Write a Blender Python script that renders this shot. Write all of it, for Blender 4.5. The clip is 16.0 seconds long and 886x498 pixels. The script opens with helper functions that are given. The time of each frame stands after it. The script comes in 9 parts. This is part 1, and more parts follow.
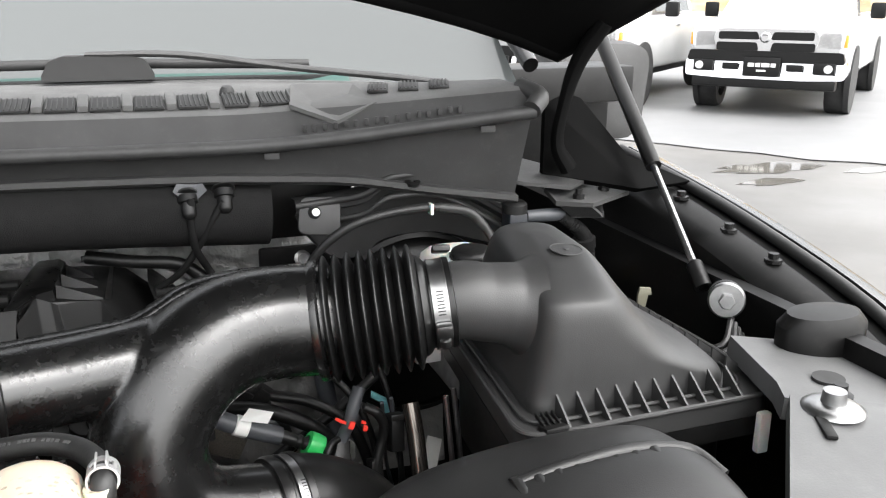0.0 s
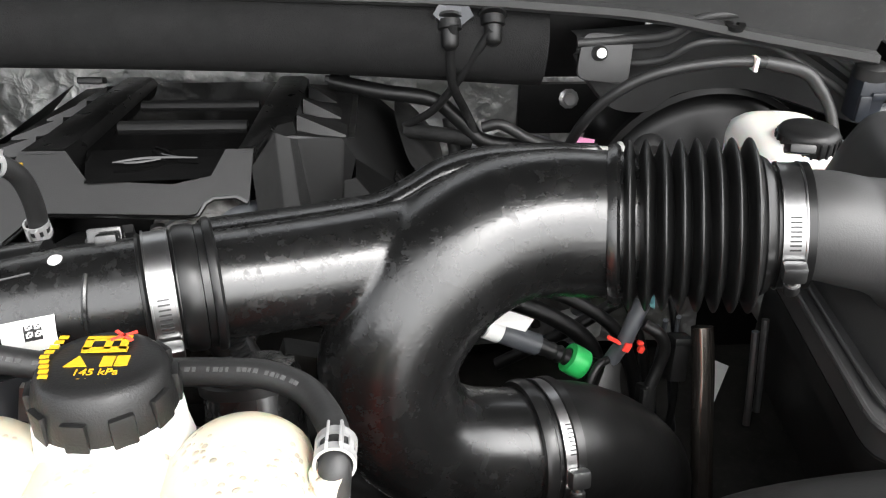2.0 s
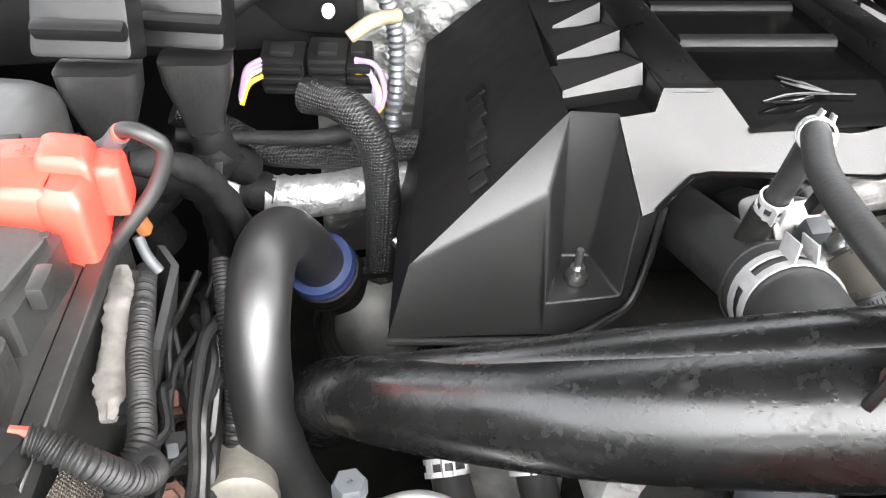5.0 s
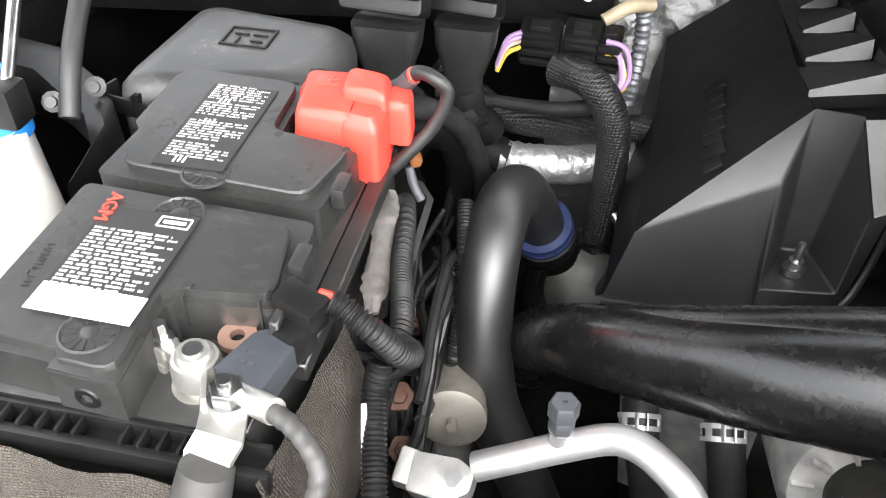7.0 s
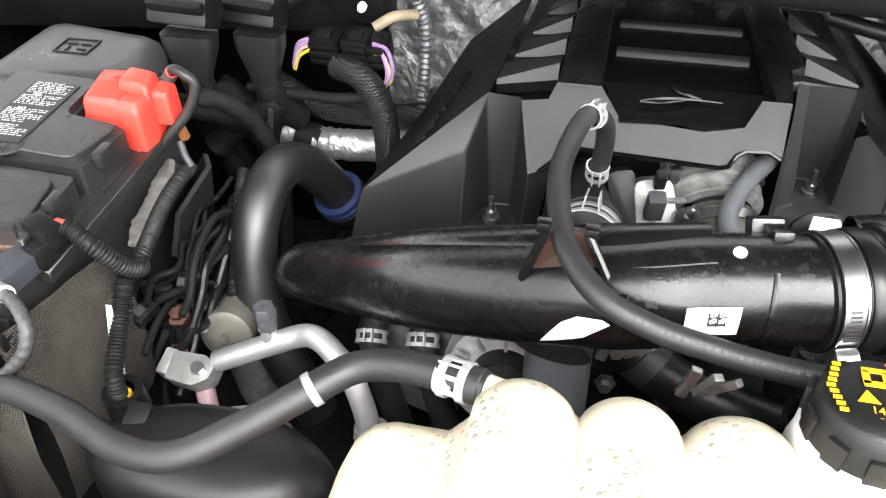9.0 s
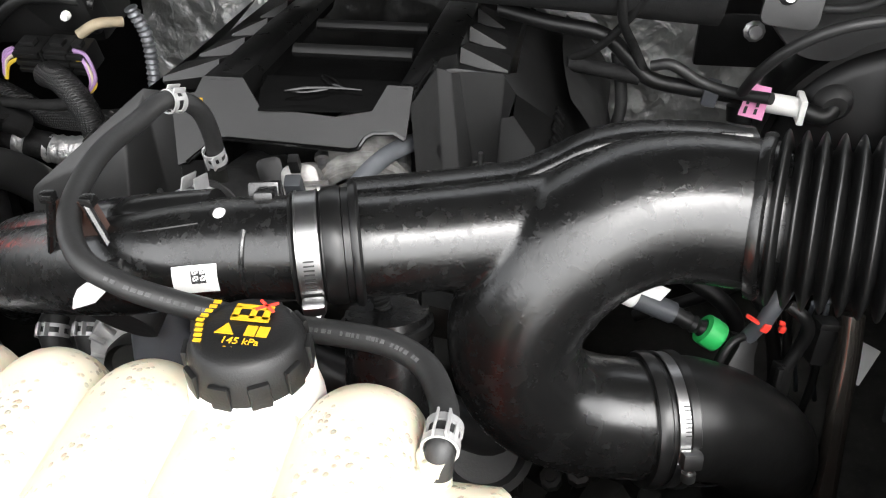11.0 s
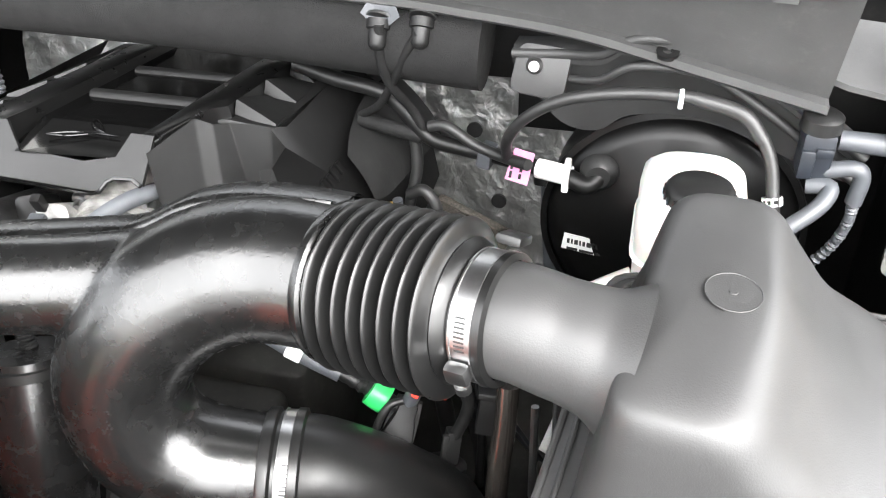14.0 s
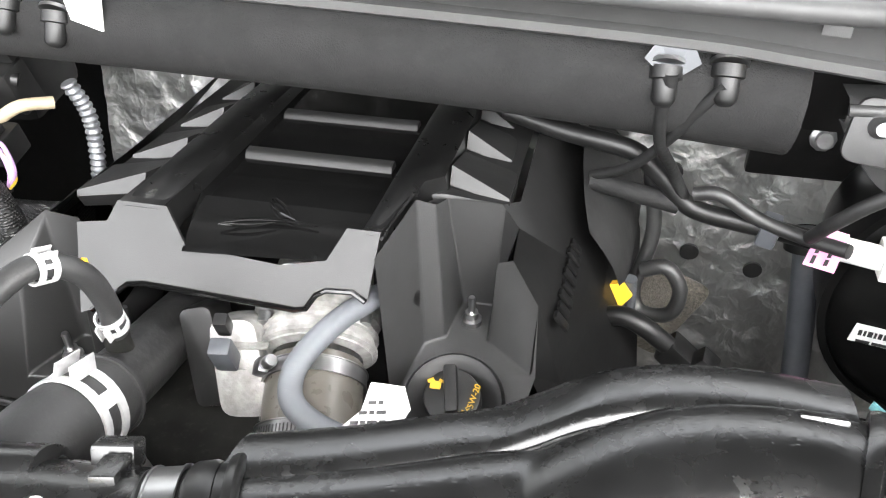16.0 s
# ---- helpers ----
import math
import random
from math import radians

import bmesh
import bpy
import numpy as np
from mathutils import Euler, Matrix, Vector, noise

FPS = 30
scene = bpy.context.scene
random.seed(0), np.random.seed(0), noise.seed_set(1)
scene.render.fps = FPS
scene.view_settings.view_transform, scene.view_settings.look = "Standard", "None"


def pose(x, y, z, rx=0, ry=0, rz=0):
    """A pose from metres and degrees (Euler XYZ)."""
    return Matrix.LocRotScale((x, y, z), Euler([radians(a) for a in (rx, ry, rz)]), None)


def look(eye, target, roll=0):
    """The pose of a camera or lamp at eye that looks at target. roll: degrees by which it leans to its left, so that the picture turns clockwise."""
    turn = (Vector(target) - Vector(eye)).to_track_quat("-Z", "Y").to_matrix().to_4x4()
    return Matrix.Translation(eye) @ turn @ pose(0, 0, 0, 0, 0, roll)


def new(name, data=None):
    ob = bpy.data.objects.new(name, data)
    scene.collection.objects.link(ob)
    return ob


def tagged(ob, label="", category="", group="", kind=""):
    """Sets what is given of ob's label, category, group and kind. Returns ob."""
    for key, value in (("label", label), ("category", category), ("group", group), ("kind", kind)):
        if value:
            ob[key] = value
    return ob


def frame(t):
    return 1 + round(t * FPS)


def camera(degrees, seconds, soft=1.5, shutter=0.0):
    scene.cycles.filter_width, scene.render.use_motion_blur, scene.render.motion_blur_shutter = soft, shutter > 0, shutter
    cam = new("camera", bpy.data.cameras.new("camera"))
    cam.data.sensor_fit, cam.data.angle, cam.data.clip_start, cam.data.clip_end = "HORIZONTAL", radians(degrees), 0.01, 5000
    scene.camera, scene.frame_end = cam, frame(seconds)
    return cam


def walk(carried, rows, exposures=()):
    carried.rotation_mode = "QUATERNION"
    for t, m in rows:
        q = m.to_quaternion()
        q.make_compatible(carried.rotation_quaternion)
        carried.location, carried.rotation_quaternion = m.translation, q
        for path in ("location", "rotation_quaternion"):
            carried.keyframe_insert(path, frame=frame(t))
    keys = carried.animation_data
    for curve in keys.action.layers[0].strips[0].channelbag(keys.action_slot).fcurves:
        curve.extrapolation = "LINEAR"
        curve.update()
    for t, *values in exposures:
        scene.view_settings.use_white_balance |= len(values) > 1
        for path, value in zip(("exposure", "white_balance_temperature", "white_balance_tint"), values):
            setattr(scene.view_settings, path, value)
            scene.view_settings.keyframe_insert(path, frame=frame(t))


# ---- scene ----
cam = camera(56.1, 16.0, soft=1.15)
PATH = [
    (0, (-0.0035, -0.0017, 1.4979), (0.6580, 1.7955, 0.9213), 0.18),
    (0.5, (-0.0064, 0.0586, 1.4599), (0.4917, 1.9150, 0.9068), 0.31),
    (1, (0.0155, 0.1269, 1.4459), (0.2710, 1.9779, 0.7328), 0.14),
    (1.5, (0.0209, 0.1646, 1.4592), (0.1375, 1.9290, 0.5248), 0.17),
    (2, (-0.0158, 0.2037, 1.4907), (0.1051, 1.9233, 0.4767), 0.90),
    (2.5, (-0.1033, 0.2522, 1.5056), (0.0124, 1.9354, 0.4315), 0.56),
    (3, (-0.2085, 0.2983, 1.5105), (-0.0695, 1.9474, 0.3876), 0.52),
    (3.5, (-0.3066, 0.3447, 1.5026), (-0.1303, 1.9418, 0.3116), 0.74),
    (4, (-0.3883, 0.3867, 1.4799), (-0.2226, 1.9319, 0.2209), 0.34),
    (4.5, (-0.4523, 0.4017, 1.4804), (-0.2554, 1.9212, 0.1950), 1.56),
    (5, (-0.5174, 0.4064, 1.4684), (-0.3972, 1.9218, 0.1687), 1.98),
    (5.2, (-0.5343, 0.3991, 1.4538), (-0.4820, 1.9358, 0.1748), 1.93),
    (7.3, (-0.5547, 0.3213, 1.4913), (-0.8539, 1.8029, 0.1815), 0.79),
    (7.5, (-0.5358, 0.3077, 1.4990), (-0.8383, 1.7916, 0.1927), 0.76),
    (8, (-0.4676, 0.2738, 1.5284), (-0.7926, 1.7502, 0.2191), 0.09),
    (8.5, (-0.3851, 0.2408, 1.5544), (-0.7155, 1.7136, 0.2423), -0.35),
    (9, (-0.2872, 0.2195, 1.5644), (-0.6366, 1.7006, 0.2666), -1.25),
    (9.2, (-0.2485, 0.2226, 1.5526), (-0.6174, 1.7167, 0.2752), -1.71),
    (11.3, (0.0561, 0.2280, 1.5460), (-0.2055, 1.7743, 0.3048), -1.78),
    (11.5, (0.0955, 0.2322, 1.5393), (-0.1577, 1.7908, 0.3118), -1.58),
    (12, (0.2296, 0.2416, 1.5423), (-0.0488, 1.8078, 0.3301), -1.53),
    (12.5, (0.3133, 0.2457, 1.5328), (-0.0047, 1.8129, 0.3316), -0.77),
    (13, (0.3513, 0.2454, 1.5375), (-0.0575, 1.8005, 0.3482), -1.41),
    (13.5, (0.3675, 0.2558, 1.5374), (-0.0555, 1.8165, 0.3604), -1.35),
    (14, (0.3084, 0.2864, 1.5581), (-0.1263, 1.8480, 0.3867), -1.60),
    (14.5, (0.1875, 0.3337, 1.5592), (-0.2380, 1.8950, 0.3839), -1.11),
    (15, (0.1081, 0.3650, 1.5671), (-0.2985, 1.9135, 0.3685), -0.80),
    (15.5, (0.0596, 0.4047, 1.5580), (-0.3265, 1.9394, 0.3349), -1.05),
    (16, (0.0093, 0.4499, 1.5405), (-0.3457, 1.9782, 0.3002), -1.13),
]
walk(cam, [(t, look(eye, target, roll)) for t, eye, target, roll in PATH],
     [(0.0, 2.07), (1.0, 2.3), (2.0, 2.4), (2.5, 2.55), (3.0, 2.92), (3.5, 3.5), (4.5, 3.9), (5.2, 3.85), (7.3, 3.05), (9.2, 2.83), (11.3, 2.35), (12.0, 2.86), (12.5, 3.3), (13.0, 3.6), (14.5, 3.72), (16.0, 4.0)])

# ---- light: white overcast sky, soft sun high from the front right ----
world = bpy.data.worlds.new("overcast")
scene.world = world
world.use_nodes = True
wn, wl = world.node_tree.nodes, world.node_tree.links
sky = wn.new("ShaderNodeTexSky")
sky.sky_type, sky.sun_disc = "NISHITA", False
sky.sun_elevation, sky.sun_rotation = radians(53), radians(141)
sky.air_density, sky.dust_density, sky.ozone_density = 1.0, 4.0, 1.0
grey = wn.new("ShaderNodeHueSaturation")
grey.inputs["Saturation"].default_value = 0.12
wl.new(sky.outputs["Color"], grey.inputs["Color"])
wl.new(grey.outputs["Color"], wn["Background"].inputs["Color"])
wn["Background"].inputs["Strength"].default_value = 0.15
sun_data = bpy.data.lights.new("sun", "SUN")
sun_data.energy, sun_data.angle, sun_data.color = 1.5, radians(140), (1.0, 0.985, 0.965)
sun = new("sun", sun_data)
sun.matrix_world = look((2.0, -1.7, 5.2), (0, 0.8, 1.0))

# ---- building helpers ----
V = Vector


def thing(name, base, label, category, group="", kind=""):
    ob = new(name)
    ob.empty_display_size = 0.02
    ob.location = base
    return tagged(ob, label, category, group, kind)


def world_base(ob):
    p = V((0, 0, 0))
    while ob:
        p = p + ob.location
        ob = ob.parent
    return p


def finish(bm, name, material, smooth=40):
    bmesh.ops.remove_doubles(bm, verts=bm.verts, dist=1e-6)
    bmesh.ops.recalc_face_normals(bm, faces=bm.faces)
    me = bpy.data.meshes.new(name)
    bm.to_mesh(me)
    bm.free()
    me.materials.append(material)
    if smooth:
        me.polygons.foreach_set("use_smooth", [True] * len(me.polygons))
        me.set_sharp_from_angle(angle=radians(smooth))
    return me


def part(name, bm, material, parent, label="", smooth=40):
    """One mesh object under a thing or a part; the bmesh is in world metres."""
    bmesh.ops.translate(bm, verts=bm.verts, vec=-world_base(parent))
    ob = new(name, finish(bm, name, material, smooth))
    ob.parent = parent
    return tagged(ob, label)


def solo(name, bm, material, label, category, group="", kind="", smooth=40):
    """A thing that is a single mesh, its origin at its base."""
    xs = [v.co for v in bm.verts]
    lo = V([min(c[i] for c in xs) for i in range(3)])
    hi = V([max(c[i] for c in xs) for i in range(3)])
    base = V(((lo.x + hi.x) / 2, (lo.y + hi.y) / 2, lo.z))
    bmesh.ops.translate(bm, verts=bm.verts, vec=-base)
    ob = new(name, finish(bm, name, material, smooth))
    ob.location = base
    return tagged(ob, label, category, group, kind)


def merge(*bms):
    out = bms[0]
    for b in bms[1:]:
        me = bpy.data.meshes.new("tmp")
        b.to_mesh(me)
        b.free()
        out.from_mesh(me)
        bpy.data.meshes.remove(me)
    return out


def bevelled(bm, width, segments=2, angle=30):
    edges = [e for e in bm.edges if len(e.link_faces) == 2 and e.calc_face_angle(0) > radians(angle)]
    if width > 0 and edges:
        bmesh.ops.bevel(bm, geom=edges, offset=width, segments=segments, profile=0.6, affect="EDGES", clamp_overlap=True)
    return bm


def box(c, s, bev=0.002, rot=(0, 0, 0), seg=2):
    bm = bmesh.new()
    bmesh.ops.create_cube(bm, size=1)
    bmesh.ops.scale(bm, verts=bm.verts, vec=s)
    bevelled(bm, min(bev, min(s) * 0.45), seg)
    bmesh.ops.transform(bm, matrix=pose(*c, *rot), verts=bm.verts)
    return bm


def prism(poly, depth, m=None, bev=0.0, seg=2):
    """A polygon in local x, y pushed along local z by depth."""
    bm = bmesh.new()
    a = [bm.verts.new((x, y, 0)) for x, y in poly]
    b = [bm.verts.new((x, y, depth)) for x, y in poly]
    n = len(poly)
    bm.faces.new(a[::-1])
    bm.faces.new(b)
    for i in range(n):
        bm.faces.new((a[i], a[(i + 1) % n], b[(i + 1) % n], b[i]))
    bevelled(bm, bev, seg)
    if m is not None:
        bmesh.ops.transform(bm, matrix=m, verts=bm.verts)
    return bm


def slab(points, thick, bev=0.0, seg=2):
    """A flat-ish polygon of 3D points given a thickness against its normal."""
    pts = [V(p) for p in points]
    nrm = V((0, 0, 0))
    for i in range(len(pts)):
        nrm += pts[i].cross(pts[(i + 1) % len(pts)])
    nrm.normalize()
    bm = bmesh.new()
    a = [bm.verts.new(p) for p in pts]
    b = [bm.verts.new(p - nrm * thick) for p in pts]
    n = len(pts)
    bm.faces.new(a)
    bm.faces.new(b[::-1])
    for i in range(n):
        bm.faces.new((a[(i + 1) % n], a[i], b[i], b[(i + 1) % n]))
    bevelled(bm, bev, seg)
    return bm


def spline(pts, per=8):
    """Catmull-Rom through the points."""
    p = [V(q) for q in pts]
    p = [p[0] * 2 - p[1]] + p + [p[-1] * 2 - p[-2]]
    out = []
    for i in range(1, len(p) - 2):
        for k in range(per):
            t = k / per
            a, b, c, d = p[i - 1], p[i], p[i + 1], p[i + 2]
            out.append(0.5 * ((2 * b) + (c - a) * t + (2 * a - 5 * b + 4 * c - d) * t * t + (3 * b - a - 3 * c + d) * t ** 3))
    out.append(p[-2])
    return out


def frames(line):
    n = len(line)
    tang = [(line[min(i + 1, n - 1)] - line[max(i - 1, 0)]).normalized() for i in range(n)]
    ref = V((0, 0, 1)) if abs(tang[0].z) < 0.9 else V((0, 1, 0))
    side = tang[0].cross(ref).normalized()
    out = []
    for t in tang:
        side = (side - t * side.dot(t)).normalized()
        out.append((side, side.cross(t)))
    return out


def tube(pts, r, seg=16, per=8, caps=True, squash=1.0, rough=None, wall=0.0):
    """A round tube along a smooth line; r: one radius or one for each point; rough(s, a): added to the radius."""
    line = spline(pts, per) if per > 1 else [V(p) for p in pts]
    if isinstance(r, (int, float)):
        rad = [r] * len(line)
    else:
        rad = [x[0] for x in spline([(q, 0, 0) for q in r], per)] if per > 1 else list(r)
    bm = bmesh.new()
    rings = []
    length = 0.0
    for i, (p, (s, u)) in enumerate(zip(line, frames(line))):
        length += (p - line[i - 1]).length if i else 0
        ring = []
        for k in range(seg):
            a = 2 * math.pi * k / seg
            q = rad[i] + (rough(length, a) if rough else 0)
            ring.append(bm.verts.new(p + s * (q * math.cos(a)) + u * (q * squash * math.sin(a))))
        rings.append(ring)
    for a, b in zip(rings, rings[1:]):
        for k in range(seg):
            bm.faces.new((a[k], a[(k + 1) % seg], b[(k + 1) % seg], b[k]))
    if caps:
        bm.faces.new(rings[0][::-1])
        bm.faces.new(rings[-1])
    return bm


def axis_pose(a, b):
    d = V(b) - V(a)
    return Matrix.Translation(a) @ d.to_track_quat("Z", "Y").to_matrix().to_4x4()


def revolve(profile, a, b, seg=32, closed=False):
    """A profile of (radius, height) turned about the axis from a towards b, height in metres from a."""
    m = axis_pose(a, b)
    bm = bmesh.new()
    rings = []
    for r, h in profile:
        if r < 1e-6:
            rings.append([bm.verts.new(m @ V((0, 0, h)))])
        else:
            rings.append([bm.verts.new(m @ V((r * math.cos(2 * math.pi * k / seg), r * math.sin(2 * math.pi * k / seg), h))) for k in range(seg)])
    pairs = list(zip(rings, rings[1:])) + ([(rings[-1], rings[0])] if closed else [])
    for p, q in pairs:
        for k in range(seg):
            j = (k + 1) % seg
            if len(p) == 1 and len(q) == 1:
                continue
            if len(p) == 1:
                bm.faces.new((p[0], q[j], q[k]))
            elif len(q) == 1:
                bm.faces.new((p[k], p[j], q[0]))
            else:
                bm.faces.new((p[k], p[j], q[j], q[k]))
    return bm


def loft(sections, caps=True, closed=True):
    bm = bmesh.new()
    rings = [[bm.verts.new(p) for p in s] for s in sections]
    n = len(rings[0])
    for a, b in zip(rings, rings[1:]):
        for k in range(n if closed else n - 1):
            bm.faces.new((a[k], a[(k + 1) % n], b[(k + 1) % n], b[k]))
    if caps:
        bm.faces.new(rings[0][::-1])
        bm.faces.new(rings[-1])
    return bm


def rounded(poly, r, seg=4):
    """A polygon in x, y with its corners rounded."""
    out = []
    n = len(poly)
    for i in range(n):
        p, a, b = V(poly[i]), V(poly[i - 1]), V(poly[(i + 1) % n])
        rr = min(r, (a - p).length * 0.45, (b - p).length * 0.45)
        s, e = p + (a - p).normalized() * rr, p + (b - p).normalized() * rr
        for k in range(seg + 1):
            t = k / seg
            q = s * (1 - t) ** 2 + p * 2 * t * (1 - t) + e * t * t
            out.append((q.x, q.y))
    return out


def bar_strip(start, along, across, lengths, gap, height, up, lift=0.0006):
    """Plain bars in one row, standing in for writing that is not lettered."""
    bm = bmesh.new()
    al, ac, n = V(along).normalized(), V(across).normalized(), V(up).normalized()
    p = V(start) + n * lift
    for w in lengths:
        q = [p, p + al * w, p + al * w + ac * height, p + ac * height]
        a = [bm.verts.new(v) for v in q]
        b = [bm.verts.new(v - n * (lift * 0.8)) for v in q]
        bm.faces.new(a)
        for i in range(4):
            bm.faces.new((a[(i + 1) % 4], a[i], b[i], b[(i + 1) % 4]))
        p = p + al * (w + gap)
    return bm


def lettering(body, size, m, depth=0.0004):
    """Readable words as a flat mesh; text plane is m's x, y."""
    cu = bpy.data.curves.new("text", "FONT")
    cu.body, cu.size, cu.extrude, cu.align_x, cu.align_y = body, size, depth, "CENTER", "CENTER"
    ob = bpy.data.objects.new("text", cu)
    me = bpy.data.meshes.new_from_object(ob)
    bm = bmesh.new()
    bm.from_mesh(me)
    bmesh.ops.transform(bm, matrix=m, verts=bm.verts)
    bpy.data.objects.remove(ob)
    bpy.data.curves.remove(cu)
    bpy.data.meshes.remove(me)
    return bm


def plane_pose(origin, xdir, ydir):
    x = V(xdir).normalized()
    y = (V(ydir) - x * V(ydir).dot(x)).normalized()
    z = x.cross(y)
    m = Matrix((x, y, z)).transposed().to_4x4()
    m.translation = V(origin)
    return m


# ---- materials ----
def material(name, colour, rough, metal=0.0, vary=0.25, scale=40.0, bump=0.0, bump_scale=300.0, dust=0.0, spec=0.5, rough_vary=0.15,
             coat=0.0, sub=0.0, wet=0.0, pits=0.0, pits_scale=150.0):
    m = bpy.data.materials.new(name)
    m.use_nodes = True
    n, l = m.node_tree.nodes, m.node_tree.links
    p = n["Principled BSDF"]
    co = n.new("ShaderNodeTexCoord")
    big = n.new("ShaderNodeTexNoise")
    big.inputs["Scale"].default_value, big.inputs["Detail"].default_value = scale, 6
    l.new(co.outputs["Object"], big.inputs["Vector"])
    ramp = n.new("ShaderNodeMapRange")
    ramp.inputs["From Min"].default_value, ramp.inputs["From Max"].default_value = 0.3, 0.7
    l.new(big.outputs["Fac"], ramp.inputs["Value"])
    mix = n.new("ShaderNodeMix")
    mix.data_type = "RGBA"
    l.new(ramp.outputs["Result"], mix.inputs["Factor"])
    c = V(colour)
    mix.inputs["A"].default_value = (*(c * (1 - vary)), 1)
    mix.inputs["B"].default_value = (*[min(1.0, x) for x in c * (1 + vary)], 1)
    last = mix.outputs["Result"]
    if dust:
        spot = n.new("ShaderNodeTexNoise")
        spot.inputs["Scale"].default_value, spot.inputs["Detail"].default_value, spot.inputs["Roughness"].default_value = scale * 4, 10, 0.75
        l.new(co.outputs["Object"], spot.inputs["Vector"])
        sr = n.new("ShaderNodeMapRange")
        sr.inputs["From Min"].default_value, sr.inputs["From Max"].default_value = 0.55, 0.8
        sr.inputs["To Max"].default_value = dust
        l.new(spot.outputs["Fac"], sr.inputs["Value"])
        dm = n.new("ShaderNodeMix")
        dm.data_type = "RGBA"
        dm.inputs["B"].default_value = (0.32, 0.30, 0.27, 1)
        l.new(sr.outputs["Result"], dm.inputs["Factor"])
        l.new(last, dm.inputs["A"])
        last = dm.outputs["Result"]
    normal = None
    if pits:
        vo = n.new("ShaderNodeTexVoronoi")
        vo.inputs["Scale"].default_value = pits_scale
        l.new(co.outputs["Object"], vo.inputs["Vector"])
        vr = n.new("ShaderNodeMapRange")
        vr.inputs["From Min"].default_value, vr.inputs["From Max"].default_value = 0.22, 0.34
        vr.inputs["To Min"].default_value, vr.inputs["To Max"].default_value = 1.0, 0.0
        l.new(vo.outputs["Distance"], vr.inputs["Value"])
        patch = n.new("ShaderNodeTexNoise")
        patch.inputs["Scale"].default_value = 22
        l.new(co.outputs["Object"], patch.inputs["Vector"])
        pr = n.new("ShaderNodeMapRange")
        pr.inputs["From Min"].default_value, pr.inputs["From Max"].default_value = 0.42, 0.6
        l.new(patch.outputs["Fac"], pr.inputs["Value"])
        mu = n.new("ShaderNodeMath")
        mu.operation = "MULTIPLY"
        l.new(vr.outputs["Result"], mu.inputs[0])
        l.new(pr.outputs["Result"], mu.inputs[1])
        mv = n.new("ShaderNodeMath")
        mv.operation = "MULTIPLY"
        mv.inputs[1].default_value = pits
        l.new(mu.outputs[0], mv.inputs[0])
        pm = n.new("ShaderNodeMix")
        pm.data_type = "RGBA"
        pm.inputs["B"].default_value = (*(c * 0.45), 1)
        l.new(mv.outputs[0], pm.inputs["Factor"])
        l.new(last, pm.inputs["A"])
        last = pm.outputs["Result"]
        bp = n.new("ShaderNodeBump")
        bp.inputs["Strength"].default_value, bp.inputs["Distance"].default_value = 0.9 * pits, 0.001
        l.new(mu.outputs[0], bp.inputs["Height"])
        normal = bp
    l.new(last, p.inputs["Base Color"])
    rr = n.new("ShaderNodeMapRange")
    rr.inputs["To Min"].default_value, rr.inputs["To Max"].default_value = max(0.02, rough * (1 - rough_vary)), min(1, rough * (1 + rough_vary))
    rn = n.new("ShaderNodeTexNoise")
    rn.inputs["Scale"].default_value, rn.inputs["Detail"].default_value = scale * 1.7, 5
    l.new(co.outputs["Object"], rn.inputs["Vector"])
    l.new(rn.outputs["Fac"], rr.inputs["Value"])
    rough_out = rr.outputs["Result"]
    if wet:
        wn_ = n.new("ShaderNodeTexNoise")
        wn_.inputs["Scale"].default_value, wn_.inputs["Detail"].default_value, wn_.inputs["Roughness"].default_value = 130, 6, 0.65
        l.new(co.outputs["Object"], wn_.inputs["Vector"])
        wr = n.new("ShaderNodeMapRange")
        wr.inputs["From Min"].default_value, wr.inputs["From Max"].default_value = 0.55, 0.62
        l.new(wn_.outputs["Fac"], wr.inputs["Value"])
        wc = n.new("ShaderNodeTexNoise")
        wc.inputs["Scale"].default_value, wc.inputs["Detail"].default_value = 17, 4
        l.new(co.outputs["Object"], wc.inputs["Vector"])
        wk = n.new("ShaderNodeMapRange")
        wk.inputs["From Min"].default_value, wk.inputs["From Max"].default_value = 0.46, 0.6
        wk.inputs["To Max"].default_value = wet
        l.new(wc.outputs["Fac"], wk.inputs["Value"])
        wm_ = n.new("ShaderNodeMath")
        wm_.operation = "MULTIPLY"
        l.new(wr.outputs["Result"], wm_.inputs[0])
        l.new(wk.outputs["Result"], wm_.inputs[1])
        ad = n.new("ShaderNodeMath")
        ad.operation = "ADD"
        l.new(rough_out, ad.inputs[0])
        l.new(wm_.outputs[0], ad.inputs[1])
        rough_out = ad.outputs[0]
    l.new(rough_out, p.inputs["Roughness"])
    if bump:
        b = n.new("ShaderNodeBump")
        b.inputs["Strength"].default_value, b.inputs["Distance"].default_value = bump, 0.001
        bt = n.new("ShaderNodeTexNoise")
        bt.inputs["Scale"].default_value, bt.inputs["Detail"].default_value = bump_scale, 3
        l.new(co.outputs["Object"], bt.inputs["Vector"])
        l.new(bt.outputs["Fac"], b.inputs["Height"])
        if normal:
            l.new(normal.outputs["Normal"], b.inputs["Normal"])
        normal = b
    if normal:
        l.new(normal.outputs["Normal"], p.inputs["Normal"])
    p.inputs["Metallic"].default_value = metal
    p.inputs["Specular IOR Level"].default_value = spec
    p.inputs["Coat Weight"].default_value = coat
    if sub:
        p.inputs["Subsurface Weight"].default_value = sub
        p.inputs["Subsurface Scale"].default_value = 0.02
    return m


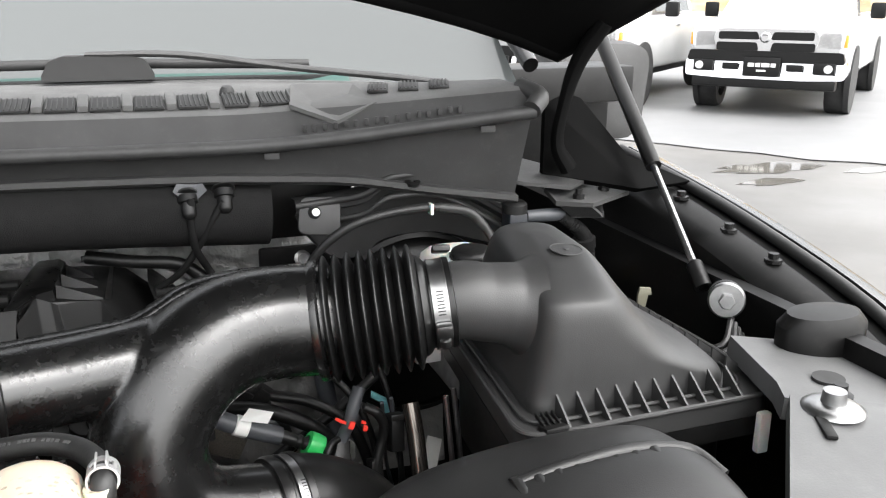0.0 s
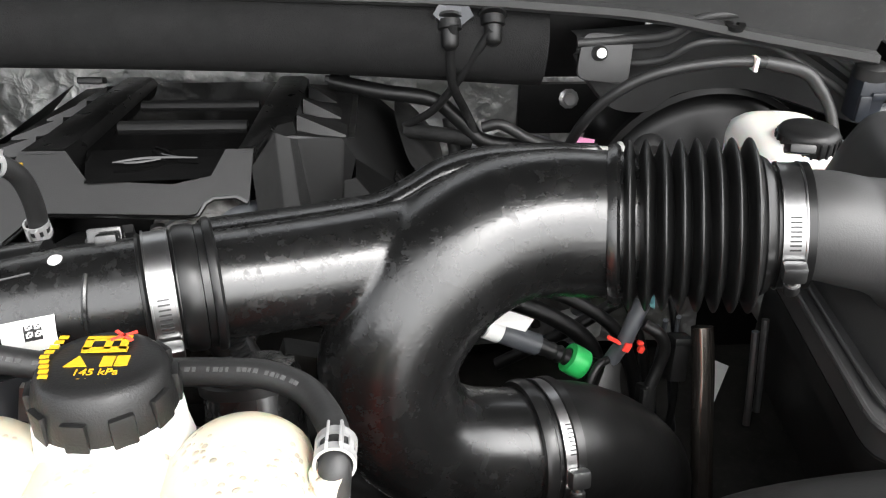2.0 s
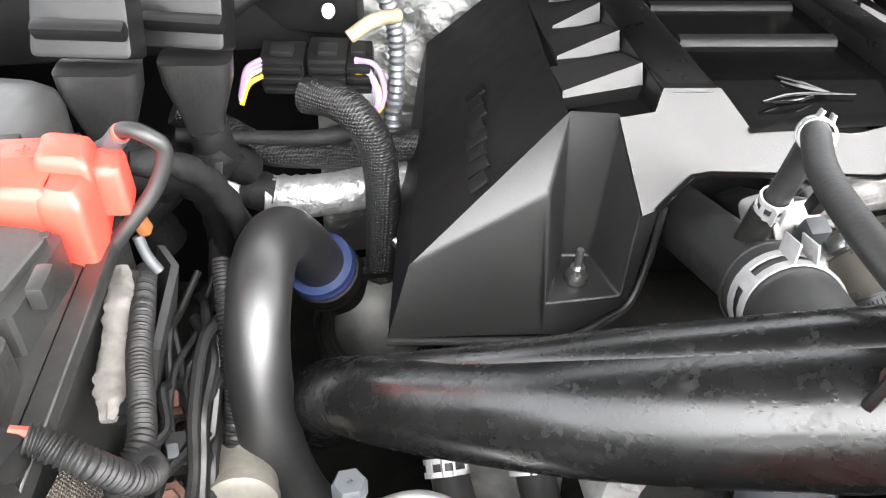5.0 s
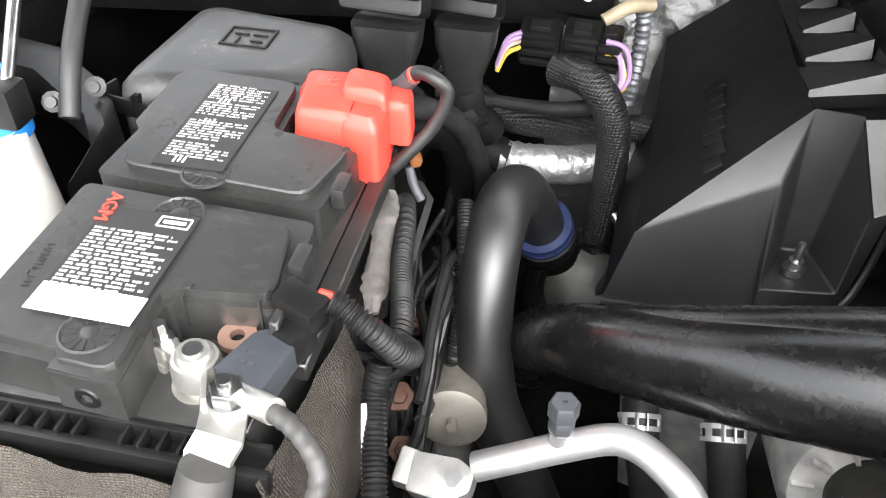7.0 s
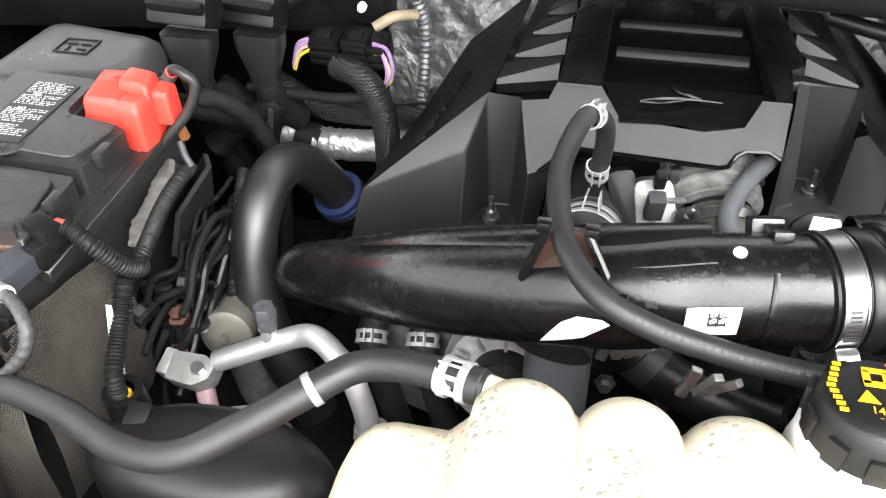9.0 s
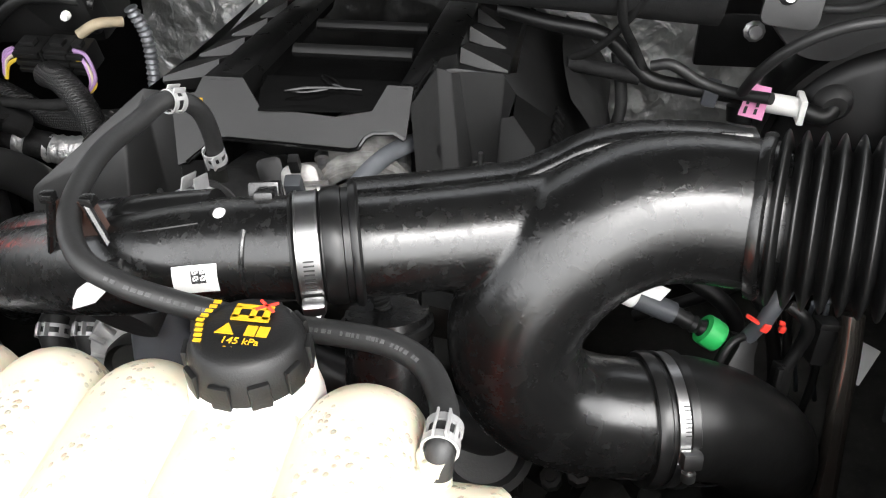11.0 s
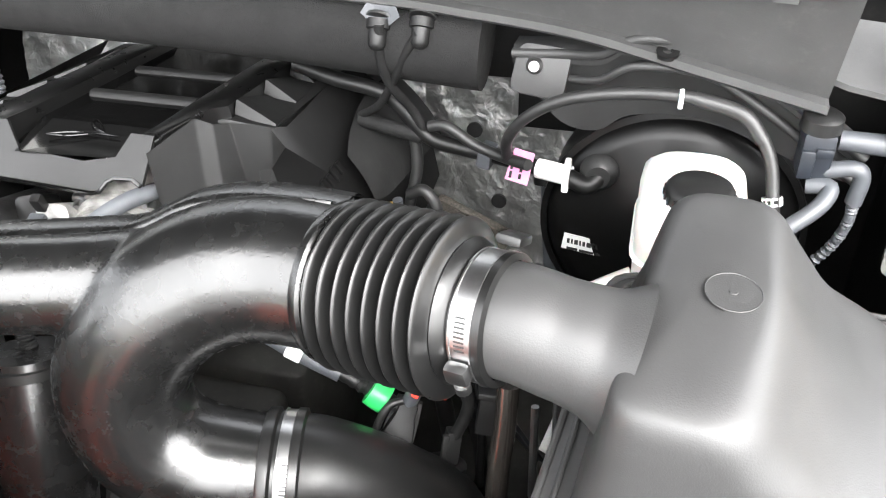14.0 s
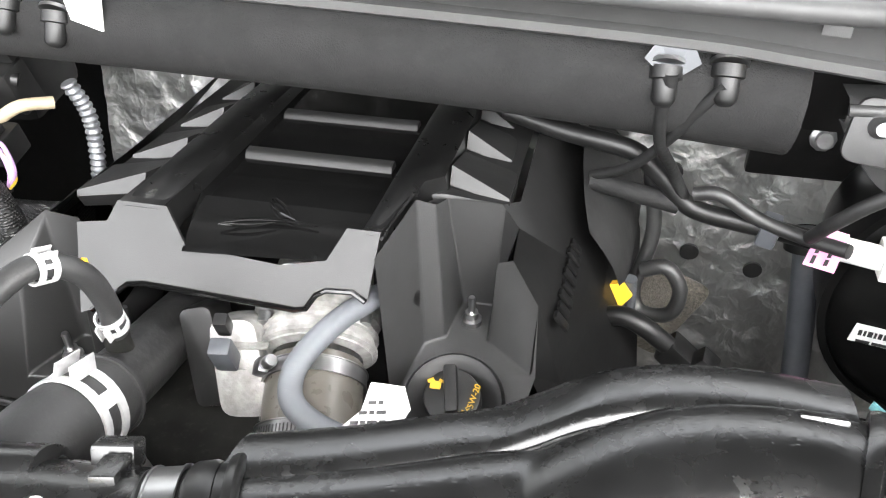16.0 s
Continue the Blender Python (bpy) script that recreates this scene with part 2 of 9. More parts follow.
def foil_material(name, colour, scale):
    """Crumpled aluminium foil: bright metal, fine creases in the relief."""
    m = material(name, colour, 0.44, metal=0.75, vary=0.12, scale=12, rough_vary=0.4)
    n, l = m.node_tree.nodes, m.node_tree.links
    p = n["Principled BSDF"]
    co = n["Texture Coordinate"]
    warp = n.new("ShaderNodeTexNoise")
    warp.inputs["Scale"].default_value, warp.inputs["Detail"].default_value = scale * 0.6, 3
    l.new(co.outputs["Object"], warp.inputs["Vector"])
    add = n.new("ShaderNodeMixRGB")
    add.blend_type, add.inputs["Fac"].default_value = "ADD", 0.06
    l.new(co.outputs["Object"], add.inputs["Color1"])
    l.new(warp.outputs["Color"], add.inputs["Color2"])
    v = n.new("ShaderNodeTexVoronoi")
    v.feature = "F1"
    v.inputs["Scale"].default_value = scale * 1.6
    l.new(add.outputs["Color"], v.inputs["Vector"])
    v2 = n.new("ShaderNodeTexVoronoi")
    v2.inputs["Scale"].default_value = scale * 4.5
    l.new(add.outputs["Color"], v2.inputs["Vector"])
    half = n.new("ShaderNodeMath")
    half.operation = "MULTIPLY_ADD"
    half.inputs[1].default_value = 0.3
    l.new(v2.outputs["Distance"], half.inputs[0])
    l.new(v.outputs["Distance"], half.inputs[2])
    b = n.new("ShaderNodeBump")
    b.inputs["Strength"].default_value, b.inputs["Distance"].default_value = 0.6, 0.12 / scale
    l.new(half.outputs[0], b.inputs["Height"])
    l.new(b.outputs["Normal"], p.inputs["Normal"])
    return m


M_PIPE = material("blow_moulded_black", (0.004, 0.004, 0.004), 0.26, vary=0.3, scale=30, wet=0.17, bump=0.03, bump_scale=40, spec=0.66, rough_vary=0.4, pits=0.13, pits_scale=260)
M_BELLOWS = material("bellows_rubber", (0.005, 0.005, 0.005), 0.32, vary=0.25, scale=50, dust=0.012, spec=0.4, rough_vary=0.3)
M_BOX = material("airbox_plastic", (0.024, 0.024, 0.024), 0.47, vary=0.18, scale=14, bump=0.14, bump_scale=900, dust=0.012, spec=0.45, rough_vary=0.2)
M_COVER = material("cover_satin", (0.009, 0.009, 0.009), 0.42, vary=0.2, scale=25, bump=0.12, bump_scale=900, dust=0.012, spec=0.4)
# Grained cover plastic, also made paler: light from the right put into its colour
M_BLOCK = material("grained_lit_cover_plastic", (0.02, 0.02, 0.02), 0.5, vary=0.15, scale=25, bump=0.2, bump_scale=1100, dust=0.012, spec=0.45)
M_GLOSS = material("cover_gloss", (0.003, 0.003, 0.003), 0.1, vary=0.2, scale=60, wet=0.1, dust=0.02)
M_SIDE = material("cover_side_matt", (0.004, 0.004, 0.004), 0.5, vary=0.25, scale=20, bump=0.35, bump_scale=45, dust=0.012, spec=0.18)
M_DARK = material("black_plastic", (0.005, 0.005, 0.005), 0.42, vary=0.35, dust=0.025, spec=0.28)
M_RUBBER = material("hose_rubber", (0.011, 0.011, 0.011), 0.5, vary=0.2, scale=60, bump=0.15, bump_scale=500, dust=0.04)
M_FOAM = material("foam_roll", (0.006, 0.006, 0.006), 0.85, vary=0.2, scale=30, bump=0.6, bump_scale=700, dust=0.02, spec=0.25)
# Same cowl plastic twice, light put into colour: sky-lit top paler, upright faces darker
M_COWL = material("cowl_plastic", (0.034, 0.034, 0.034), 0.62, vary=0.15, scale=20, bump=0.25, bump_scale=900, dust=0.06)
M_COWLLIT = material("skylit_cowl_plastic", (0.095, 0.095, 0.094), 0.7, vary=0.18, scale=20, bump=0.3, bump_scale=900, dust=0.1)
M_SEAL = material("seal_rubber", (0.03, 0.03, 0.03), 0.55, vary=0.2, dust=0.06)
M_PAINT = material("black_paint", (0.004, 0.004, 0.004), 0.25, vary=0.3, scale=20, dust=0.015, coat=0.3)
M_APRON = material("dusty_black_steel", (0.004, 0.004, 0.004), 0.4, vary=0.4, scale=18, dust=0.03, spec=0.2)
M_FOIL = foil_material("heat_foil", (0.26, 0.26, 0.255), 34)
M_FOILW = foil_material("foil_wrap", (0.42, 0.42, 0.42), 60)
M_STEEL = material("zinc_steel", (0.33, 0.33, 0.33), 0.32, metal=1.0, vary=0.15, scale=80, dust=0.08)
M_ZINC = material("pale_zinc", (0.42, 0.42, 0.42), 0.42, metal=0.5, vary=0.15, scale=90, dust=0.1)
M_ALU = material("cast_aluminium", (0.38, 0.38, 0.37), 0.45, metal=0.7, vary=0.25, scale=60, bump=0.25, bump_scale=500, dust=0.12)
M_ALUTUBE = material("aluminium_tube", (0.52, 0.52, 0.52), 0.42, metal=0.8, vary=0.12, scale=60)
M_TANK = material("milky_tank", (0.5, 0.45, 0.35), 0.38, vary=0.06, scale=14, sub=0.25, pits=0.8, pits_scale=190)
M_TANKCLEAN = material("white_reservoir", (0.62, 0.61, 0.58), 0.4, vary=0.05, scale=14, sub=0.2)
M_CAP = material("cap_plastic", (0.006, 0.006, 0.006), 0.42, vary=0.2, bump=0.2, bump_scale=900, spec=0.35)
M_YELLOW = material("yellow_print", (0.5, 0.29, 0.01), 0.5, vary=0.05)
M_RED = material("red_plastic", (0.72, 0.045, 0.03), 0.42, vary=0.12, scale=30, dust=0.05)
M_GREEN = material("green_clip", (0.02, 0.36, 0.08), 0.4, vary=0.1)
M_BLUE = material("blue_seal", (0.013, 0.024, 0.08), 0.45, vary=0.2)
M_PINK = material("pink_label", (0.55, 0.2, 0.36), 0.6, vary=0.08)
M_WHITE = material("white_label", (0.6, 0.6, 0.58), 0.55, vary=0.05)
M_INK = material("black_print", (0.012, 0.012, 0.012), 0.6, vary=0.1)
M_GREY = material("grey_plastic", (0.04, 0.043, 0.048), 0.5, vary=0.12, dust=0.04)
M_BATT = material("battery_case", (0.017, 0.017, 0.0165), 0.42, vary=0.3, scale=22, bump=0.12, bump_scale=900, dust=0.10, wet=0.2)
M_CLOTH = material("woven_sleeve", (0.075, 0.066, 0.056), 0.95, vary=0.2, scale=30, bump=1.0, bump_scale=900, dust=0.06, spec=0.2)
M_LEAD = material("lead_terminal", (0.5, 0.49, 0.46), 0.42, metal=0.9, vary=0.2, scale=80, dust=0.2)
M_COPPER = material("copper_lug", (0.6, 0.38, 0.3), 0.4, metal=0.9, vary=0.15, scale=60)
M_TAPE = material("cloth_tape", (0.006, 0.006, 0.006), 0.7, vary=0.35, scale=60, bump=0.8, bump_scale=200, dust=0.03, spec=0.2)
M_CORE = material("dark_engine_metal", (0.010, 0.010, 0.009), 0.6, metal=0.2, vary=0.6, scale=25, dust=0.08, spec=0.2)
M_ROCK = material("worn_insulation", (0.11, 0.103, 0.097), 0.9, vary=0.5, scale=70, bump=1.0, bump_scale=120)

M_HOOD = material("hood_underside", (0.003, 0.003, 0.003), 0.8, vary=0.3, scale=12, spec=0.05)


def weave(m, scale):
    """Crossed threads: relief and darker gaps."""
    n, l = m.node_tree.nodes, m.node_tree.links
    p = n["Principled BSDF"]
    co = n["Texture Coordinate"]
    turn = n.new("ShaderNodeMapping")
    turn.inputs["Rotation"].default_value = (0, 0, radians(45))
    l.new(co.outputs["Object"], turn.inputs["Vector"])
    prod = n.new("ShaderNodeMath")
    prod.operation = "MULTIPLY"
    for k, d in enumerate(("X", "Z")):
        w = n.new("ShaderNodeTexWave")
        w.bands_direction = d
        w.inputs["Scale"].default_value, w.inputs["Distortion"].default_value = scale * (1.4 if k == 0 else 1.0), 0.6
        l.new(turn.outputs["Vector"], w.inputs["Vector"])
        l.new(w.outputs["Fac"], prod.inputs[k])
    b = n.new("ShaderNodeBump")
    b.inputs["Strength"].default_value, b.inputs["Distance"].default_value = 0.9, 0.0012
    l.new(prod.outputs[0], b.inputs["Height"])
    old = p.inputs["Normal"].links
    if old:
        l.new(old[0].from_socket, b.inputs["Normal"])
    l.new(b.outputs["Normal"], p.inputs["Normal"])
    src = p.inputs["Base Color"].links[0].from_socket
    mx = n.new("ShaderNodeMix")
    mx.data_type, mx.blend_type = "RGBA", "MULTIPLY"
    mx.inputs["Factor"].default_value = 0.45
    up = n.new("ShaderNodeMapRange")
    up.inputs["To Min"].default_value, up.inputs["To Max"].default_value = 0.35, 1.5
    l.new(prod.outputs[0], up.inputs["Value"])
    l.new(src, mx.inputs["A"])
    l.new(up.outputs["Result"], mx.inputs["B"])
    l.new(mx.outputs["Result"], p.inputs["Base Color"])
    return m


weave(M_CLOTH, 150)
M_BRAID = weave(material("braided_sleeve", (0.010, 0.010, 0.010), 0.45, vary=0.2, spec=0.4), 110)
M_CAST = material("throttle_casting", (0.3, 0.295, 0.285), 0.42, metal=0.5, vary=0.35, scale=90, bump=0.4, bump_scale=400, dust=0.08)
M_BRACE = material("brace_plastic", (0.022, 0.022, 0.022), 0.5, vary=0.2, scale=30, bump=0.15, bump_scale=700, dust=0.03, spec=0.4)
M_ELBOW = material("elbow_rubber", (0.004, 0.004, 0.004), 0.38, vary=0.25, bump=0.15, bump_scale=200, dust=0.01, spec=0.25, rough_vary=0.3)
M_STRAP = material("strap_gloss", (0.003, 0.003, 0.003), 0.3, vary=0.3, scale=40, dust=0.02, spec=0.5, rough_vary=0.3)
M_DRUM = material("drum_paint", (0.003, 0.003, 0.003), 0.34, vary=0.3, scale=20, dust=0.01, spec=0.25)
M_SUPPORT = material("support_panel_grey", (0.085, 0.086, 0.086), 0.5, vary=0.15, scale=18, bump=0.15, bump_scale=500, dust=0.08)
M_FLAP = material("flap_rubber", (0.012, 0.012, 0.012), 0.6, vary=0.25, scale=22, bump=0.3, bump_scale=120, dust=0.03, spec=0.3)
M_SLEEVE = material("wrinkled_rubber", (0.010, 0.010, 0.010), 0.42, vary=0.3, scale=30, bump=0.9, bump_scale=90, dust=0.05)
M_SHRINK = material("heat_shrink", (0.035, 0.034, 0.033), 0.55, vary=0.25, scale=60, bump=0.3, bump_scale=150, dust=0.05)
M_PRINT = material("faint_print", (0.045, 0.045, 0.045), 0.6, vary=0.3, scale=200)

# ---- the truck's bay: floor, firewall, aprons, cowl ----
solo("bay_floor", box((-0.2, 0.85, 0.62), (2.0, 1.3, 0.02), 0.0), M_CORE, "dark undertray below the engine", "undertray", kind="structure")
solo("firewall", box((-0.2, 1.33, 0.98), (2.0, 0.02, 0.74), 0.0), M_APRON, "black painted steel firewall", "firewall", kind="structure")
solo("apron_left", box((-1.06, 0.85, 0.92), (0.02, 1.2, 0.6), 0.0), M_APRON, "black inner fender wall", "inner fender", kind="structure")
solo("apron_right", box((0.62, 0.84, 0.9), (0.02, 1.1, 0.58), 0.0), M_APRON, "black inner fender wall", "inner fender", kind="structure")
solo("radiator_wall", box((-0.2, 0.335, 0.85), (2.0, 0.03, 0.5), 0.002), M_DARK, "black fan shroud behind the grille", "shroud", kind="structure")


def foil_sheet(x0, x1, y, z0, z1, lean, seed, nx=26, nz=22, wave=0.006, sharp=0.0):
    """A hung sheet with soft folds, and sharp crumples where sharp is over zero; lean moves its foot back."""
    rnd = V((seed * 3.1, seed * 1.7, 0))
    bm = bmesh.new()
    g = []
    for j in range(nz + 1):
        row = []
        for i in range(nx + 1):
            u, w = i / nx, j / nz
            x, z = x0 + (x1 - x0) * u, z0 + (z1 - z0) * w
            d = noise.fractal(V((x * 14, z * 14, 0)) + rnd, 1.0, 2.0, 4) * wave * 1.6
            d += wave * abs(math.sin(x * 40 + z * 25 + 2 * noise.noise(V((x * 9, z * 9, seed)))))
            if sharp:
                d += sharp * noise.ridged_multi_fractal(V((x * 34, z * 42, 0)) + rnd, 1.0, 2.1, 4, 1.0, 2.0)
            row.append(bm.verts.new((x, y + lean * (1 - w) - d, z)))
        g.append(row)
    for j in range(nz):
        for i in range(nx):
            bm.faces.new((g[j][i], g[j][i + 1], g[j + 1][i + 1], g[j + 1][i]))
    return bm


solo("heat_shield", foil_sheet(-0.60, 0.02, 1.31, 0.80, 1.25, -0.12, 1, 150, 110, 0.0035, 0.0016), M_FOIL, "crinkled silver foil heat shield on the firewall", "heat shield", kind="structure")
solo("heat_shield", foil_sheet(0.0, 0.46, 1.31, 0.70, 1.22, -0.06, 2, 130, 140, 0.0025, 0.0013), M_FOIL, "crinkled silver foil heat shield on the firewall", "heat shield", kind="structure")
for hx, hz in ((0.12, 0.921), (0.195, 0.905), (0.085, 1.03)):
    solo("firewall_hole", revolve([(0.011, 0), (0.011, 0.004), (0.0, 0.004)], (hx, 1.268, hz), (hx, 1.2, hz), 16), M_INK, "round dark hole through the foil shield", "hole", group="firewall holes")

# foam roll under the cowl
roll = thing("cowl_foam_roll", (-0.25, 1.06, 1.20), "black foam roll under the cowl lip", "foam roll", kind="structure")
part("roll", tube([(-0.66, 1.062, 1.252), (-0.4, 1.06, 1.254), (-0.1, 1.06, 1.248), (0.144, 1.062, 1.236)], [0.036, 0.04, 0.042, 0.046], 24, 10), M_FOAM, roll)
solo("cowl_void", box((0.19, 1.16, 1.23), (0.16, 0.1, 0.1), 0.004), M_DARK, "black recess behind the foam roll", "recess", kind="structure")

# cowl: front face, seal, grille top
cowl = thing("cowl", (0, 1.1, 1.28), "grey plastic cowl panel below the windscreen", "cowl", kind="structure")
# x, y and height of the seal, y and height of the lower lip
COWL = [(-0.80, 1.02, 1.330, 1.05, 1.300), (-0.35, 1.012, 1.332, 1.045, 1.299), (0.02, 1.0, 1.329, 1.035, 1.292), (0.14, 0.992, 1.330, 1.022, 1.288), (0.24, 0.970, 1.339, 1.005, 1.283), (0.34, 0.938, 1.353, 0.985, 1.268), (0.447, 0.900, 1.369, 0.955, 1.255)]


def along_cowl(k, per=6):
    return [tuple(p) for p in spline([(c[0], c[k], c[k + 1]) for c in COWL], per)]


SEAL, LIP = along_cowl(1), along_cowl(3)


def ribbon(rows):
    return loft(rows, caps=False, closed=False)


def shift(line, dy, dz, dx=0.0):
    return [(x + dx, y + dy, z + dz) for x, y, z in line]


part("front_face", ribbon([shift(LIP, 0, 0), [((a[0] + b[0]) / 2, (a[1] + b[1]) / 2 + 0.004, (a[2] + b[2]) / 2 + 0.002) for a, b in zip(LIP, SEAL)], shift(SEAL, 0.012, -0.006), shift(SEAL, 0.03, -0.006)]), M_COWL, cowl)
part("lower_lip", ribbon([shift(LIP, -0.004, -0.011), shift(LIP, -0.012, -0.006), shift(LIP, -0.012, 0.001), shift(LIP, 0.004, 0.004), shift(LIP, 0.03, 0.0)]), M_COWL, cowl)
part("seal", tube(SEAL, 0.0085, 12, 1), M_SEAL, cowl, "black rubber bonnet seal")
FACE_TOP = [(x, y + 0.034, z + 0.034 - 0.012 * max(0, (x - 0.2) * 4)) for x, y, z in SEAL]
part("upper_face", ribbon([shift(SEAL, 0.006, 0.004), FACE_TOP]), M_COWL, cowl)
TOP_BACK = [(x, 1.24 - 0.35 * max(0, x - 0.1), 1.387 - 0.02 * max(0, x - 0.2)) for x, y, z in SEAL]
TOP_MID = [(a[0], a[1] + (b[1] - a[1]) * 0.40, a[2] + (b[2] + 0.024 - a[2]) * 0.46) for a, b in zip(FACE_TOP, TOP_BACK)]
# Paler plastic paints the sky light on the top and vent bridges
part("top_panel", ribbon([FACE_TOP, shift(FACE_TOP, 0.006, 0.004), TOP_MID, TOP_BACK, shift(TOP_BACK, 0.02, -0.02)]), M_COWLLIT, cowl)


def top_at(x, f):
    """A point of the cowl's top at x, f of the way back."""
    i = min(range(len(FACE_TOP)), key=lambda k: abs(FACE_TOP[k][0] - x))
    a, b = V(shift(FACE_TOP, 0.006, 0.004)[i]), V(TOP_MID[i])
    p = a.lerp(b, f)
    return V((x, p.y, p.z))


for k, x in enumerate((-0.235, -0.185, -0.135, -0.086, -0.037, 0.012, 0.062, 0.112, 0.158)):
    w = 0.017 if k != 7 else 0.014
    p, q = top_at(x, 0.08), top_at(x, 0.62)
    mid = (p + q) / 2
    tilt = math.degrees(math.atan2(q.z - p.z, q.y - p.y))
    vent = part("vent", box((mid.x, mid.y, mid.z + 0.0030), (w * 2, (q - p).length, 0.004), 0.001, (tilt, 0, 0)), M_INK, cowl, "slotted air vent")
    for j in range(6):
        xx = mid.x - w + (j + 0.5) * w / 3
        part("slat", box((xx, mid.y, mid.z + 0.0052), (0.0016, (q - p).length * 0.96, 0.003), 0.0003, (tilt, 0, 0)), M_COWL, vent)
    part("vent_bridge", box((mid.x + w + 0.008, mid.y, mid.z + 0.005), (0.012, (q - p).length * 1.05, 0.008), 0.002, (tilt, 0, 0)), M_COWLLIT, cowl)
for x in (0.288, 0.325, 0.362):
    p = top_at(x, 0.55)
    vent = part("vent", box((x, p.y, p.z + 0.003), (0.026, 0.028, 0.004), 0.001, (12, 0, -18)), M_INK, cowl, "slotted air vent")
    for j in range(5):
        part("slat", box((x - 0.010 + 0.005 * j, p.y, p.z + 0.005), (0.002, 0.027, 0.004), 0.0004, (12, 0, -18)), M_COWL, vent)
bp = top_at(0.225, 0.0)
part("corner_rise", slab([(0.172, 1.014, 1.3745), (0.224, 0.988, 1.356), (0.275, 0.995, 1.376), (0.262, 1.06, 1.393), (0.185, 1.075, 1.394)], 0.006, 0.002), M_COWLLIT, cowl)
for k in range(16):
    x = 0.185 + 0.012 * k
    i = min(range(len(SEAL)), key=lambda j: abs(SEAL[j][0] - x))
    part("drain_slot", box((x, SEAL[i][1] + 0.010, SEAL[i][2] + 0.014), (0.005, 0.006, 0.008), 0.0005, (0, 0, -14)), M_INK, cowl)
for x in (0.145, 0.395, -0.24):
    i = min(range(len(SEAL)), key=lambda j: abs(SEAL[j][0] - x))
    part("clip_tab", box((x, SEAL[i][1] + 0.006, SEAL[i][2] - 0.014), (0.018, 0.006, 0.008), 0.001, (0, 0, -10)), M_COWL, cowl)
part("end_cap", tube([(0.44, 0.897, 1.372), (0.455, 0.91, 1.385), (0.452, 0.955, 1.392)], 0.012, 12, 4), M_SEAL, cowl)
part("washer_nozzle", revolve([(0, 0.012), (0.006, 0.011), (0.009, 0.006), (0.010, 0.0)], top_at(0.107, 0.75), top_at(0.107, 0.75) + V((0, -0.2, 1)), 16), M_SEAL, cowl)
solo("wiring_clip_plate", slab([(0.028, 1.020, 1.276), (0.048, 1.0195, 1.258), (0.068, 1.019, 1.275), (0.06, 1.026, 1.290), (0.038, 1.026, 1.291)], 0.002, 0.0006), M_GREY, "grey diamond clip plate on the foam roll", "clip plate")

# ---- bonnet, windscreen, fenders ----
hood = thing("raised_hood", (0, 0.95, 1.43), "raised black hood with dark underside", "hood", kind="structure")
HA = radians(41)


def hood_pt(x, s, h=0.0):
    """s metres up the hood from its rear edge, h above its underside."""
    d = abs(x + 0.224) - 0.747
    z0 = 1.417 + (0.205 * (-d) ** 0.7 if d < 0 else 0.0)
    s0 = max(0.0, d) * 1.19
    s = s0 + s * (1.38 - s0) / 1.38
    return (x, 1.0 - s * math.cos(HA) + h * math.sin(HA), z0 + s * math.sin(HA) + h * math.cos(HA))


HX = [-1.10 + 1.752 * i / 28 for i in range(29)]
HS = [0.0, 0.01, 0.06, 0.16, 0.4, 0.7, 1.0, 1.3, 1.38]
part("inner_panel", loft([[hood_pt(x, s, 0.012 * math.sin(9 * x) * math.sin(7 * s) + 0.004) for x in HX] for s in HS], False, False), M_HOOD, hood)
part("skin", loft([[hood_pt(x, s, 0.03) for x in HX] for s in HS], False, False), M_PAINT, hood)
part("rear_edge", tube([hood_pt(x, 0.0, 0.018) for x in HX], 0.017, 10, 1), M_HOOD, hood)
for sx in (-1, 1):
    part("side_edge", tube([hood_pt(-0.224 + 0.876 * sx, s, 0.018) for s in HS], 0.014, 10, 1), M_HOOD, hood)
part("hinge", tube([(0.56, 0.945, 1.47), (0.535, 0.962, 1.42), (0.522, 0.97, 1.367), (0.514, 0.97, 1.316), (0.53, 0.965, 1.282)], [0.02, 0.018, 0.014, 0.015, 0.02], 12, 5, squash=0.6), M_HOOD, hood, "black steel hinge arm")
strut = thing("gas_strut", (0.6, 0.76, 1.18), "grey gas strut holding up the hood", "gas strut")
SB, SM_, ST = V((0.600, 0.762, 1.183)), V((0.622, 0.905, 1.29)), V((0.655, 1.075, 1.425))
ST2 = SM_ + (SM_ - SB).normalized() * 0.30
part("rod", tube([SB, SM_], 0.0045, 12, 1), M_STEEL, strut, "bright steel rod")
part("cylinder", tube([SM_, ST2], 0.0105, 16, 1), M_DARK, strut)
part("end_fitting", revolve([(0.006, -0.012), (0.010, -0.012), (0.010, 0.022), (0.006, 0.026)], SB, SM_, 12), M_DARK, strut)

glass = bpy.data.materials.new("windscreen_glass")
glass.use_nodes = True
gp = glass.node_tree.nodes["Principled BSDF"]
gp.inputs["Base Color"].default_value, gp.inputs["Roughness"].default_value = (0.06, 0.065, 0.065, 1), 0.03
gp.inputs["Specular IOR Level"].default_value, gp.inputs["Coat Weight"].default_value = 0.5, 0.0
wind = thing("windscreen", (0, 1.3, 1.4), "wide windscreen reflecting the white sky", "windscreen", kind="structure")
part("pane", loft([[(x, 1.255 - 0.33 * x * x + s * 0.62, 1.376 + s * 0.5 - 0.02 * x * x) for x in [-1.2 + 0.1 * i for i in range(18)] + [0.545]] for s in (0, 0.3, 0.6, 1.0, 1.3)], False, False), glass, wind)
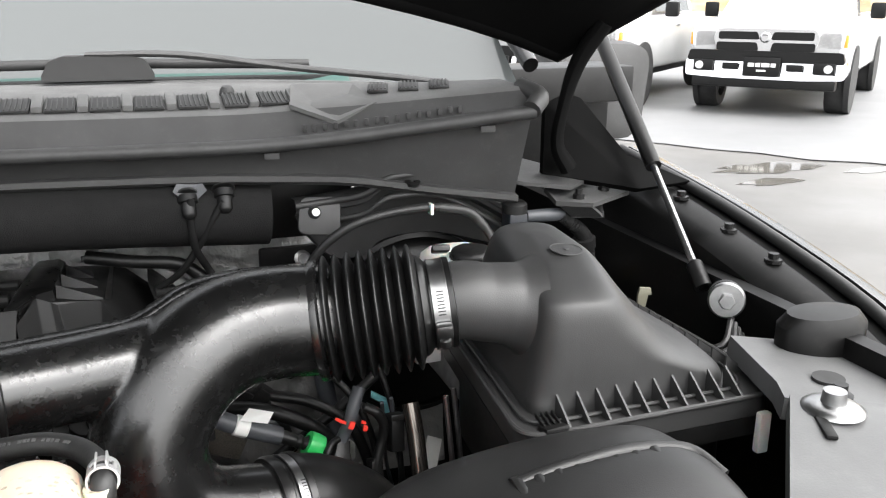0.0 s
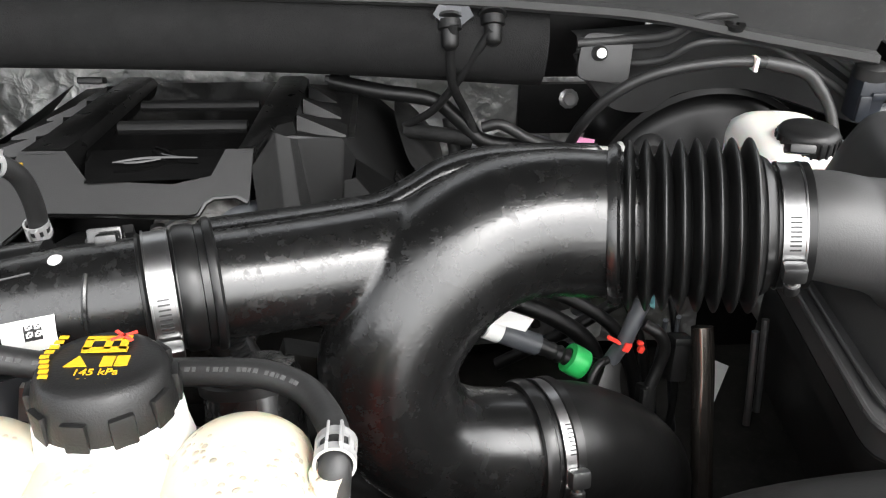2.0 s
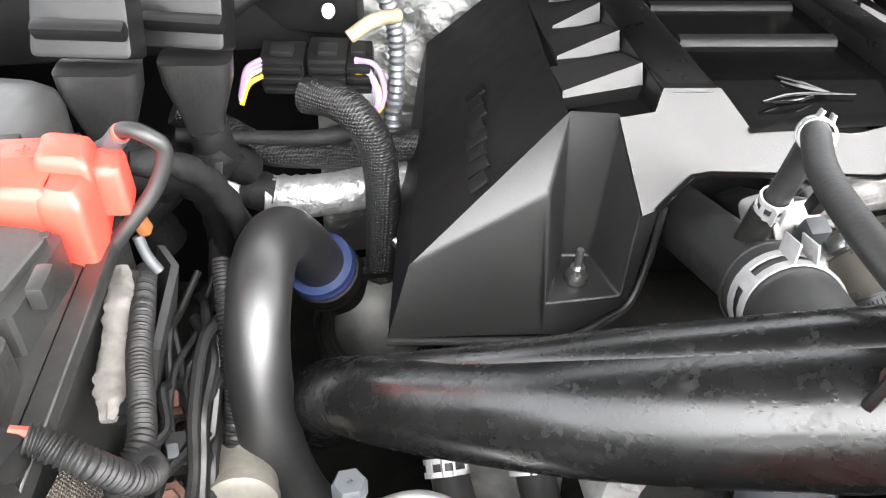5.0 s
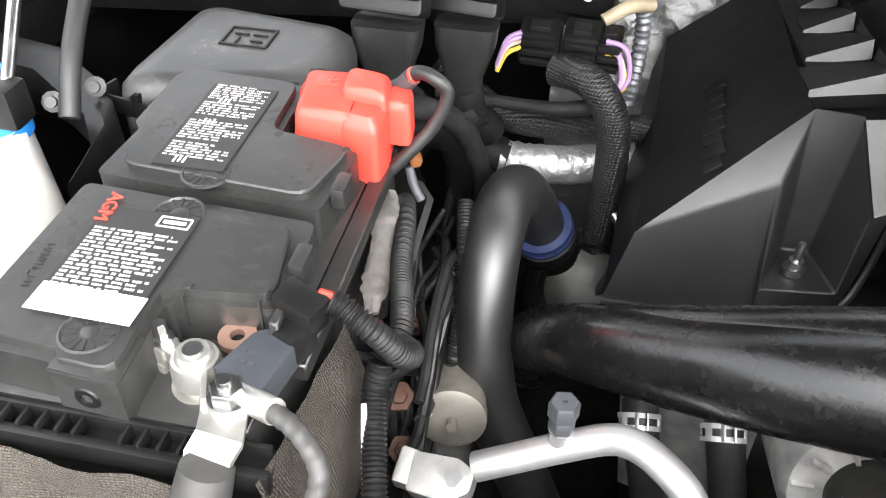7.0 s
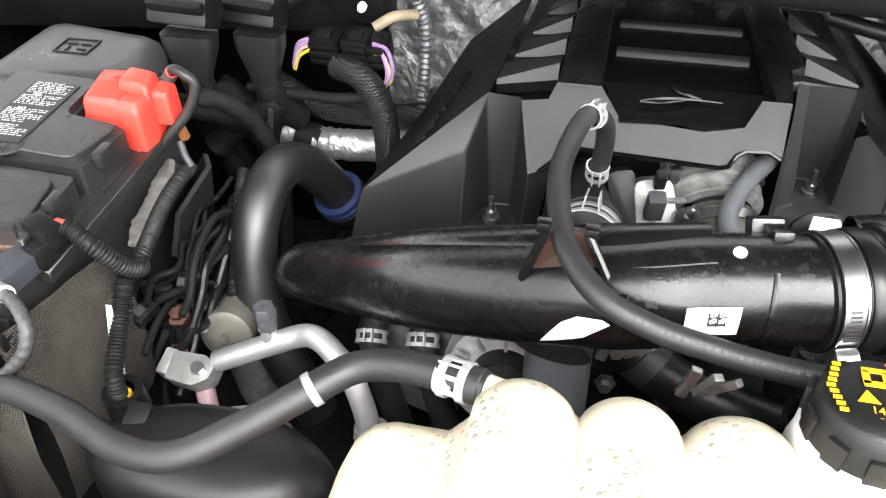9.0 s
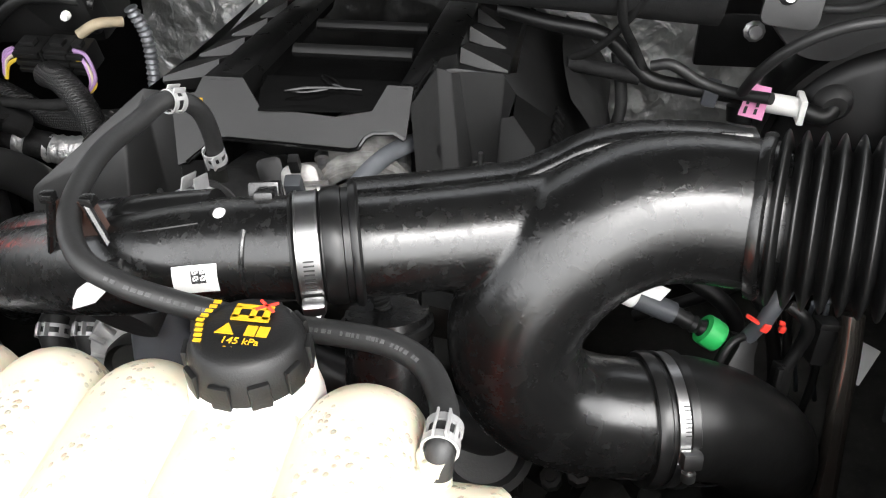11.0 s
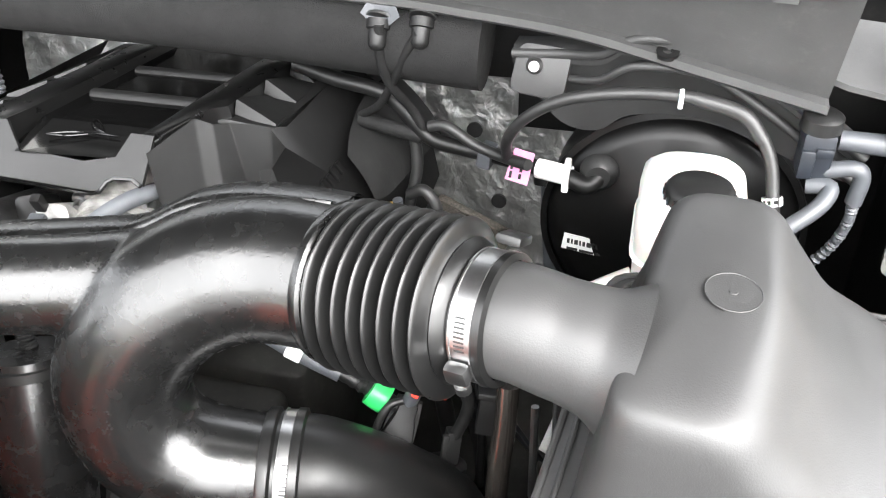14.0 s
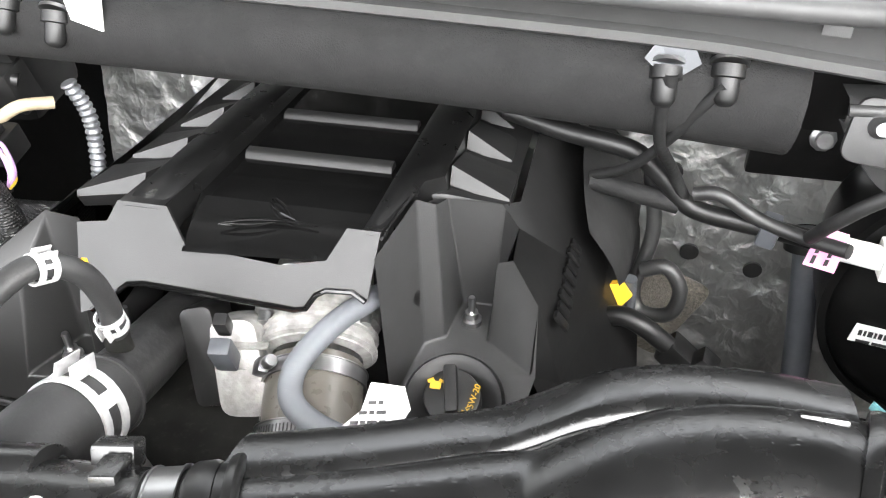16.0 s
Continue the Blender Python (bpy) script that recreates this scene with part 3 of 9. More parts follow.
part("tint_band", loft([[(x, 1.252 - 0.33 * x * x + s * 0.62, 1.378 + s * 0.5 - 0.02 * x * x) for x in [-0.6 + 0.1 * i for i in range(10)]] for s in (0, 0.032)], False, False), material("green_glass_edge", (0.006, 0.045, 0.036), 0.4, vary=0.1), wind, "green lower glass edge")
part("pillar", tube([(0.545, 1.12, 1.405), (0.56, 1.3, 1.50), (0.58, 1.6, 1.72)], [0.012, 0.016, 0.02], 12, 5), M_PAINT, wind)
part("scuttle", box((0, 1.3, 1.36), (1.6, 0.12, 0.06), 0.005), M_DARK, wind)
wiper = thing("wiper", (0.0, 1.2, 1.42), "black windscreen wiper with broad pivot joint", "wiper")
part("blade", tube([(-0.42, 1.232, 1.408), (-0.1, 1.24, 1.412), (0.10, 1.24, 1.409), (0.24, 1.232, 1.406)], 0.007, 10, 5), M_INK, wiper)
part("joint", loft([[(-0.045 + k * 0.07 * a, 1.222 + b * 0.012, z) for a, b in ((-1, -1), (1, -1), (1, 1), (-1, 1))] for k, z in ((0.6, 1.424), (0.85, 1.418), (1.0, 1.400), (1.0, 1.392))]), M_INK, wiper)
part("arm", tube([(-0.06, 1.215, 1.426), (0.06, 1.21, 1.424), (0.2, 1.17, 1.407), (0.36, 1.10, 1.392), (0.42, 1.07, 1.384)], [0.006, 0.008, 0.008, 0.008, 0.006], 10, 5, squash=0.6), M_SEAL, wiper)
mir = thing("door_mirror", (0.95, 1.6, 1.25), "dark grey door mirror housing", "door mirror")
part("housing", loft([[(0.80 + dx, 1.62 + dy * 0.5, 1.30 + dz) for dx, dz in rounded([(-0.02 * k, -0.09 * k), (0.24 * k, -0.10 * k), (0.26 * k, 0.11 * k), (0.0, 0.12 * k)], 0.05)] for k, dy in ((0.6, -0.16), (0.95, -0.12), (1.0, 0.0), (0.95, 0.1))]), M_COWL, mir)

# right fender: top rail, seal strip, outer skin
fend = thing("fender", (0.7, 0.8, 0.9), "black painted fender with rubber weatherstrip", "fender", kind="structure")
FR = [(0.655, 1.12, 1.272), (0.655, 0.95, 1.252), (0.655, 0.80, 1.228), (0.655, 0.62, 1.187), (0.64, 0.45, 1.13)]


def frow(dx, dz):
    return [tuple(p) for p in spline([(x + dx, y, z + dz) for x, y, z in FR], 5)]


part("rail", loft([frow(-0.03, -0.10), frow(-0.025, -0.02), frow(-0.01, -0.004), frow(0.02, 0.0), frow(0.028, -0.006), frow(0.05, -0.008)], False, False), M_APRON, fend)
part("weatherstrip", tube([(x + 0.052, y, z + 0.0) for x, y, z in FR], 0.008, 10, 5), M_RUBBER, fend, "black rubber strip")
part("outer_skin", loft([frow(0.05, -0.012), frow(0.066, 0.004), frow(0.085, 0.002), frow(0.13, -0.03), frow(0.17, -0.15), frow(0.18, -0.4)], False, False), M_PAINT, fend)
part("upturned_corner", slab([(0.51, 1.0, 1.27), (0.62, 0.93, 1.255), (0.70, 0.93, 1.26), (0.635, 0.99, 1.29), (0.605, 1.015, 1.33), (0.58, 1.03, 1.366), (0.55, 1.02, 1.375), (0.51, 1.0, 1.365)], 0.012, 0.004), M_HOOD, fend)
for k, y in enumerate((0.72, 0.80, 0.90, 0.99)):
    z = 1.228 + (y - 0.80) * 0.19
    part("rail_bolt", revolve([(0, 0.008), (0.006, 0.008), (0.006, 0.002), (0.010, 0.001), (0.010, -0.003)], (0.665, y, z), (0.665, y, 2), 8), M_DARK, fend)
solo("left_fender", loft([[(-1.04, y, 1.12), (-1.06, y, 1.2), (-1.12, y, 1.2), (-1.16, y, 1.0)] for y in (0.2, 0.6, 1.0, 1.4)], False, False), M_PAINT, "black painted fender along the bay", "fender", kind="structure")

# ---- car park ----
def ground_material():
    m = material("wet_concrete", (0.085, 0.082, 0.077), 0.45, vary=0.3, scale=0.6, bump=0.3, bump_scale=40, rough_vary=0.4)
    n, l = m.node_tree.nodes, m.node_tree.links
    p = n["Principled BSDF"]
    src = p.inputs["Base Color"].links[0].from_socket
    co = n["Texture Coordinate"]
    t = n.new("ShaderNodeTexNoise")
    t.inputs["Scale"].default_value, t.inputs["Detail"].default_value = 0.35, 8
    l.new(co.outputs["Object"], t.inputs["Vector"])
    r = n.new("ShaderNodeMapRange")
    r.inputs["From Min"].default_value, r.inputs["From Max"].default_value = 0.45, 0.7
    r.inputs["To Max"].default_value = 0.25
    l.new(t.outputs["Fac"], r.inputs["Value"])
    x = n.new("ShaderNodeMix")
    x.data_type = "RGBA"
    x.inputs["B"].default_value = (0.25, 0.252, 0.255, 1)
    l.new(r.outputs["Result"], x.inputs["Factor"])
    l.new(src, x.inputs["A"])
    l.new(x.outputs["Result"], p.inputs["Base Color"])
    return m


gb = bmesh.new()
bmesh.ops.create_grid(gb, x_segments=2, y_segments=2, size=400)
solo("ground", gb, ground_material(), "pale wet concrete lot with slush and puddles", "ground", kind="structure")
sb = bmesh.new()
sr = random.Random(3)
edge = []
for k in range(-60, 61):
    u, v = k * 0.5, sr.uniform(-0.12, 0.12)
    edge.append((5.85 + 0.621 * u + 0.783 * v, 6.69 - 0.783 * u + 0.621 * v))
far = [(edge[-1][0] + 40, edge[-1][1] + 30), (edge[0][0] + 40, edge[0][1] + 30)]
sb.faces.new([sb.verts.new((x, y, 0.012)) for x, y in edge + far])
solo("slush_sheet", sb, material("packed_slush", (0.15, 0.151, 0.153), 0.6, vary=0.08, scale=0.8, bump=0.4, bump_scale=12), "thin packed slush lying over the concrete", "slush", kind="stuff")
pd = bmesh.new()
for cx, cy, rx, ry, n in ((5.5, 6.1, 0.55, 0.22, 18), (5.05, 5.6, 0.3, 0.12, 14), (6.3, 5.7, 0.3, 0.1, 14)):
    vs = [pd.verts.new((cx + rx * math.cos(2 * math.pi * k / n) * (1 + 0.25 * math.sin(3.0 * k)), cy + ry * math.sin(2 * math.pi * k / n) * (1 + 0.2 * math.cos(2.0 * k)), 0.004)) for k in range(n)]
    pd.faces.new(vs)
solo("puddle", pd, material("puddle_water", (0.10, 0.095, 0.085), 0.06, vary=0.2, scale=3), "shallow dark puddle on the lot", "puddle", kind="stuff")
bk = bmesh.new()
ring_b = [(60 * math.cos(radians(a)), 60 * math.sin(radians(a))) for a in range(-10, 105, 5)]
lo = [bk.verts.new((x, y, -0.5)) for x, y in ring_b]
hi = [bk.verts.new((x * 1.3, y * 1.3, 7 + 2.0 * math.sin(i * 1.7))) for i, (x, y) in enumerate(ring_b)]
for i in range(len(ring_b) - 1):
    bk.faces.new((lo[i], lo[i + 1], hi[i + 1], hi[i]))
solo("backdrop", bk, material("dry_grass", (0.34, 0.25, 0.13), 0.9, vary=0.4, scale=0.8), "hillside of dry brown grass beyond the lot", "hillside", kind="structure")

M_TRUCK = material("white_truck_paint", (0.5, 0.5, 0.5), 0.2, vary=0.03, scale=2, coat=0.5)
M_TRUCK2 = material("silver_truck_paint", (0.55, 0.55, 0.55), 0.25, metal=0.3, vary=0.04, scale=2, coat=0.5)
M_CHROME = material("chrome", (0.85, 0.85, 0.86), 0.08, metal=1.0, vary=0.03)
M_TYRE = material("tyre_rubber", (0.02, 0.02, 0.02), 0.8, vary=0.3, scale=8)
M_LAMP = material("headlamp_lens", (0.6, 0.6, 0.6), 0.1, vary=0.2, scale=20, coat=1.0)
M_AMBER = material("amber_lens", (0.8, 0.3, 0.05), 0.2, vary=0.1)


def pickup(label, paint, at, turn, black_band=True):
    t = thing("pickup_truck", (0, 0, 0), label, "pickup truck", group="parked trucks")
    W = 1.0

    def sec(y, z0, z1, w, r):
        return [(x, y, z) for x, z in rounded([(-w, z0), (w, z0), (w, z1), (-w, z1)], r, 4)]

    part("body", loft([sec(0.02, 0.75, 1.10, 0.90, 0.06), sec(0.12, 0.55, 1.18, 0.98, 0.10), sec(0.5, 0.5, 1.24, W, 0.12), sec(1.35, 0.5, 1.28, W, 0.12), sec(3.6, 0.5, 1.28, W, 0.08), sec(5.7, 0.5, 1.28, W, 0.06)]), paint, t)
    part("cab", loft([sec(1.35, 1.22, 1.28, 0.92, 0.03), sec(1.95, 1.22, 1.86, 0.78, 0.10), sec(2.5, 1.22, 1.92, 0.78, 0.12), sec(3.55, 1.22, 1.86, 0.78, 0.10), sec(3.8, 1.22, 1.4, 0.88, 0.05)]), paint, t)
    part("windscreen", slab([(-0.80, 1.42, 1.31), (0.80, 1.42, 1.31), (0.68, 1.90, 1.80), (-0.68, 1.90, 1.80)], 0.02, 0.005), glass, t)
    for sx in (-1, 1):
        part("side_window", slab([(sx * 0.915, 1.7, 1.33), (sx * 0.915, 3.5, 1.33), (sx * 0.80, 3.4, 1.76), (sx * 0.80, 2.1, 1.78)], 0.02, 0.004), glass, t)
        part("door_mirror", box((sx * 1.14, 1.75, 1.36), (0.2, 0.12, 0.22), 0.04), M_DARK, t)
        part("door_handle", box((sx * 1.01, 2.6, 1.12), (0.03, 0.18, 0.03), 0.008), M_CHROME, t)
        for y in (0.95, 4.55):
            part("wheel_arch", revolve([(0.46, -0.02), (0.46, 0.05), (0, 0.05)], (sx * 0.97, y, 0.46), (sx * 2, y, 0.46), 28), M_TYRE, t)
            wh = part("wheel", revolve([(0.0, 0.05), (0.14, 0.06), (0.24, 0.03), (0.26, 0.0), (0.26, -0.2), (0, -0.2)], (sx * 0.95, y, 0.40), (sx * 3, y, 0.40), 28), M_CHROME, t)
            part("tyre", revolve([(0.25, -0.24), (0.37, -0.24), (0.40, -0.20), (0.40, 0.02), (0.37, 0.06), (0.25, 0.06)], (sx * 0.95, y, 0.40), (sx * 3, y, 0.40), 32, True), M_TYRE, wh)
        lamp = part("headlamp", loft([sec2 for sec2 in ([(sx * x, 0.02 + d, z) for x, z in rounded([(0.62, 0.92), (0.93, 0.90), (0.95, 1.10), (0.66, 1.10)], 0.03)] for d in (0.0, 0.1))]), M_LAMP, t, "clear headlamp")
        part("indicator", box((sx * 0.95, 0.07, 1.0), (0.05, 0.08, 0.16), 0.015), M_AMBER, lamp)
        part("fog_opening", box((sx * 0.75, -0.075, 0.66), (0.26, 0.03, 0.14), 0.03), M_DARK, t)
        part("fog_lamp", revolve([(0, 0.03), (0.05, 0.028), (0.055, 0)], (sx * 0.80, -0.08, 0.66), (sx * 0.80, -1, 0.66), 16), M_LAMP, t)
    part("grille_frame", loft([[(x, y, z) for x, z in rounded([(-0.58, 0.82), (0.58, 0.82), (0.66, 1.02), (0.60, 1.14), (-0.60, 1.14), (-0.66, 1.02)], 0.05)] for y in (-0.03, 0.1)]), M_CHROME, t, "chrome grille surround")
    for sx in (-1, 1):
        for z0, z1, xo in ((1.0, 1.10, 0.59), (0.86, 0.965, 0.61)):
            g = part("grille_insert", loft([[(sx * x, y, z) for x, z in rounded([(0.07, z0), (xo, z0), (xo, z1), (0.10, z1)], 0.03)] for y in (-0.036, 0.05)]), M_DARK, t, "black mesh grille insert")
    part("badge", revolve([(0, 0.02), (0.05, 0.018), (0.07, 0.0)], (0, -0.035, 1.03), (0, -1, 1.03), 16), M_CHROME, t)
    part("bumper_band", loft([[(x, y, z) for x, z in rounded([(-0.98, 0.72), (0.98, 0.72), (0.95, 0.86), (-0.95, 0.86)], 0.04)] for y in (-0.05, 0.15)]), M_DARK if black_band else M_CHROME, t, "dark plastic band")
    part("bumper", loft([[(x, y + 0.06 * abs(x) ** 3, z) for x, z in rounded([(-1.0, 0.52), (-0.5, 0.50), (0.5, 0.50), (1.0, 0.52), (1.0, 0.74), (-1.0, 0.74)], 0.05)] for y in (-0.08, 0.2)]), M_CHROME, t, "chrome front bumper")
    part("air_dam", box((0, 0.06, 0.45), (1.8, 0.2, 0.14), 0.03), M_DARK, t)
    pl = part("number_plate", box((0, -0.095, 0.66), (0.46, 0.02, 0.24), 0.01), M_DARK, t, "dark number plate")
    part("print", bar_strip((-0.17, -0.105, 0.66), (1, 0, 0), (0, 0, 1), [0.08, 0.06, 0.1, 0.06], 0.015, 0.05, (0, -1, 0), 0.004), M_WHITE, pl)
    part("print", bar_strip((-0.06, -0.105, 0.60), (1, 0, 0), (0, 0, 1), [0.12], 0.015, 0.025, (0, -1, 0), 0.004), M_WHITE, pl)
    for sx in (-1, 1):
        part("bumper_slot", box((sx * 0.40, -0.085, 0.66), (0.2, 0.02, 0.08), 0.02), M_DARK, t)
    part("undercarriage", box((0, 3.0, 0.5), (1.7, 5.0, 0.2), 0.02), M_TYRE, t)
    t.location = at
    t.rotation_euler = (0, 0, radians(turn))
    return t


pickup("white pickup truck with chrome bumper and black grille", M_TRUCK, (7.76, 8.99, 0), -51)
pickup("silver-grey pickup truck parked beside the white one", M_TRUCK2, (5.50, 10.6, 0), -51)

# the truck's own front end, unseen, added to keep ground light out of the bay
solo("unseen_front_end", loft([[(x, y, z) for y, z in ((0.33, 1.02), (0.33, 1.13), (0.20, 1.15), (0.02, 1.13), (-0.06, 1.05), (-0.08, 0.75), (-0.05, 0.35))] for x in (-1.15, -0.6, -0.2, 0.3, 0.75)], False, False), M_PAINT, "plain unseen black front end of the truck, blocking ground light", "front end", kind="structure")

# ---- engine cover ----
XC = -0.224
cover = thing("engine_cover", (XC, 1.0, 1.03), "black plastic engine cover with glossy centre panel and ribs", "engine cover")


def ztop(y):
    return 1.194 - (y - 0.88) * 0.125


def body_ring(y, right):
    """Cross-section of the body; right is the half-width beyond the pocket."""
    return [(XC - 0.13, y, 1.06), (XC - 0.165, y, ztop(y) - 0.018), (XC - 0.112, y, ztop(y) - 0.014), (XC + min(right, 0.112), y, ztop(y) - 0.014), (XC + right, y, ztop(y) - 0.018), (XC + right * 0.79, y, 1.06)]


part("body", loft([body_ring(y, r) for y, r in ((0.935, 0.094), (0.974, 0.098), (0.978, 0.165), (1.0, 0.165), (1.1, 0.165), (1.205, 0.165), (1.215, 0.165))]), M_COVER, cover)
# straps
for sx in (-1, 1):
    sec = []
    for y, dz, w in ((0.884, -0.001, 0), (0.90, 0.002, 0), (0.972, 0.003, 0), (0.985, 0.003, 0), (1.0, 0.003, 0), (1.1, 0.003, 0), (1.19, 0.002, -0.002), (1.225, -0.02, -0.004)):
        z = ztop(y) + dz
        out = 0.112 if sx < 0 or y > 0.98 else 0.089 + 0.11 * (y - 0.884)
        a, b = XC + sx * 0.071, XC + sx * (out + w)
        sec.append([(a, y, z - 0.022), (a + sx * 0.004, y, z - 0.002), (a + sx * 0.008, y, z), (b - sx * 0.006, y, z), (b, y, z - 0.004), (b + sx * 0.003, y, z - 0.022)])
    part("strap", loft(sec), M_STRAP, cover)
# glossy centre panel with its two lips
part("centre_panel", loft([[(XC - 0.054, 0.862, 1.1745), (XC + 0.053, 0.872, 1.1735)], [(XC - 0.072, 0.93, 1.1755), (XC + 0.072, 0.93, 1.1755)], [(XC - 0.073, 1.21, 1.143), (XC + 0.073, 1.21, 1.143)]], False, False), M_GLOSS, cover, "glossy black centre panel", smooth=0)
for y in (1.003, 1.09):
    z = ztop(y) - 0.012
    part("rib", loft([[(x, y - 0.010, z - 0.006), (x, y - 0.003, z + 0.005), (x, y, z + 0.0065), (x, y + 0.007, z + 0.006), (x, y + 0.013, z - 0.006)] for x in (XC - 0.064, XC - 0.061, XC + 0.061, XC + 0.064)]), M_COVER, cover)
# louvres on both flanks
for sx in (-1, 1):
    for y in (0.931, 1.0, 1.07, 1.14)[0 if sx < 0 else 1:]:
        z = ztop(y) - 0.013
        xi, xo = XC + sx * 0.1145, XC + sx * (0.172 - (y - 0.93) * 0.12)
        sec = []
        for f in (0.0, 0.08, 0.5, 1.0):
            x = xi + (xo - xi) * f
            yy, h = y - 0.012 * f * (1 if sx < 0 else 1.3), 0.013 * (1 - 0.75 * f)
            sec.append([(x, yy - 0.75 * h + 0.005, z - 0.012 - 0.006 * f), (x, yy - 0.75 * h, z + 0.2 * h - 0.006 * f), (x, yy, z + h + 0.002 - 0.006 * f), (x, yy + 0.052, z - 0.004 - 0.006 * f), (x, yy + 0.052, z - 0.016 - 0.006 * f)])
        part("louvre", loft(sec), M_COVER, cover)


# inclined front band with the cut-out over the throttle
def band(x, s):
    return (x, 0.846 + 0.040 * s, 1.149 + 0.0455 * s)


outline = [(-0.366, 0.68), (-0.352, -0.40), (-0.343, -0.34), (-0.327, -0.10), (-0.318, 0.03), (-0.306, 0.06), (-0.19, 0.0), (-0.182, 0.03), (-0.176, 0.2), (-0.169, 0.27), (-0.150, 0.29),
           (-0.139, 0.20), (-0.136, 1.0), (-0.160, 1.0), (-0.172, 0.60), (-0.205, 0.48), (-0.278, 0.56), (-0.297, 1.0), (-0.336, 1.0), (-0.342, 0.74)]
part("front_band", slab([band(*p) for p in outline], 0.004, 0.0012), M_COVER, cover, "satin front lip of the cover")
lip = [band(x, s) for x, s in ((-0.343, -0.34), (-0.327, -0.10), (-0.318, 0.03), (-0.306, 0.06), (-0.19, 0.0), (-0.182, 0.03), (-0.176, 0.2), (-0.169, 0.27), (-0.150, 0.29), (-0.140, 0.2))]
part("lip_bead", tube([(x, y - 0.001, z) for x, y, z in lip], 0.0022, 8, 1), M_GLOSS, cover)
for sx in (-1, 1):
    part("strap_front", slab([band(XC + sx * 0.075, 1.0), band(XC + (0.0885 if sx > 0 else -0.111), 1.0), (XC + (0.094 if sx > 0 else -0.111), 0.945, ztop(0.945)), (XC + sx * 0.075, 0.945, ztop(0.945))][::sx], 0.004, 0.001), M_STRAP, cover)


def shell(verts, faces, thick=0.0):
    bm = bmesh.new()
    v = [bm.verts.new(p) for p in verts]
    for f in faces:
        bm.faces.new([v[i] for i in f])
    for q in [q for q in bm.verts if not q.link_faces]:
        bm.verts.remove(q)
    bmesh.ops.recalc_face_normals(bm, faces=bm.faces)
    return bm


# left front block with its bolt pocket
LB = [(-0.522, 0.815, 1.036), (-0.507, 0.822, 1.098), (-0.412, 0.848, 1.138), (-0.412, 0.817, 1.064), (-0.412, 0.815, 1.036),
      (-0.398, 0.880, 1.177), (-0.393, 0.868, 1.064), (-0.372, 0.868, 1.064), (-0.365, 0.877, 1.181), (-0.356, 0.827, 1.060),
      (-0.352, 0.835, 1.132), (-0.332, 0.852, 1.124), (-0.345, 0.836, 1.048), (-0.395, 0.813, 1.036), (-0.345, 0.90, 1.05), (-0.332, 0.93, 1.13),
      (-0.502, 0.90, 1.092), (-0.392, 1.19, 1.150), (-0.478, 1.215, 1.062), (-0.487, 1.215, 1.02), (-0.525, 0.83, 1.02)]
part("front_block", bevelled(shell(LB, [(0, 4, 3, 2, 1), (1, 2, 5), (2, 3, 6, 5), (5, 6, 7, 8), (8, 7, 9, 10), (3, 9, 7, 6), (10, 9, 12, 11), (4, 13, 12, 9, 3), (11, 12, 14, 15)]), 0.003, 3, 20), M_COVER, cover)
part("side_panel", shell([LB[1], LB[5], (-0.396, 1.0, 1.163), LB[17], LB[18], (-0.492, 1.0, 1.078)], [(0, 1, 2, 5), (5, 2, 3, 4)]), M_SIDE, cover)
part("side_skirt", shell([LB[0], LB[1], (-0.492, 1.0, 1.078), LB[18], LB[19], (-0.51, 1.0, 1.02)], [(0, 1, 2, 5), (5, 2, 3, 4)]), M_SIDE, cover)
part("edge_bead", tube([(-0.523, 0.813, 1.034), (-0.44, 0.811, 1.034), (-0.395, 0.811, 1.036), (-0.365, 0.822, 1.041), (-0.345, 0.834, 1.048), (-0.334, 0.846, 1.08), (-0.331, 0.85, 1.122)], 0.003, 8, 4), M_COVER, cover)

# right rear block with the deep pocket
RB = [(-0.136, 0.868, 1.185), (-0.132, 0.868, 1.04), (-0.124, 0.938, 1.188), (-0.117, 0.918, 1.06), (-0.111, 0.948, 1.178), (-0.101, 0.926, 1.062),
      (-0.108, 0.974, 1.166), (-0.095, 0.972, 1.062), (-0.064, 0.975, 1.166), (-0.068, 0.972, 1.062), (-0.051, 0.979, 1.142), (-0.058, 0.955, 1.118),
      (-0.066, 0.928, 1.062), (-0.062, 0.936, 1.138), (-0.050, 0.942, 1.138), (-0.026, 0.913, 1.121), (-0.028, 0.900, 1.06), (-0.03, 0.878, 1.04),
      (-0.06, 0.90, 1.055), (-0.052, 1.185, 1.150), (0.036, 1.212, 1.062), (0.020, 1.0, 1.055), (-0.004, 0.905, 1.05), (0.055, 1.19, 1.0), (0.06, 0.99, 0.985)]
part("rear_block", bevelled(shell(RB, [(0, 1, 3, 2), (2, 3, 5, 4), (4, 5, 7, 6), (6, 7, 9, 8), (8, 9, 12, 11, 10), (5, 12, 9, 7), (13, 12, 16, 15, 14), (11, 12, 13), (16, 12, 18), (18, 12, 5, 3), (3, 1, 17, 18), (18, 17, 16)]), 0.0025, 3, 20), M_BLOCK, cover)
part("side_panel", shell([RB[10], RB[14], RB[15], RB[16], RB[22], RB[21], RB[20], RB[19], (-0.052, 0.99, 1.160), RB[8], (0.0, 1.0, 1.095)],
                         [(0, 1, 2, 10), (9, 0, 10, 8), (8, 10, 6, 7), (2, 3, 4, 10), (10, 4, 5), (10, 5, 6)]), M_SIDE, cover)
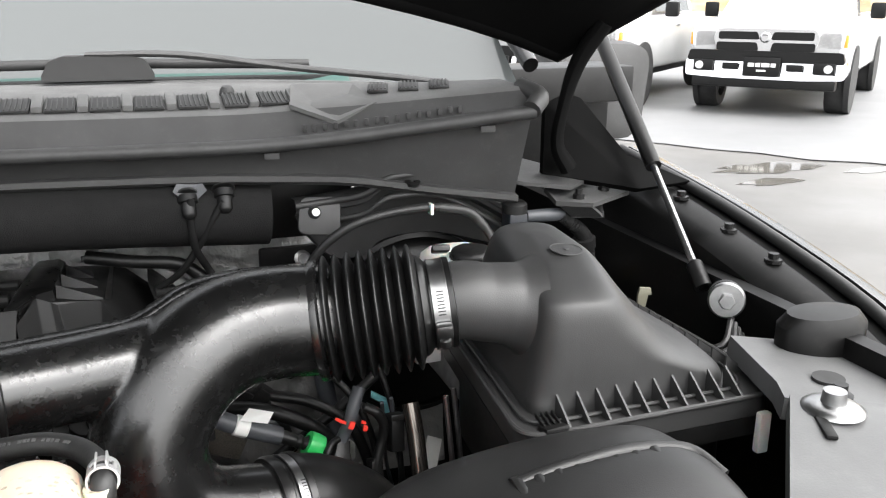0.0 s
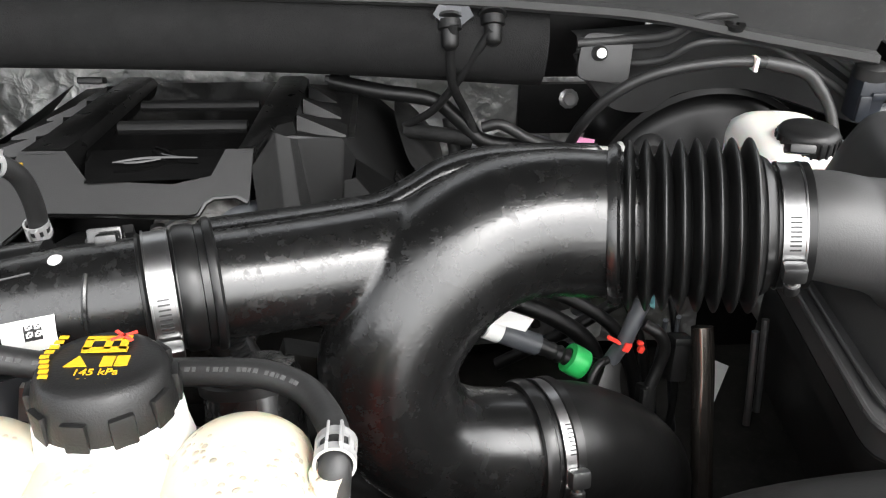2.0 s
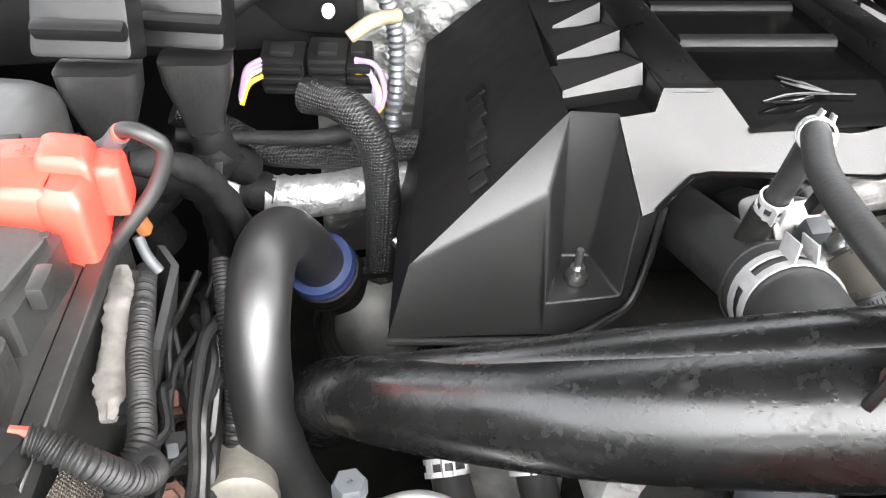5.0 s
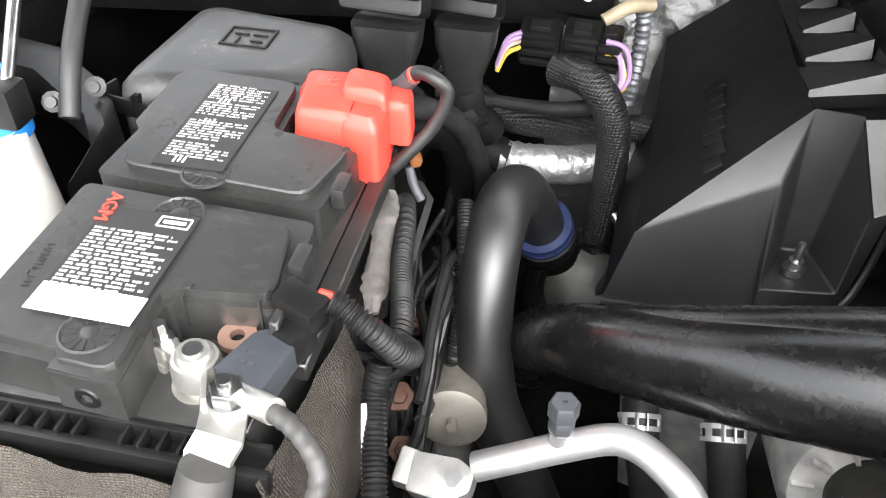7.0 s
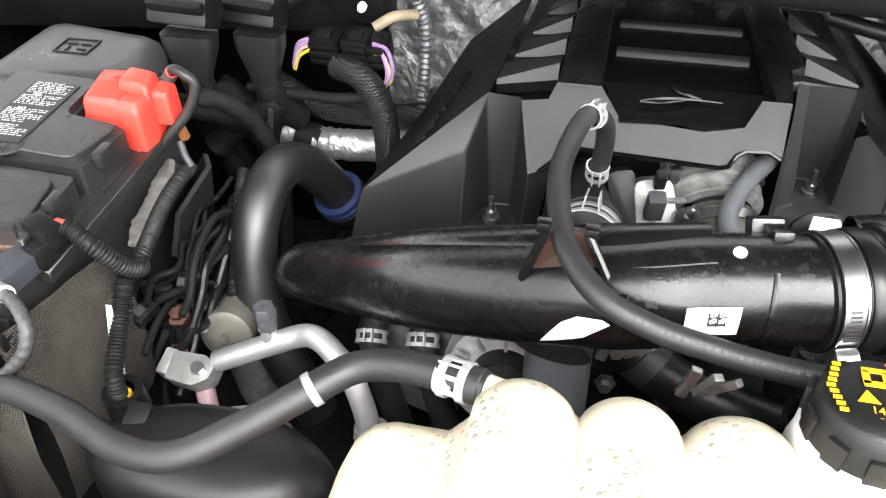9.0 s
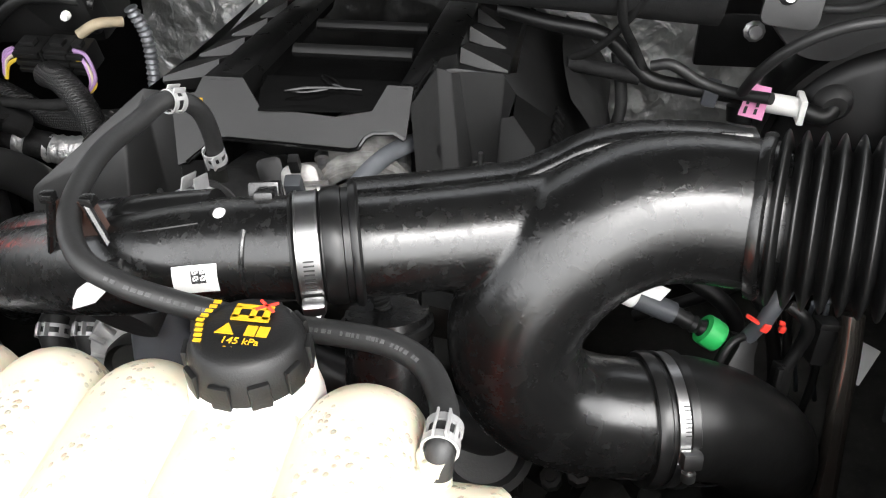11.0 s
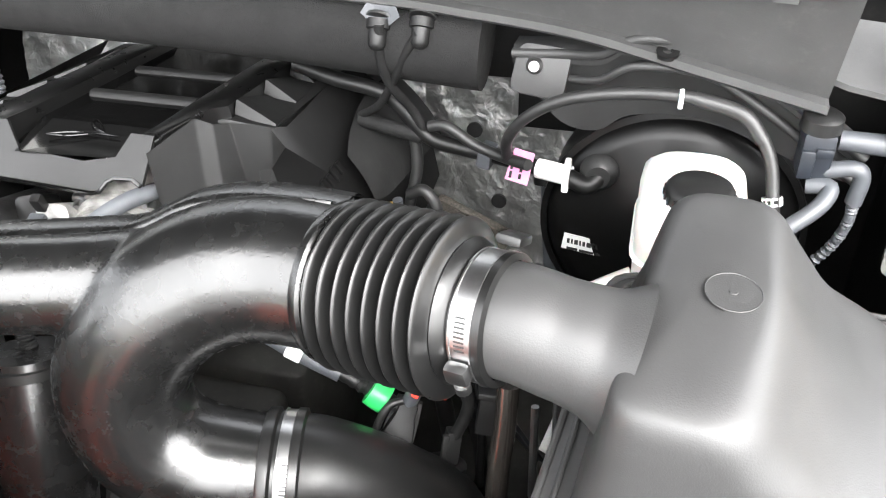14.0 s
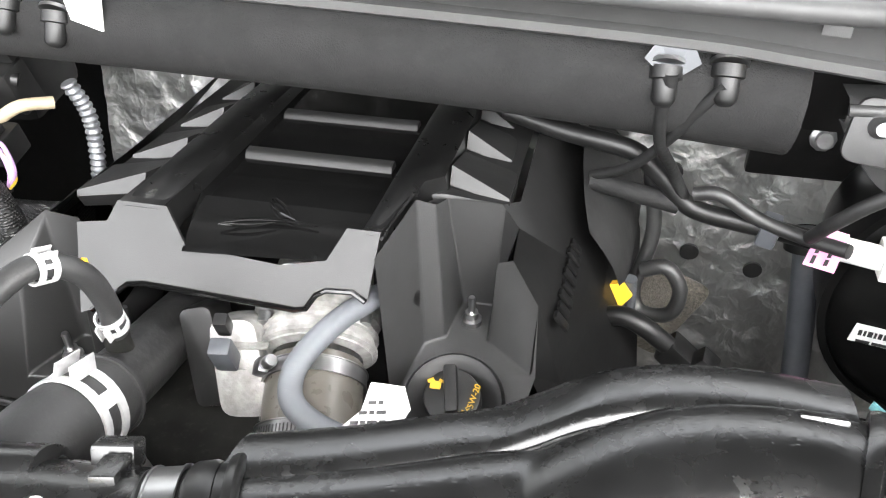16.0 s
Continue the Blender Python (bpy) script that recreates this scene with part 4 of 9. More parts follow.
FLAP = [[(-0.010, 1.216, 1.128), (0.008, 1.217, 1.112), (0.028, 1.217, 1.090), (0.044, 1.218, 1.066), (0.052, 1.217, 1.044)],
        [(-0.010, 1.16, 1.137), (0.008, 1.16, 1.122), (0.026, 1.16, 1.100), (0.042, 1.16, 1.075), (0.050, 1.16, 1.052)],
        [(-0.010, 1.10, 1.141), (0.006, 1.10, 1.128), (0.022, 1.098, 1.108), (0.037, 1.095, 1.086), (0.046, 1.09, 1.060)],
        [(-0.004, 1.045, 1.134), (0.008, 1.045, 1.122), (0.020, 1.04, 1.108), (0.033, 1.032, 1.090), (0.041, 1.03, 1.066)],
        [(0.004, 1.010, 1.122), (0.012, 1.008, 1.113), (0.020, 1.006, 1.103), (0.028, 1.004, 1.090), (0.034, 1.004, 1.074)]]
flap_rows = [spline(r, 4) for r in FLAP]
flap_cols = [spline([r[i] for r in flap_rows], 5) for i in range(len(flap_rows[0]))]
part("rubber_flap", loft([[c[j] for c in flap_cols] for j in range(len(flap_cols[0]))], False, False), M_FLAP, cover, "dull black rubber flap over the cover's edge")
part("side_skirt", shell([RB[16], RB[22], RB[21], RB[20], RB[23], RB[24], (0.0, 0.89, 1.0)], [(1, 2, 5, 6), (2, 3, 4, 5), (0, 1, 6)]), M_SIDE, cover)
# raised plain bars where the sides are lettered
for k in range(8):
    f = k / 7.0
    y = 1.010 - f * 0.144
    part("embossed_bar", box((-0.4475 - 0.0110 * f, y, 1.1195 + 0.0145 * f), (0.019 - 0.004 * (k % 2), 0.013, 0.0035), 0.001, (0, -40, 5)), M_SIDE, cover)
    y = 0.922 + f * 0.088
    part("embossed_bar", box((-0.0085 + 0.0025 * f, y, 1.101 + 0.005 * f), (0.017 - 0.003 * (k % 2), 0.0085, 0.0035), 0.001, (0, 55, 0)), M_SIDE, cover)
# raised winged emblem: plain ridges
part("emblem", merge(
    tube([(-0.262, 0.893, 1.1795), (-0.24, 0.903, 1.1785), (-0.215, 0.906, 1.178), (-0.19, 0.905, 1.178)], [0.0008, 0.0016, 0.0014, 0.0008], 8, 5),
    tube([(-0.237, 0.935, 1.1755), (-0.233, 0.925, 1.1765), (-0.222, 0.915, 1.1775), (-0.208, 0.908, 1.178)], [0.0008, 0.0016, 0.0016, 0.0008], 8, 5),
    tube([(-0.235, 0.936, 1.1755), (-0.225, 0.927, 1.1765), (-0.217, 0.918, 1.177), (-0.21, 0.909, 1.178)], [0.0008, 0.0014, 0.0014, 0.0008], 8, 5),
    tube([(-0.262, 0.892, 1.1795), (-0.24, 0.894, 1.179), (-0.222, 0.902, 1.1785)], [0.0008, 0.0014, 0.0008], 8, 5)), M_GLOSS, cover, "raised glossy wing-shaped emblem")


def stud(x, y, z):
    s = part("stud", revolve([(0, 0.028), (0.0025, 0.028), (0.003, 0.026), (0.003, 0.012), (0.0055, 0.012), (0.0055, 0.006), (0.0085, 0.005), (0.0085, 0), (0, 0)], (x, y, z), (x, y, z + 1), 12), M_STEEL, cover, "zinc-plated stud with nut")
    return s


stud(-0.386, 0.842, 1.064)
stud(-0.083, 0.948, 1.062)
for x, y in ((-0.368, 1.18), (-0.078, 1.18)):
    part("corner_pad", box((x, y, 1.157), (0.03, 0.018, 0.008), 0.002, (-20, 0, 0)), M_COVER, cover)

# ---- intake ducting ----
def ripples(a, b, r0, r1, n, seg=40):
    length = (V(b) - V(a)).length
    prof = []
    steps = n * 16
    for i in range(steps + 1):
        w = 0.5 - 0.5 * math.cos(2 * math.pi * n * i / steps)
        prof.append((r0 + (r1 - r0) * w ** 0.75, length * i / steps))
    return prof


def worm_clamp(name, c, axis, r, screw_dir, parent=None, width=0.013, label="steel worm-drive hose clamp", slots=8):
    """Slotted steel band with a worm screw housing."""
    ax = V(axis).normalized()
    c = V(c)
    h = thing(name, tuple(c - V((0, 0, r))), label, "hose clamp", group="hose clamps")
    a = c - ax * width / 2
    part("band", revolve([(r, 0), (r + 0.0012, 0), (r + 0.0012, width), (r, width)], a, a + ax, 48, True), M_STEEL, h)
    d = V(screw_dir)
    d = (d - ax * d.dot(ax)).normalized()
    t = ax.cross(d)
    p = c + d * (r + 0.005)
    m = Matrix((ax, t, d)).transposed().to_4x4()
    m.translation = p
    hb = box((0, 0, 0.001), (width * 1.12, 0.013, 0.009), 0.003)
    bmesh.ops.transform(hb, matrix=m, verts=hb.verts)
    part("screw_housing", hb, M_STEEL, h)
    sc = revolve([(0, 0), (0.0036, 0), (0.0036, 0.004), (0.005, 0.0045), (0.005, 0.0105), (0.0042, 0.0115), (0.0, 0.0115)], p + t * 0.0055, p + t * 0.03, 12)
    part("screw", sc, M_STEEL, h)
    for s_ in (-1, 1):
        lip = revolve([(r + 0.0010, 0), (r + 0.0021, 0.0002), (r + 0.0021, 0.0012), (r + 0.0010, 0.0014)], c + ax * (s_ * width * 0.5 - 0.0007), c + ax * (s_ * width * 0.5 + 1), 48, True)
        part("band_lip", lip, M_STEEL, h)
    for k in range(slots):
        ang = -0.30 - k * 0.075 * 0.037 / r
        q = c + (d * math.cos(ang) + t * math.sin(ang)) * (r + 0.0012)
        sl = box((0, 0, 0), (width * 0.5, 0.0010, 0.0006), 0.0)
        dd = (q - c).normalized()
        mm = Matrix((ax, dd.cross(ax), dd)).transposed().to_4x4()
        mm.translation = q
        bmesh.ops.transform(sl, matrix=mm, verts=sl.verts)
        part("slot", sl, M_INK, h)
    return h


PA, PB = V((0.136, 0.680, 1.225)), V((0.241, 0.653, 1.238))
ypipe = thing("intake_y_pipe", (0.0, 0.64, 1.03), "glossy black moulded Y-shaped intake pipe with water marks", "intake pipe")
pipe_body = part("moulded_body", merge(tube([(-0.152, 0.614, 1.222), (-0.10, 0.630, 1.220), (-0.05, 0.648, 1.217), (-0.01, 0.661, 1.217), (0.03, 0.670, 1.221), (0.06, 0.674, 1.225)], [0.0330, 0.0332, 0.0340, 0.0350, 0.036, 0.036], 40, 10),
                                   tube([(0.138, 0.680, 1.225), (0.088, 0.680, 1.228), (0.048, 0.670, 1.225), (0.008, 0.651, 1.204), (-0.019, 0.632, 1.16), (-0.011, 0.623, 1.112), (0.022, 0.626, 1.083), (0.0745, 0.637, 1.068)], [0.0490, 0.0490, 0.0485, 0.0475, 0.046, 0.045, 0.044, 0.044], 48, 12)), M_PIPE, ypipe, smooth=0)
remesh = pipe_body.modifiers.new("blend", "REMESH")
remesh.mode, remesh.voxel_size, remesh.use_smooth_shade = "VOXEL", 0.0021, True
soften = pipe_body.modifiers.new("soften", "SMOOTH")
soften.factor, soften.iterations = 0.5, 6
YSEAM = [(-0.134, 0.641, 1.2500), (-0.09, 0.656, 1.2485), (-0.05, 0.674, 1.2455), (-0.026, 0.684, 1.2450), (-0.006, 0.691, 1.2525), (0.018, 0.697, 1.2640), (0.05, 0.704, 1.2690), (0.09, 0.708, 1.2690), (0.126, 0.708, 1.2670)]
seam_line = spline(YSEAM, 6)
SHOULDER = ((-0.010, -0.008), (-0.008, -0.0035), (-0.005, -0.0008), (0.0, 0.0), (0.006, -0.0006), (0.012, -0.0017), (0.018, -0.0034), (0.024, -0.0060), (0.029, -0.0095), (0.033, -0.0150), (0.034, -0.024))
part("shoulder", loft([[(p[0], p[1] + dy, p[2] + dz) for p in seam_line] for dy, dz in SHOULDER], False, False), M_PIPE, ypipe, "flattened top behind the moulded seam", smooth=70)
part("seam", tube([(x, y - 0.0095, z - 0.0050) for x, y, z in YSEAM], 0.0014, 8, 6), M_PIPE, ypipe)
part("flange", revolve([(0.047, 0), (0.0535, 0.0), (0.0545, 0.003), (0.0545, 0.006), (0.0525, 0.008), (0.047, 0.008)], PA - (PB - PA).normalized() * 0.008, PB, 48, True), M_PIPE, ypipe)
part("tab", box((0.110, 0.704, 1.2685), (0.02, 0.012, 0.005), 0.0015, (-35, 0, 0)), M_PIPE, ypipe)

bell = thing("intake_bellows", (0.184, 0.667, 1.17), "ribbed black rubber intake bellows", "bellows")
ax = (PB - PA).normalized()
part("ribs", revolve(ripples(PA, PB - ax * 0.024, 0.0450, 0.0568, 8), PA, PB, 48), M_BELLOWS, bell)
LB_ = (PB - PA).length
part("cuff", revolve([(0.0435, LB_ - 0.026), (0.0455, LB_ - 0.023), (0.0430, LB_ - 0.019), (0.0390, LB_ - 0.016), (0.0382, LB_ - 0.002), (0.0405, LB_), (0.0405, LB_ + 0.005), (0.036, LB_ + 0.006)], PA, PB, 48), M_BELLOWS, bell)
part("cuff_tab", box(tuple(PB + V((0.002, 0.022, 0.043))), (0.016, 0.020, 0.006), 0.002, (-25, 0, -14)), M_BELLOWS, bell)
worm_clamp("hose_clamp", PB - ax * 0.007, ax, 0.0390, (0.05, -1, -0.15))

# coupling between the Y pipe and the crossover duct
C0, C1 = V((-0.160, 0.613, 1.2225)), V((-0.118, 0.6255, 1.2220))
cax = (C1 - C0).normalized()
coup = thing("rubber_coupling", (-0.15, 0.61, 1.17), "black rubber coupling with moulded ridges", "coupling")
part("sleeve", revolve([(0.031, 0), (0.0352, 0.0005), (0.0358, 0.002), (0.0345, 0.0035), (0.0345, 0.0185), (0.0355, 0.0195), (0.0355, 0.022)], C0, C1, 48), M_BELLOWS, coup)
part("ridge", revolve([(0.034, 0.0200), (0.0365, 0.0205), (0.0375, 0.0225), (0.0378, 0.030), (0.0368, 0.0325), (0.034, 0.033)], C0, C1, 48), M_BELLOWS, coup)
part("collar", revolve([(0.034, 0.0325), (0.0365, 0.033), (0.0365, 0.037), (0.0392, 0.0375), (0.0400, 0.039), (0.0400, 0.0415), (0.0385, 0.043), (0.0335, 0.0435)], C0, C1, 48), M_BELLOWS, coup)
worm_clamp("hose_clamp", C0 + cax * 0.011, cax, 0.0348, (0.1, -1, -0.45))

duct = thing("crossover_duct", (-0.38, 0.66, 1.05), "glossy black crossover air duct with moulded seam", "intake duct")
DL = [(-0.148, 0.6165, 1.2225), (-0.215, 0.617, 1.212), (-0.27, 0.615, 1.199), (-0.34, 0.636, 1.170), (-0.41, 0.664, 1.137), (-0.47, 0.697, 1.101), (-0.52, 0.727, 1.073), (-0.548, 0.757, 1.043), (-0.568, 0.79, 1.0), (-0.575, 0.83, 0.93)]
DR = [0.0335, 0.0345, 0.0352, 0.0352, 0.0335, 0.0300, 0.0275, 0.026, 0.026, 0.026]
part("shell", tube(DL, DR, 40, 10), M_PIPE, duct)
SL = [(x, y - r * 0.36, z + r * 0.94) for (x, y, z), r in zip(DL[1:8], DR[1:8])]
part("seam", tube(SL, 0.0012, 8, 6), M_PIPE, duct)
part("top_shoulder", tube([(x, y + r * 0.48, z + r * 0.52) for (x, y, z), r in zip(DL[1:7], DR[1:7])], [0.017, 0.0205, 0.0205, 0.0185, 0.015, 0.010], 24, 8), M_PIPE, duct)
duct_line, duct_rad = spline(DL, 24), [q[0] for q in spline([(r, 0, 0) for r in DR], 24)]


def on_duct(x, turn_, lift=0.0008):
    """A point on the duct's skin at x, turn_ degrees up from its front."""
    i = min(range(len(duct_line)), key=lambda k: abs(duct_line[k].x - x))
    r = duct_rad[i] + lift
    return V((x, duct_line[i].y - r * math.cos(radians(turn_)), duct_line[i].z + r * math.sin(radians(turn_))))


part("clip_block", box((-0.186, 0.646, 1.242), (0.020, 0.014, 0.013), 0.002, (-30, 0, 10)), M_PIPE, duct)
part("clip_block", box((-0.180, 0.632, 1.250), (0.012, 0.018, 0.006), 0.0015, (-20, 0, 10)), M_PIPE, duct)
part("stop_rib", tube([on_duct(-0.183, a, 0.0) for a in (58, 40, 20, 0, -20)], 0.0018, 8, 4), M_PIPE, duct)
solo("paint_dot", revolve([(0, 0.001), (0.0038, 0.001), (0.0043, 0)], tuple(on_duct(-0.203, 80, 0.0)), tuple(on_duct(-0.203, 80, 0.2)), 16), M_WHITE, "round white paint dot on the duct", "paint dot")
hb = thing("hose_bracket", (-0.30, 0.61, 1.2), "brown-black hose bracket with raised edges on the duct", "bracket")
part("web", slab([(-0.326, 0.612, 1.208), (-0.274, 0.598, 1.222), (-0.291, 0.611, 1.248), (-0.314, 0.613, 1.247)], 0.007, 0.0015), material("brown_black_plastic", (0.035, 0.016, 0.011), 0.45, vary=0.2), hb, "brown plastic web")
part("edge", tube([(-0.328, 0.609, 1.207), (-0.315, 0.610, 1.249)], 0.003, 8, 2), M_PIPE, hb)
part("edge", tube([(-0.272, 0.595, 1.221), (-0.290, 0.608, 1.250)], 0.003, 8, 2), M_PIPE, hb)
part("ear", box((-0.317, 0.611, 1.251), (0.009, 0.008, 0.007), 0.0015), M_PIPE, hb)
part("ear", box((-0.288, 0.609, 1.252), (0.009, 0.008, 0.007), 0.0015), M_PIPE, hb)
part("foot", tube([(-0.34, 0.622, 1.196), (-0.30, 0.600, 1.210), (-0.262, 0.586, 1.222)], 0.004, 8, 4), M_PIPE, hb)

# lower outlet of the Y pipe
U1, U2 = V((0.074, 0.637, 1.068)), V((0.146, 0.656, 1.060))
uax = (U2 - U1).normalized()
low = thing("lower_intake_hose", (0.15, 0.66, 1.0), "black rubber lower intake elbow with ridged cuff", "intake hose")
part("cuff", revolve([(0.042, 0), (0.0485, 0.0), (0.05, 0.003), (0.05, 0.008), (0.047, 0.010), (0.047, 0.02), (0.05, 0.022), (0.05, 0.028), (0.046, 0.03)], U1 - uax * 0.004, U2, 44), M_BELLOWS, low)
part("elbow", tube([U1 + uax * 0.014, U1 + uax * 0.034, (0.135, 0.657, 1.048), (0.160, 0.670, 1.023), (0.182, 0.690, 0.980), (0.193, 0.710, 0.90)], [0.0462, 0.0455, 0.0438, 0.043, 0.044, 0.044], 36, 8), M_ELBOW, low)
part("mould_line", tube([(0.100, 0.612, 1.030), (0.125, 0.622, 1.018), (0.150, 0.640, 1.0), (0.175, 0.655, 0.975)], 0.0010, 8, 6), M_ELBOW, low)
worm_clamp("hose_clamp", U1 + uax * 0.016, uax, 0.0475, (0.3, -1, 0.35))

# ---- air box ----
abox = thing("air_filter_box", (0.39, 0.68, 1.05), "satin black air filter box with ribbed flange", "air box")
BOT = [(0.292, 0.572), (0.498, 0.574), (0.508, 0.66), (0.498, 0.795), (0.312, 0.812)]
FLG = [(0.268, 0.547), (0.527, 0.546), (0.536, 0.64), (0.531, 0.814), (0.298, 0.830)]


def ring(poly, z, r, seg=5):
    return [(x, y, z) for x, y in rounded(poly, r, seg)]


def ringz(poly, r, seg=5):
    """Rounded polygon whose corners carry their own heights."""
    out = []
    n = len(poly)
    for i in range(n):
        p, a, b = V(poly[i]), V(poly[i - 1]), V(poly[(i + 1) % n])
        rr = min(r, (a - p).length * 0.45, (b - p).length * 0.45)
        s, e = p + (a - p).normalized() * rr, p + (b - p).normalized() * rr
        for k in range(seg + 1):
            t = k / seg
            out.append(s * (1 - t) ** 2 + p * 2 * t * (1 - t) + e * t * t)
    return out


lid_rings = [
    [(0.292, 0.572, 1.150), (0.498, 0.574, 1.150), (0.508, 0.66, 1.150), (0.498, 0.795, 1.150), (0.312, 0.812, 1.150)],
    [(0.292, 0.572, 1.158), (0.497, 0.574, 1.158), (0.507, 0.66, 1.160), (0.496, 0.795, 1.163), (0.313, 0.811, 1.163)],
    [(0.294, 0.573, 1.169), (0.488, 0.575, 1.168), (0.499, 0.66, 1.172), (0.482, 0.794, 1.178), (0.316, 0.808, 1.180)],
    [(0.298, 0.575, 1.196), (0.436, 0.572, 1.190), (0.456, 0.66, 1.196), (0.444, 0.787, 1.206), (0.323, 0.800, 1.208)],
    [(0.302, 0.578, 1.226), (0.398, 0.572, 1.222), (0.418, 0.66, 1.236), (0.417, 0.779, 1.242), (0.329, 0.789, 1.242)],
    [(0.305, 0.583, 1.246), (0.380, 0.575, 1.243), (0.398, 0.66, 1.260), (0.403, 0.770, 1.264), (0.333, 0.776, 1.264)],
    [(0.311, 0.592, 1.2535), (0.371, 0.584, 1.2520), (0.388, 0.66, 1.2690), (0.393, 0.760, 1.2725), (0.339, 0.765, 1.2725)],
    [(0.322, 0.610, 1.2590), (0.363, 0.604, 1.2590), (0.377, 0.66, 1.2712), (0.382, 0.745, 1.2745), (0.346, 0.750, 1.2745)],
    [(0.338, 0.640, 1.2660), (0.356, 0.637, 1.2660), (0.365, 0.66, 1.2715), (0.368, 0.715, 1.2745), (0.352, 0.720, 1.2745)]]
lid_dense = [ringz(q, r_, 6) for q, r_ in zip(lid_rings, (0.028, 0.028, 0.032, 0.034, 0.030, 0.026, 0.022, 0.018, 0.012))]
lid_cols = [spline([q[i] for q in lid_dense], 4) for i in range(len(lid_dense[0]))]
part("lid", loft([[col[j] for col in lid_cols] for j in range(len(lid_cols[0]))]), M_BOX, abox, smooth=60)
part("spout", tube([PB - ax * 0.004, PB + ax * 0.015, (0.275, 0.647, 1.2360), (0.290, 0.645, 1.2340), (0.302, 0.644, 1.2315), (0.316, 0.643, 1.2285)], [0.0352, 0.0352, 0.0357, 0.0368, 0.0395, 0.048], 40, 8, False), M_BOX, abox)
part("spout_seam", tube([PB + V((0.006, -0.0335, -0.010)), (0.275, 0.6125, 1.2275), (0.291, 0.6115, 1.222)], 0.0008, 8, 4), M_BOX, abox)
part("round_mark", revolve([(0.0, 0.0005), (0.0022, 0.0005), (0.0026, -0.0006), (0.0150, -0.0006), (0.0153, -0.0001), (0.0156, -0.0006)], (0.366, 0.665, 1.2718), (0.371, 0.645, 1.5), 36), M_BOX, abox)
part("tray", loft([ring(BOT, 1.02, 0.02), ring(BOT, 1.10, 0.02), ring(FLG, 1.112, 0.025), ring(FLG, 1.130, 0.025)]), M_DARK, abox)
part("flange", loft([ring(FLG, 1.131, 0.028), ring(FLG, 1.1505, 0.028)]), M_BOX, abox)
for k in range(10):
    x = 0.314 + 0.0195 * k
    part("flange_rib", prism([(0, 0), (0.026, 0), (0.026, 0.003), (0.0, 0.022)], 0.0020, plane_pose((x, 0.5735, 1.150), (0.03, -1, 0), (0, 0, 1)), 0.0), M_BOX, abox)
for k in range(10):
    y = 0.592 + 0.0215 * k
    part("flange_rib", prism([(0, 0), (0.028, 0), (0.028, 0.003), (0.0, 0.022)], 0.0020, plane_pose((0.503, y, 1.150), (1, 0.2, 0), (0, 0, 1)), 0.0), M_BOX, abox)
fl_edge = [(x, y, 1.1515) for x, y in rounded(FLG, 0.028, 5)]
part("flange_edge", tube(fl_edge + fl_edge[:1], 0.0026, 8, 1), M_BOX, abox)
lid_edge = [(x, y, 1.1535) for x, y in rounded([(0.280, 0.562), (0.507, 0.563), (0.519, 0.65), (0.509, 0.803), (0.306, 0.820)], 0.026, 5)]
part("lid_bead", tube(lid_edge + lid_edge[:1], 0.0018, 8, 1), M_BOX, abox)
clipb = part("latch", box((0.300, 0.552, 1.152), (0.022, 0.016, 0.008), 0.002, (-12, 0, 4)), M_DARK, abox)
for k in range(4):
    part("latch_bar", box((0.292 + 0.005 * k, 0.562, 1.156), (0.0018, 0.018, 0.004), 0.0005, (12, 0, 0)), M_DARK, clipb)
part("latch_spring", box((0.300, 0.543, 1.136), (0.016, 0.004, 0.032), 0.001), M_STEEL, clipb, "steel latch spring")

# ---- coolant expansion tank ----
tank = thing("coolant_tank", (-0.2, 0.45, 1.05), "milky translucent coolant tank half full of orange coolant", "coolant tank")


LOBES = (-0.338, -0.283, -0.230, -0.173, -0.115, -0.055)


def tank_section(x, inset):
    if x <= LOBES[0]:
        f = min(1.0, (LOBES[0] - x) / 0.012)
        yb, zt = 0.503 - 0.004 * f, 1.219 - 0.012 * f
    elif x >= LOBES[-1]:
        f = min(1.0, (x - LOBES[-1]) / 0.010)
        yb, zt = 0.503 - 0.022 * f, 1.219 - 0.012 * f
    else:
        i = max(k for k in range(5) if LOBES[k] <= x)
        u = (x - LOBES[i]) / (LOBES[i + 1] - LOBES[i])
        lob = math.sin(math.pi * u) ** 0.5
        yb, zt = 0.503 + 0.013 * lob, 1.219 + 0.015 * lob + 0.030 * max(0.0, -0.13 - x)
    yf, zb = 0.33, 1.02
    yb, yf, zt = yb - inset, yf + inset, zt - inset
    r = 0.030
    out = []
    for cx, cz, a0 in ((yb - r, zt - r, 0), (yf + r, zt - r, 90)):
        for k in range(9):
            a = radians(a0 + 90 * k / 8)
            out.append((x, cx + r * math.cos(a), cz + r * math.sin(a)))
    out += [(x, yf, zb), (x, yb, zb)]
    return out


xs = [-0.405, -0.403, -0.398, -0.39] + [-0.38 + 0.367 * k / 150 for k in range(151)] + [-0.009, -0.004, -0.001, 0.001]
ins = {0: 0.03, 1: 0.016, 2: 0.007, 3: 0.002}
part("body", loft([tank_section(x, ins.get(i, ins.get(len(xs) - 1 - i, 0.0))) for i, x in enumerate(xs)]), M_TANK, tank, smooth=60)
fluid = []
for i, x in enumerate(xs):
    yb = tank_section(x, ins.get(i, ins.get(len(xs) - 1 - i, 0.0)))[0][1] + 0.0012
    x += -0.0012 if i == 0 else 0.0012 if i == len(xs) - 1 else 0.0
    fluid.append([(x, yb, 1.168), (x, yb, 1.024), (x, 0.34, 1.024), (x, 0.34, 1.168)])
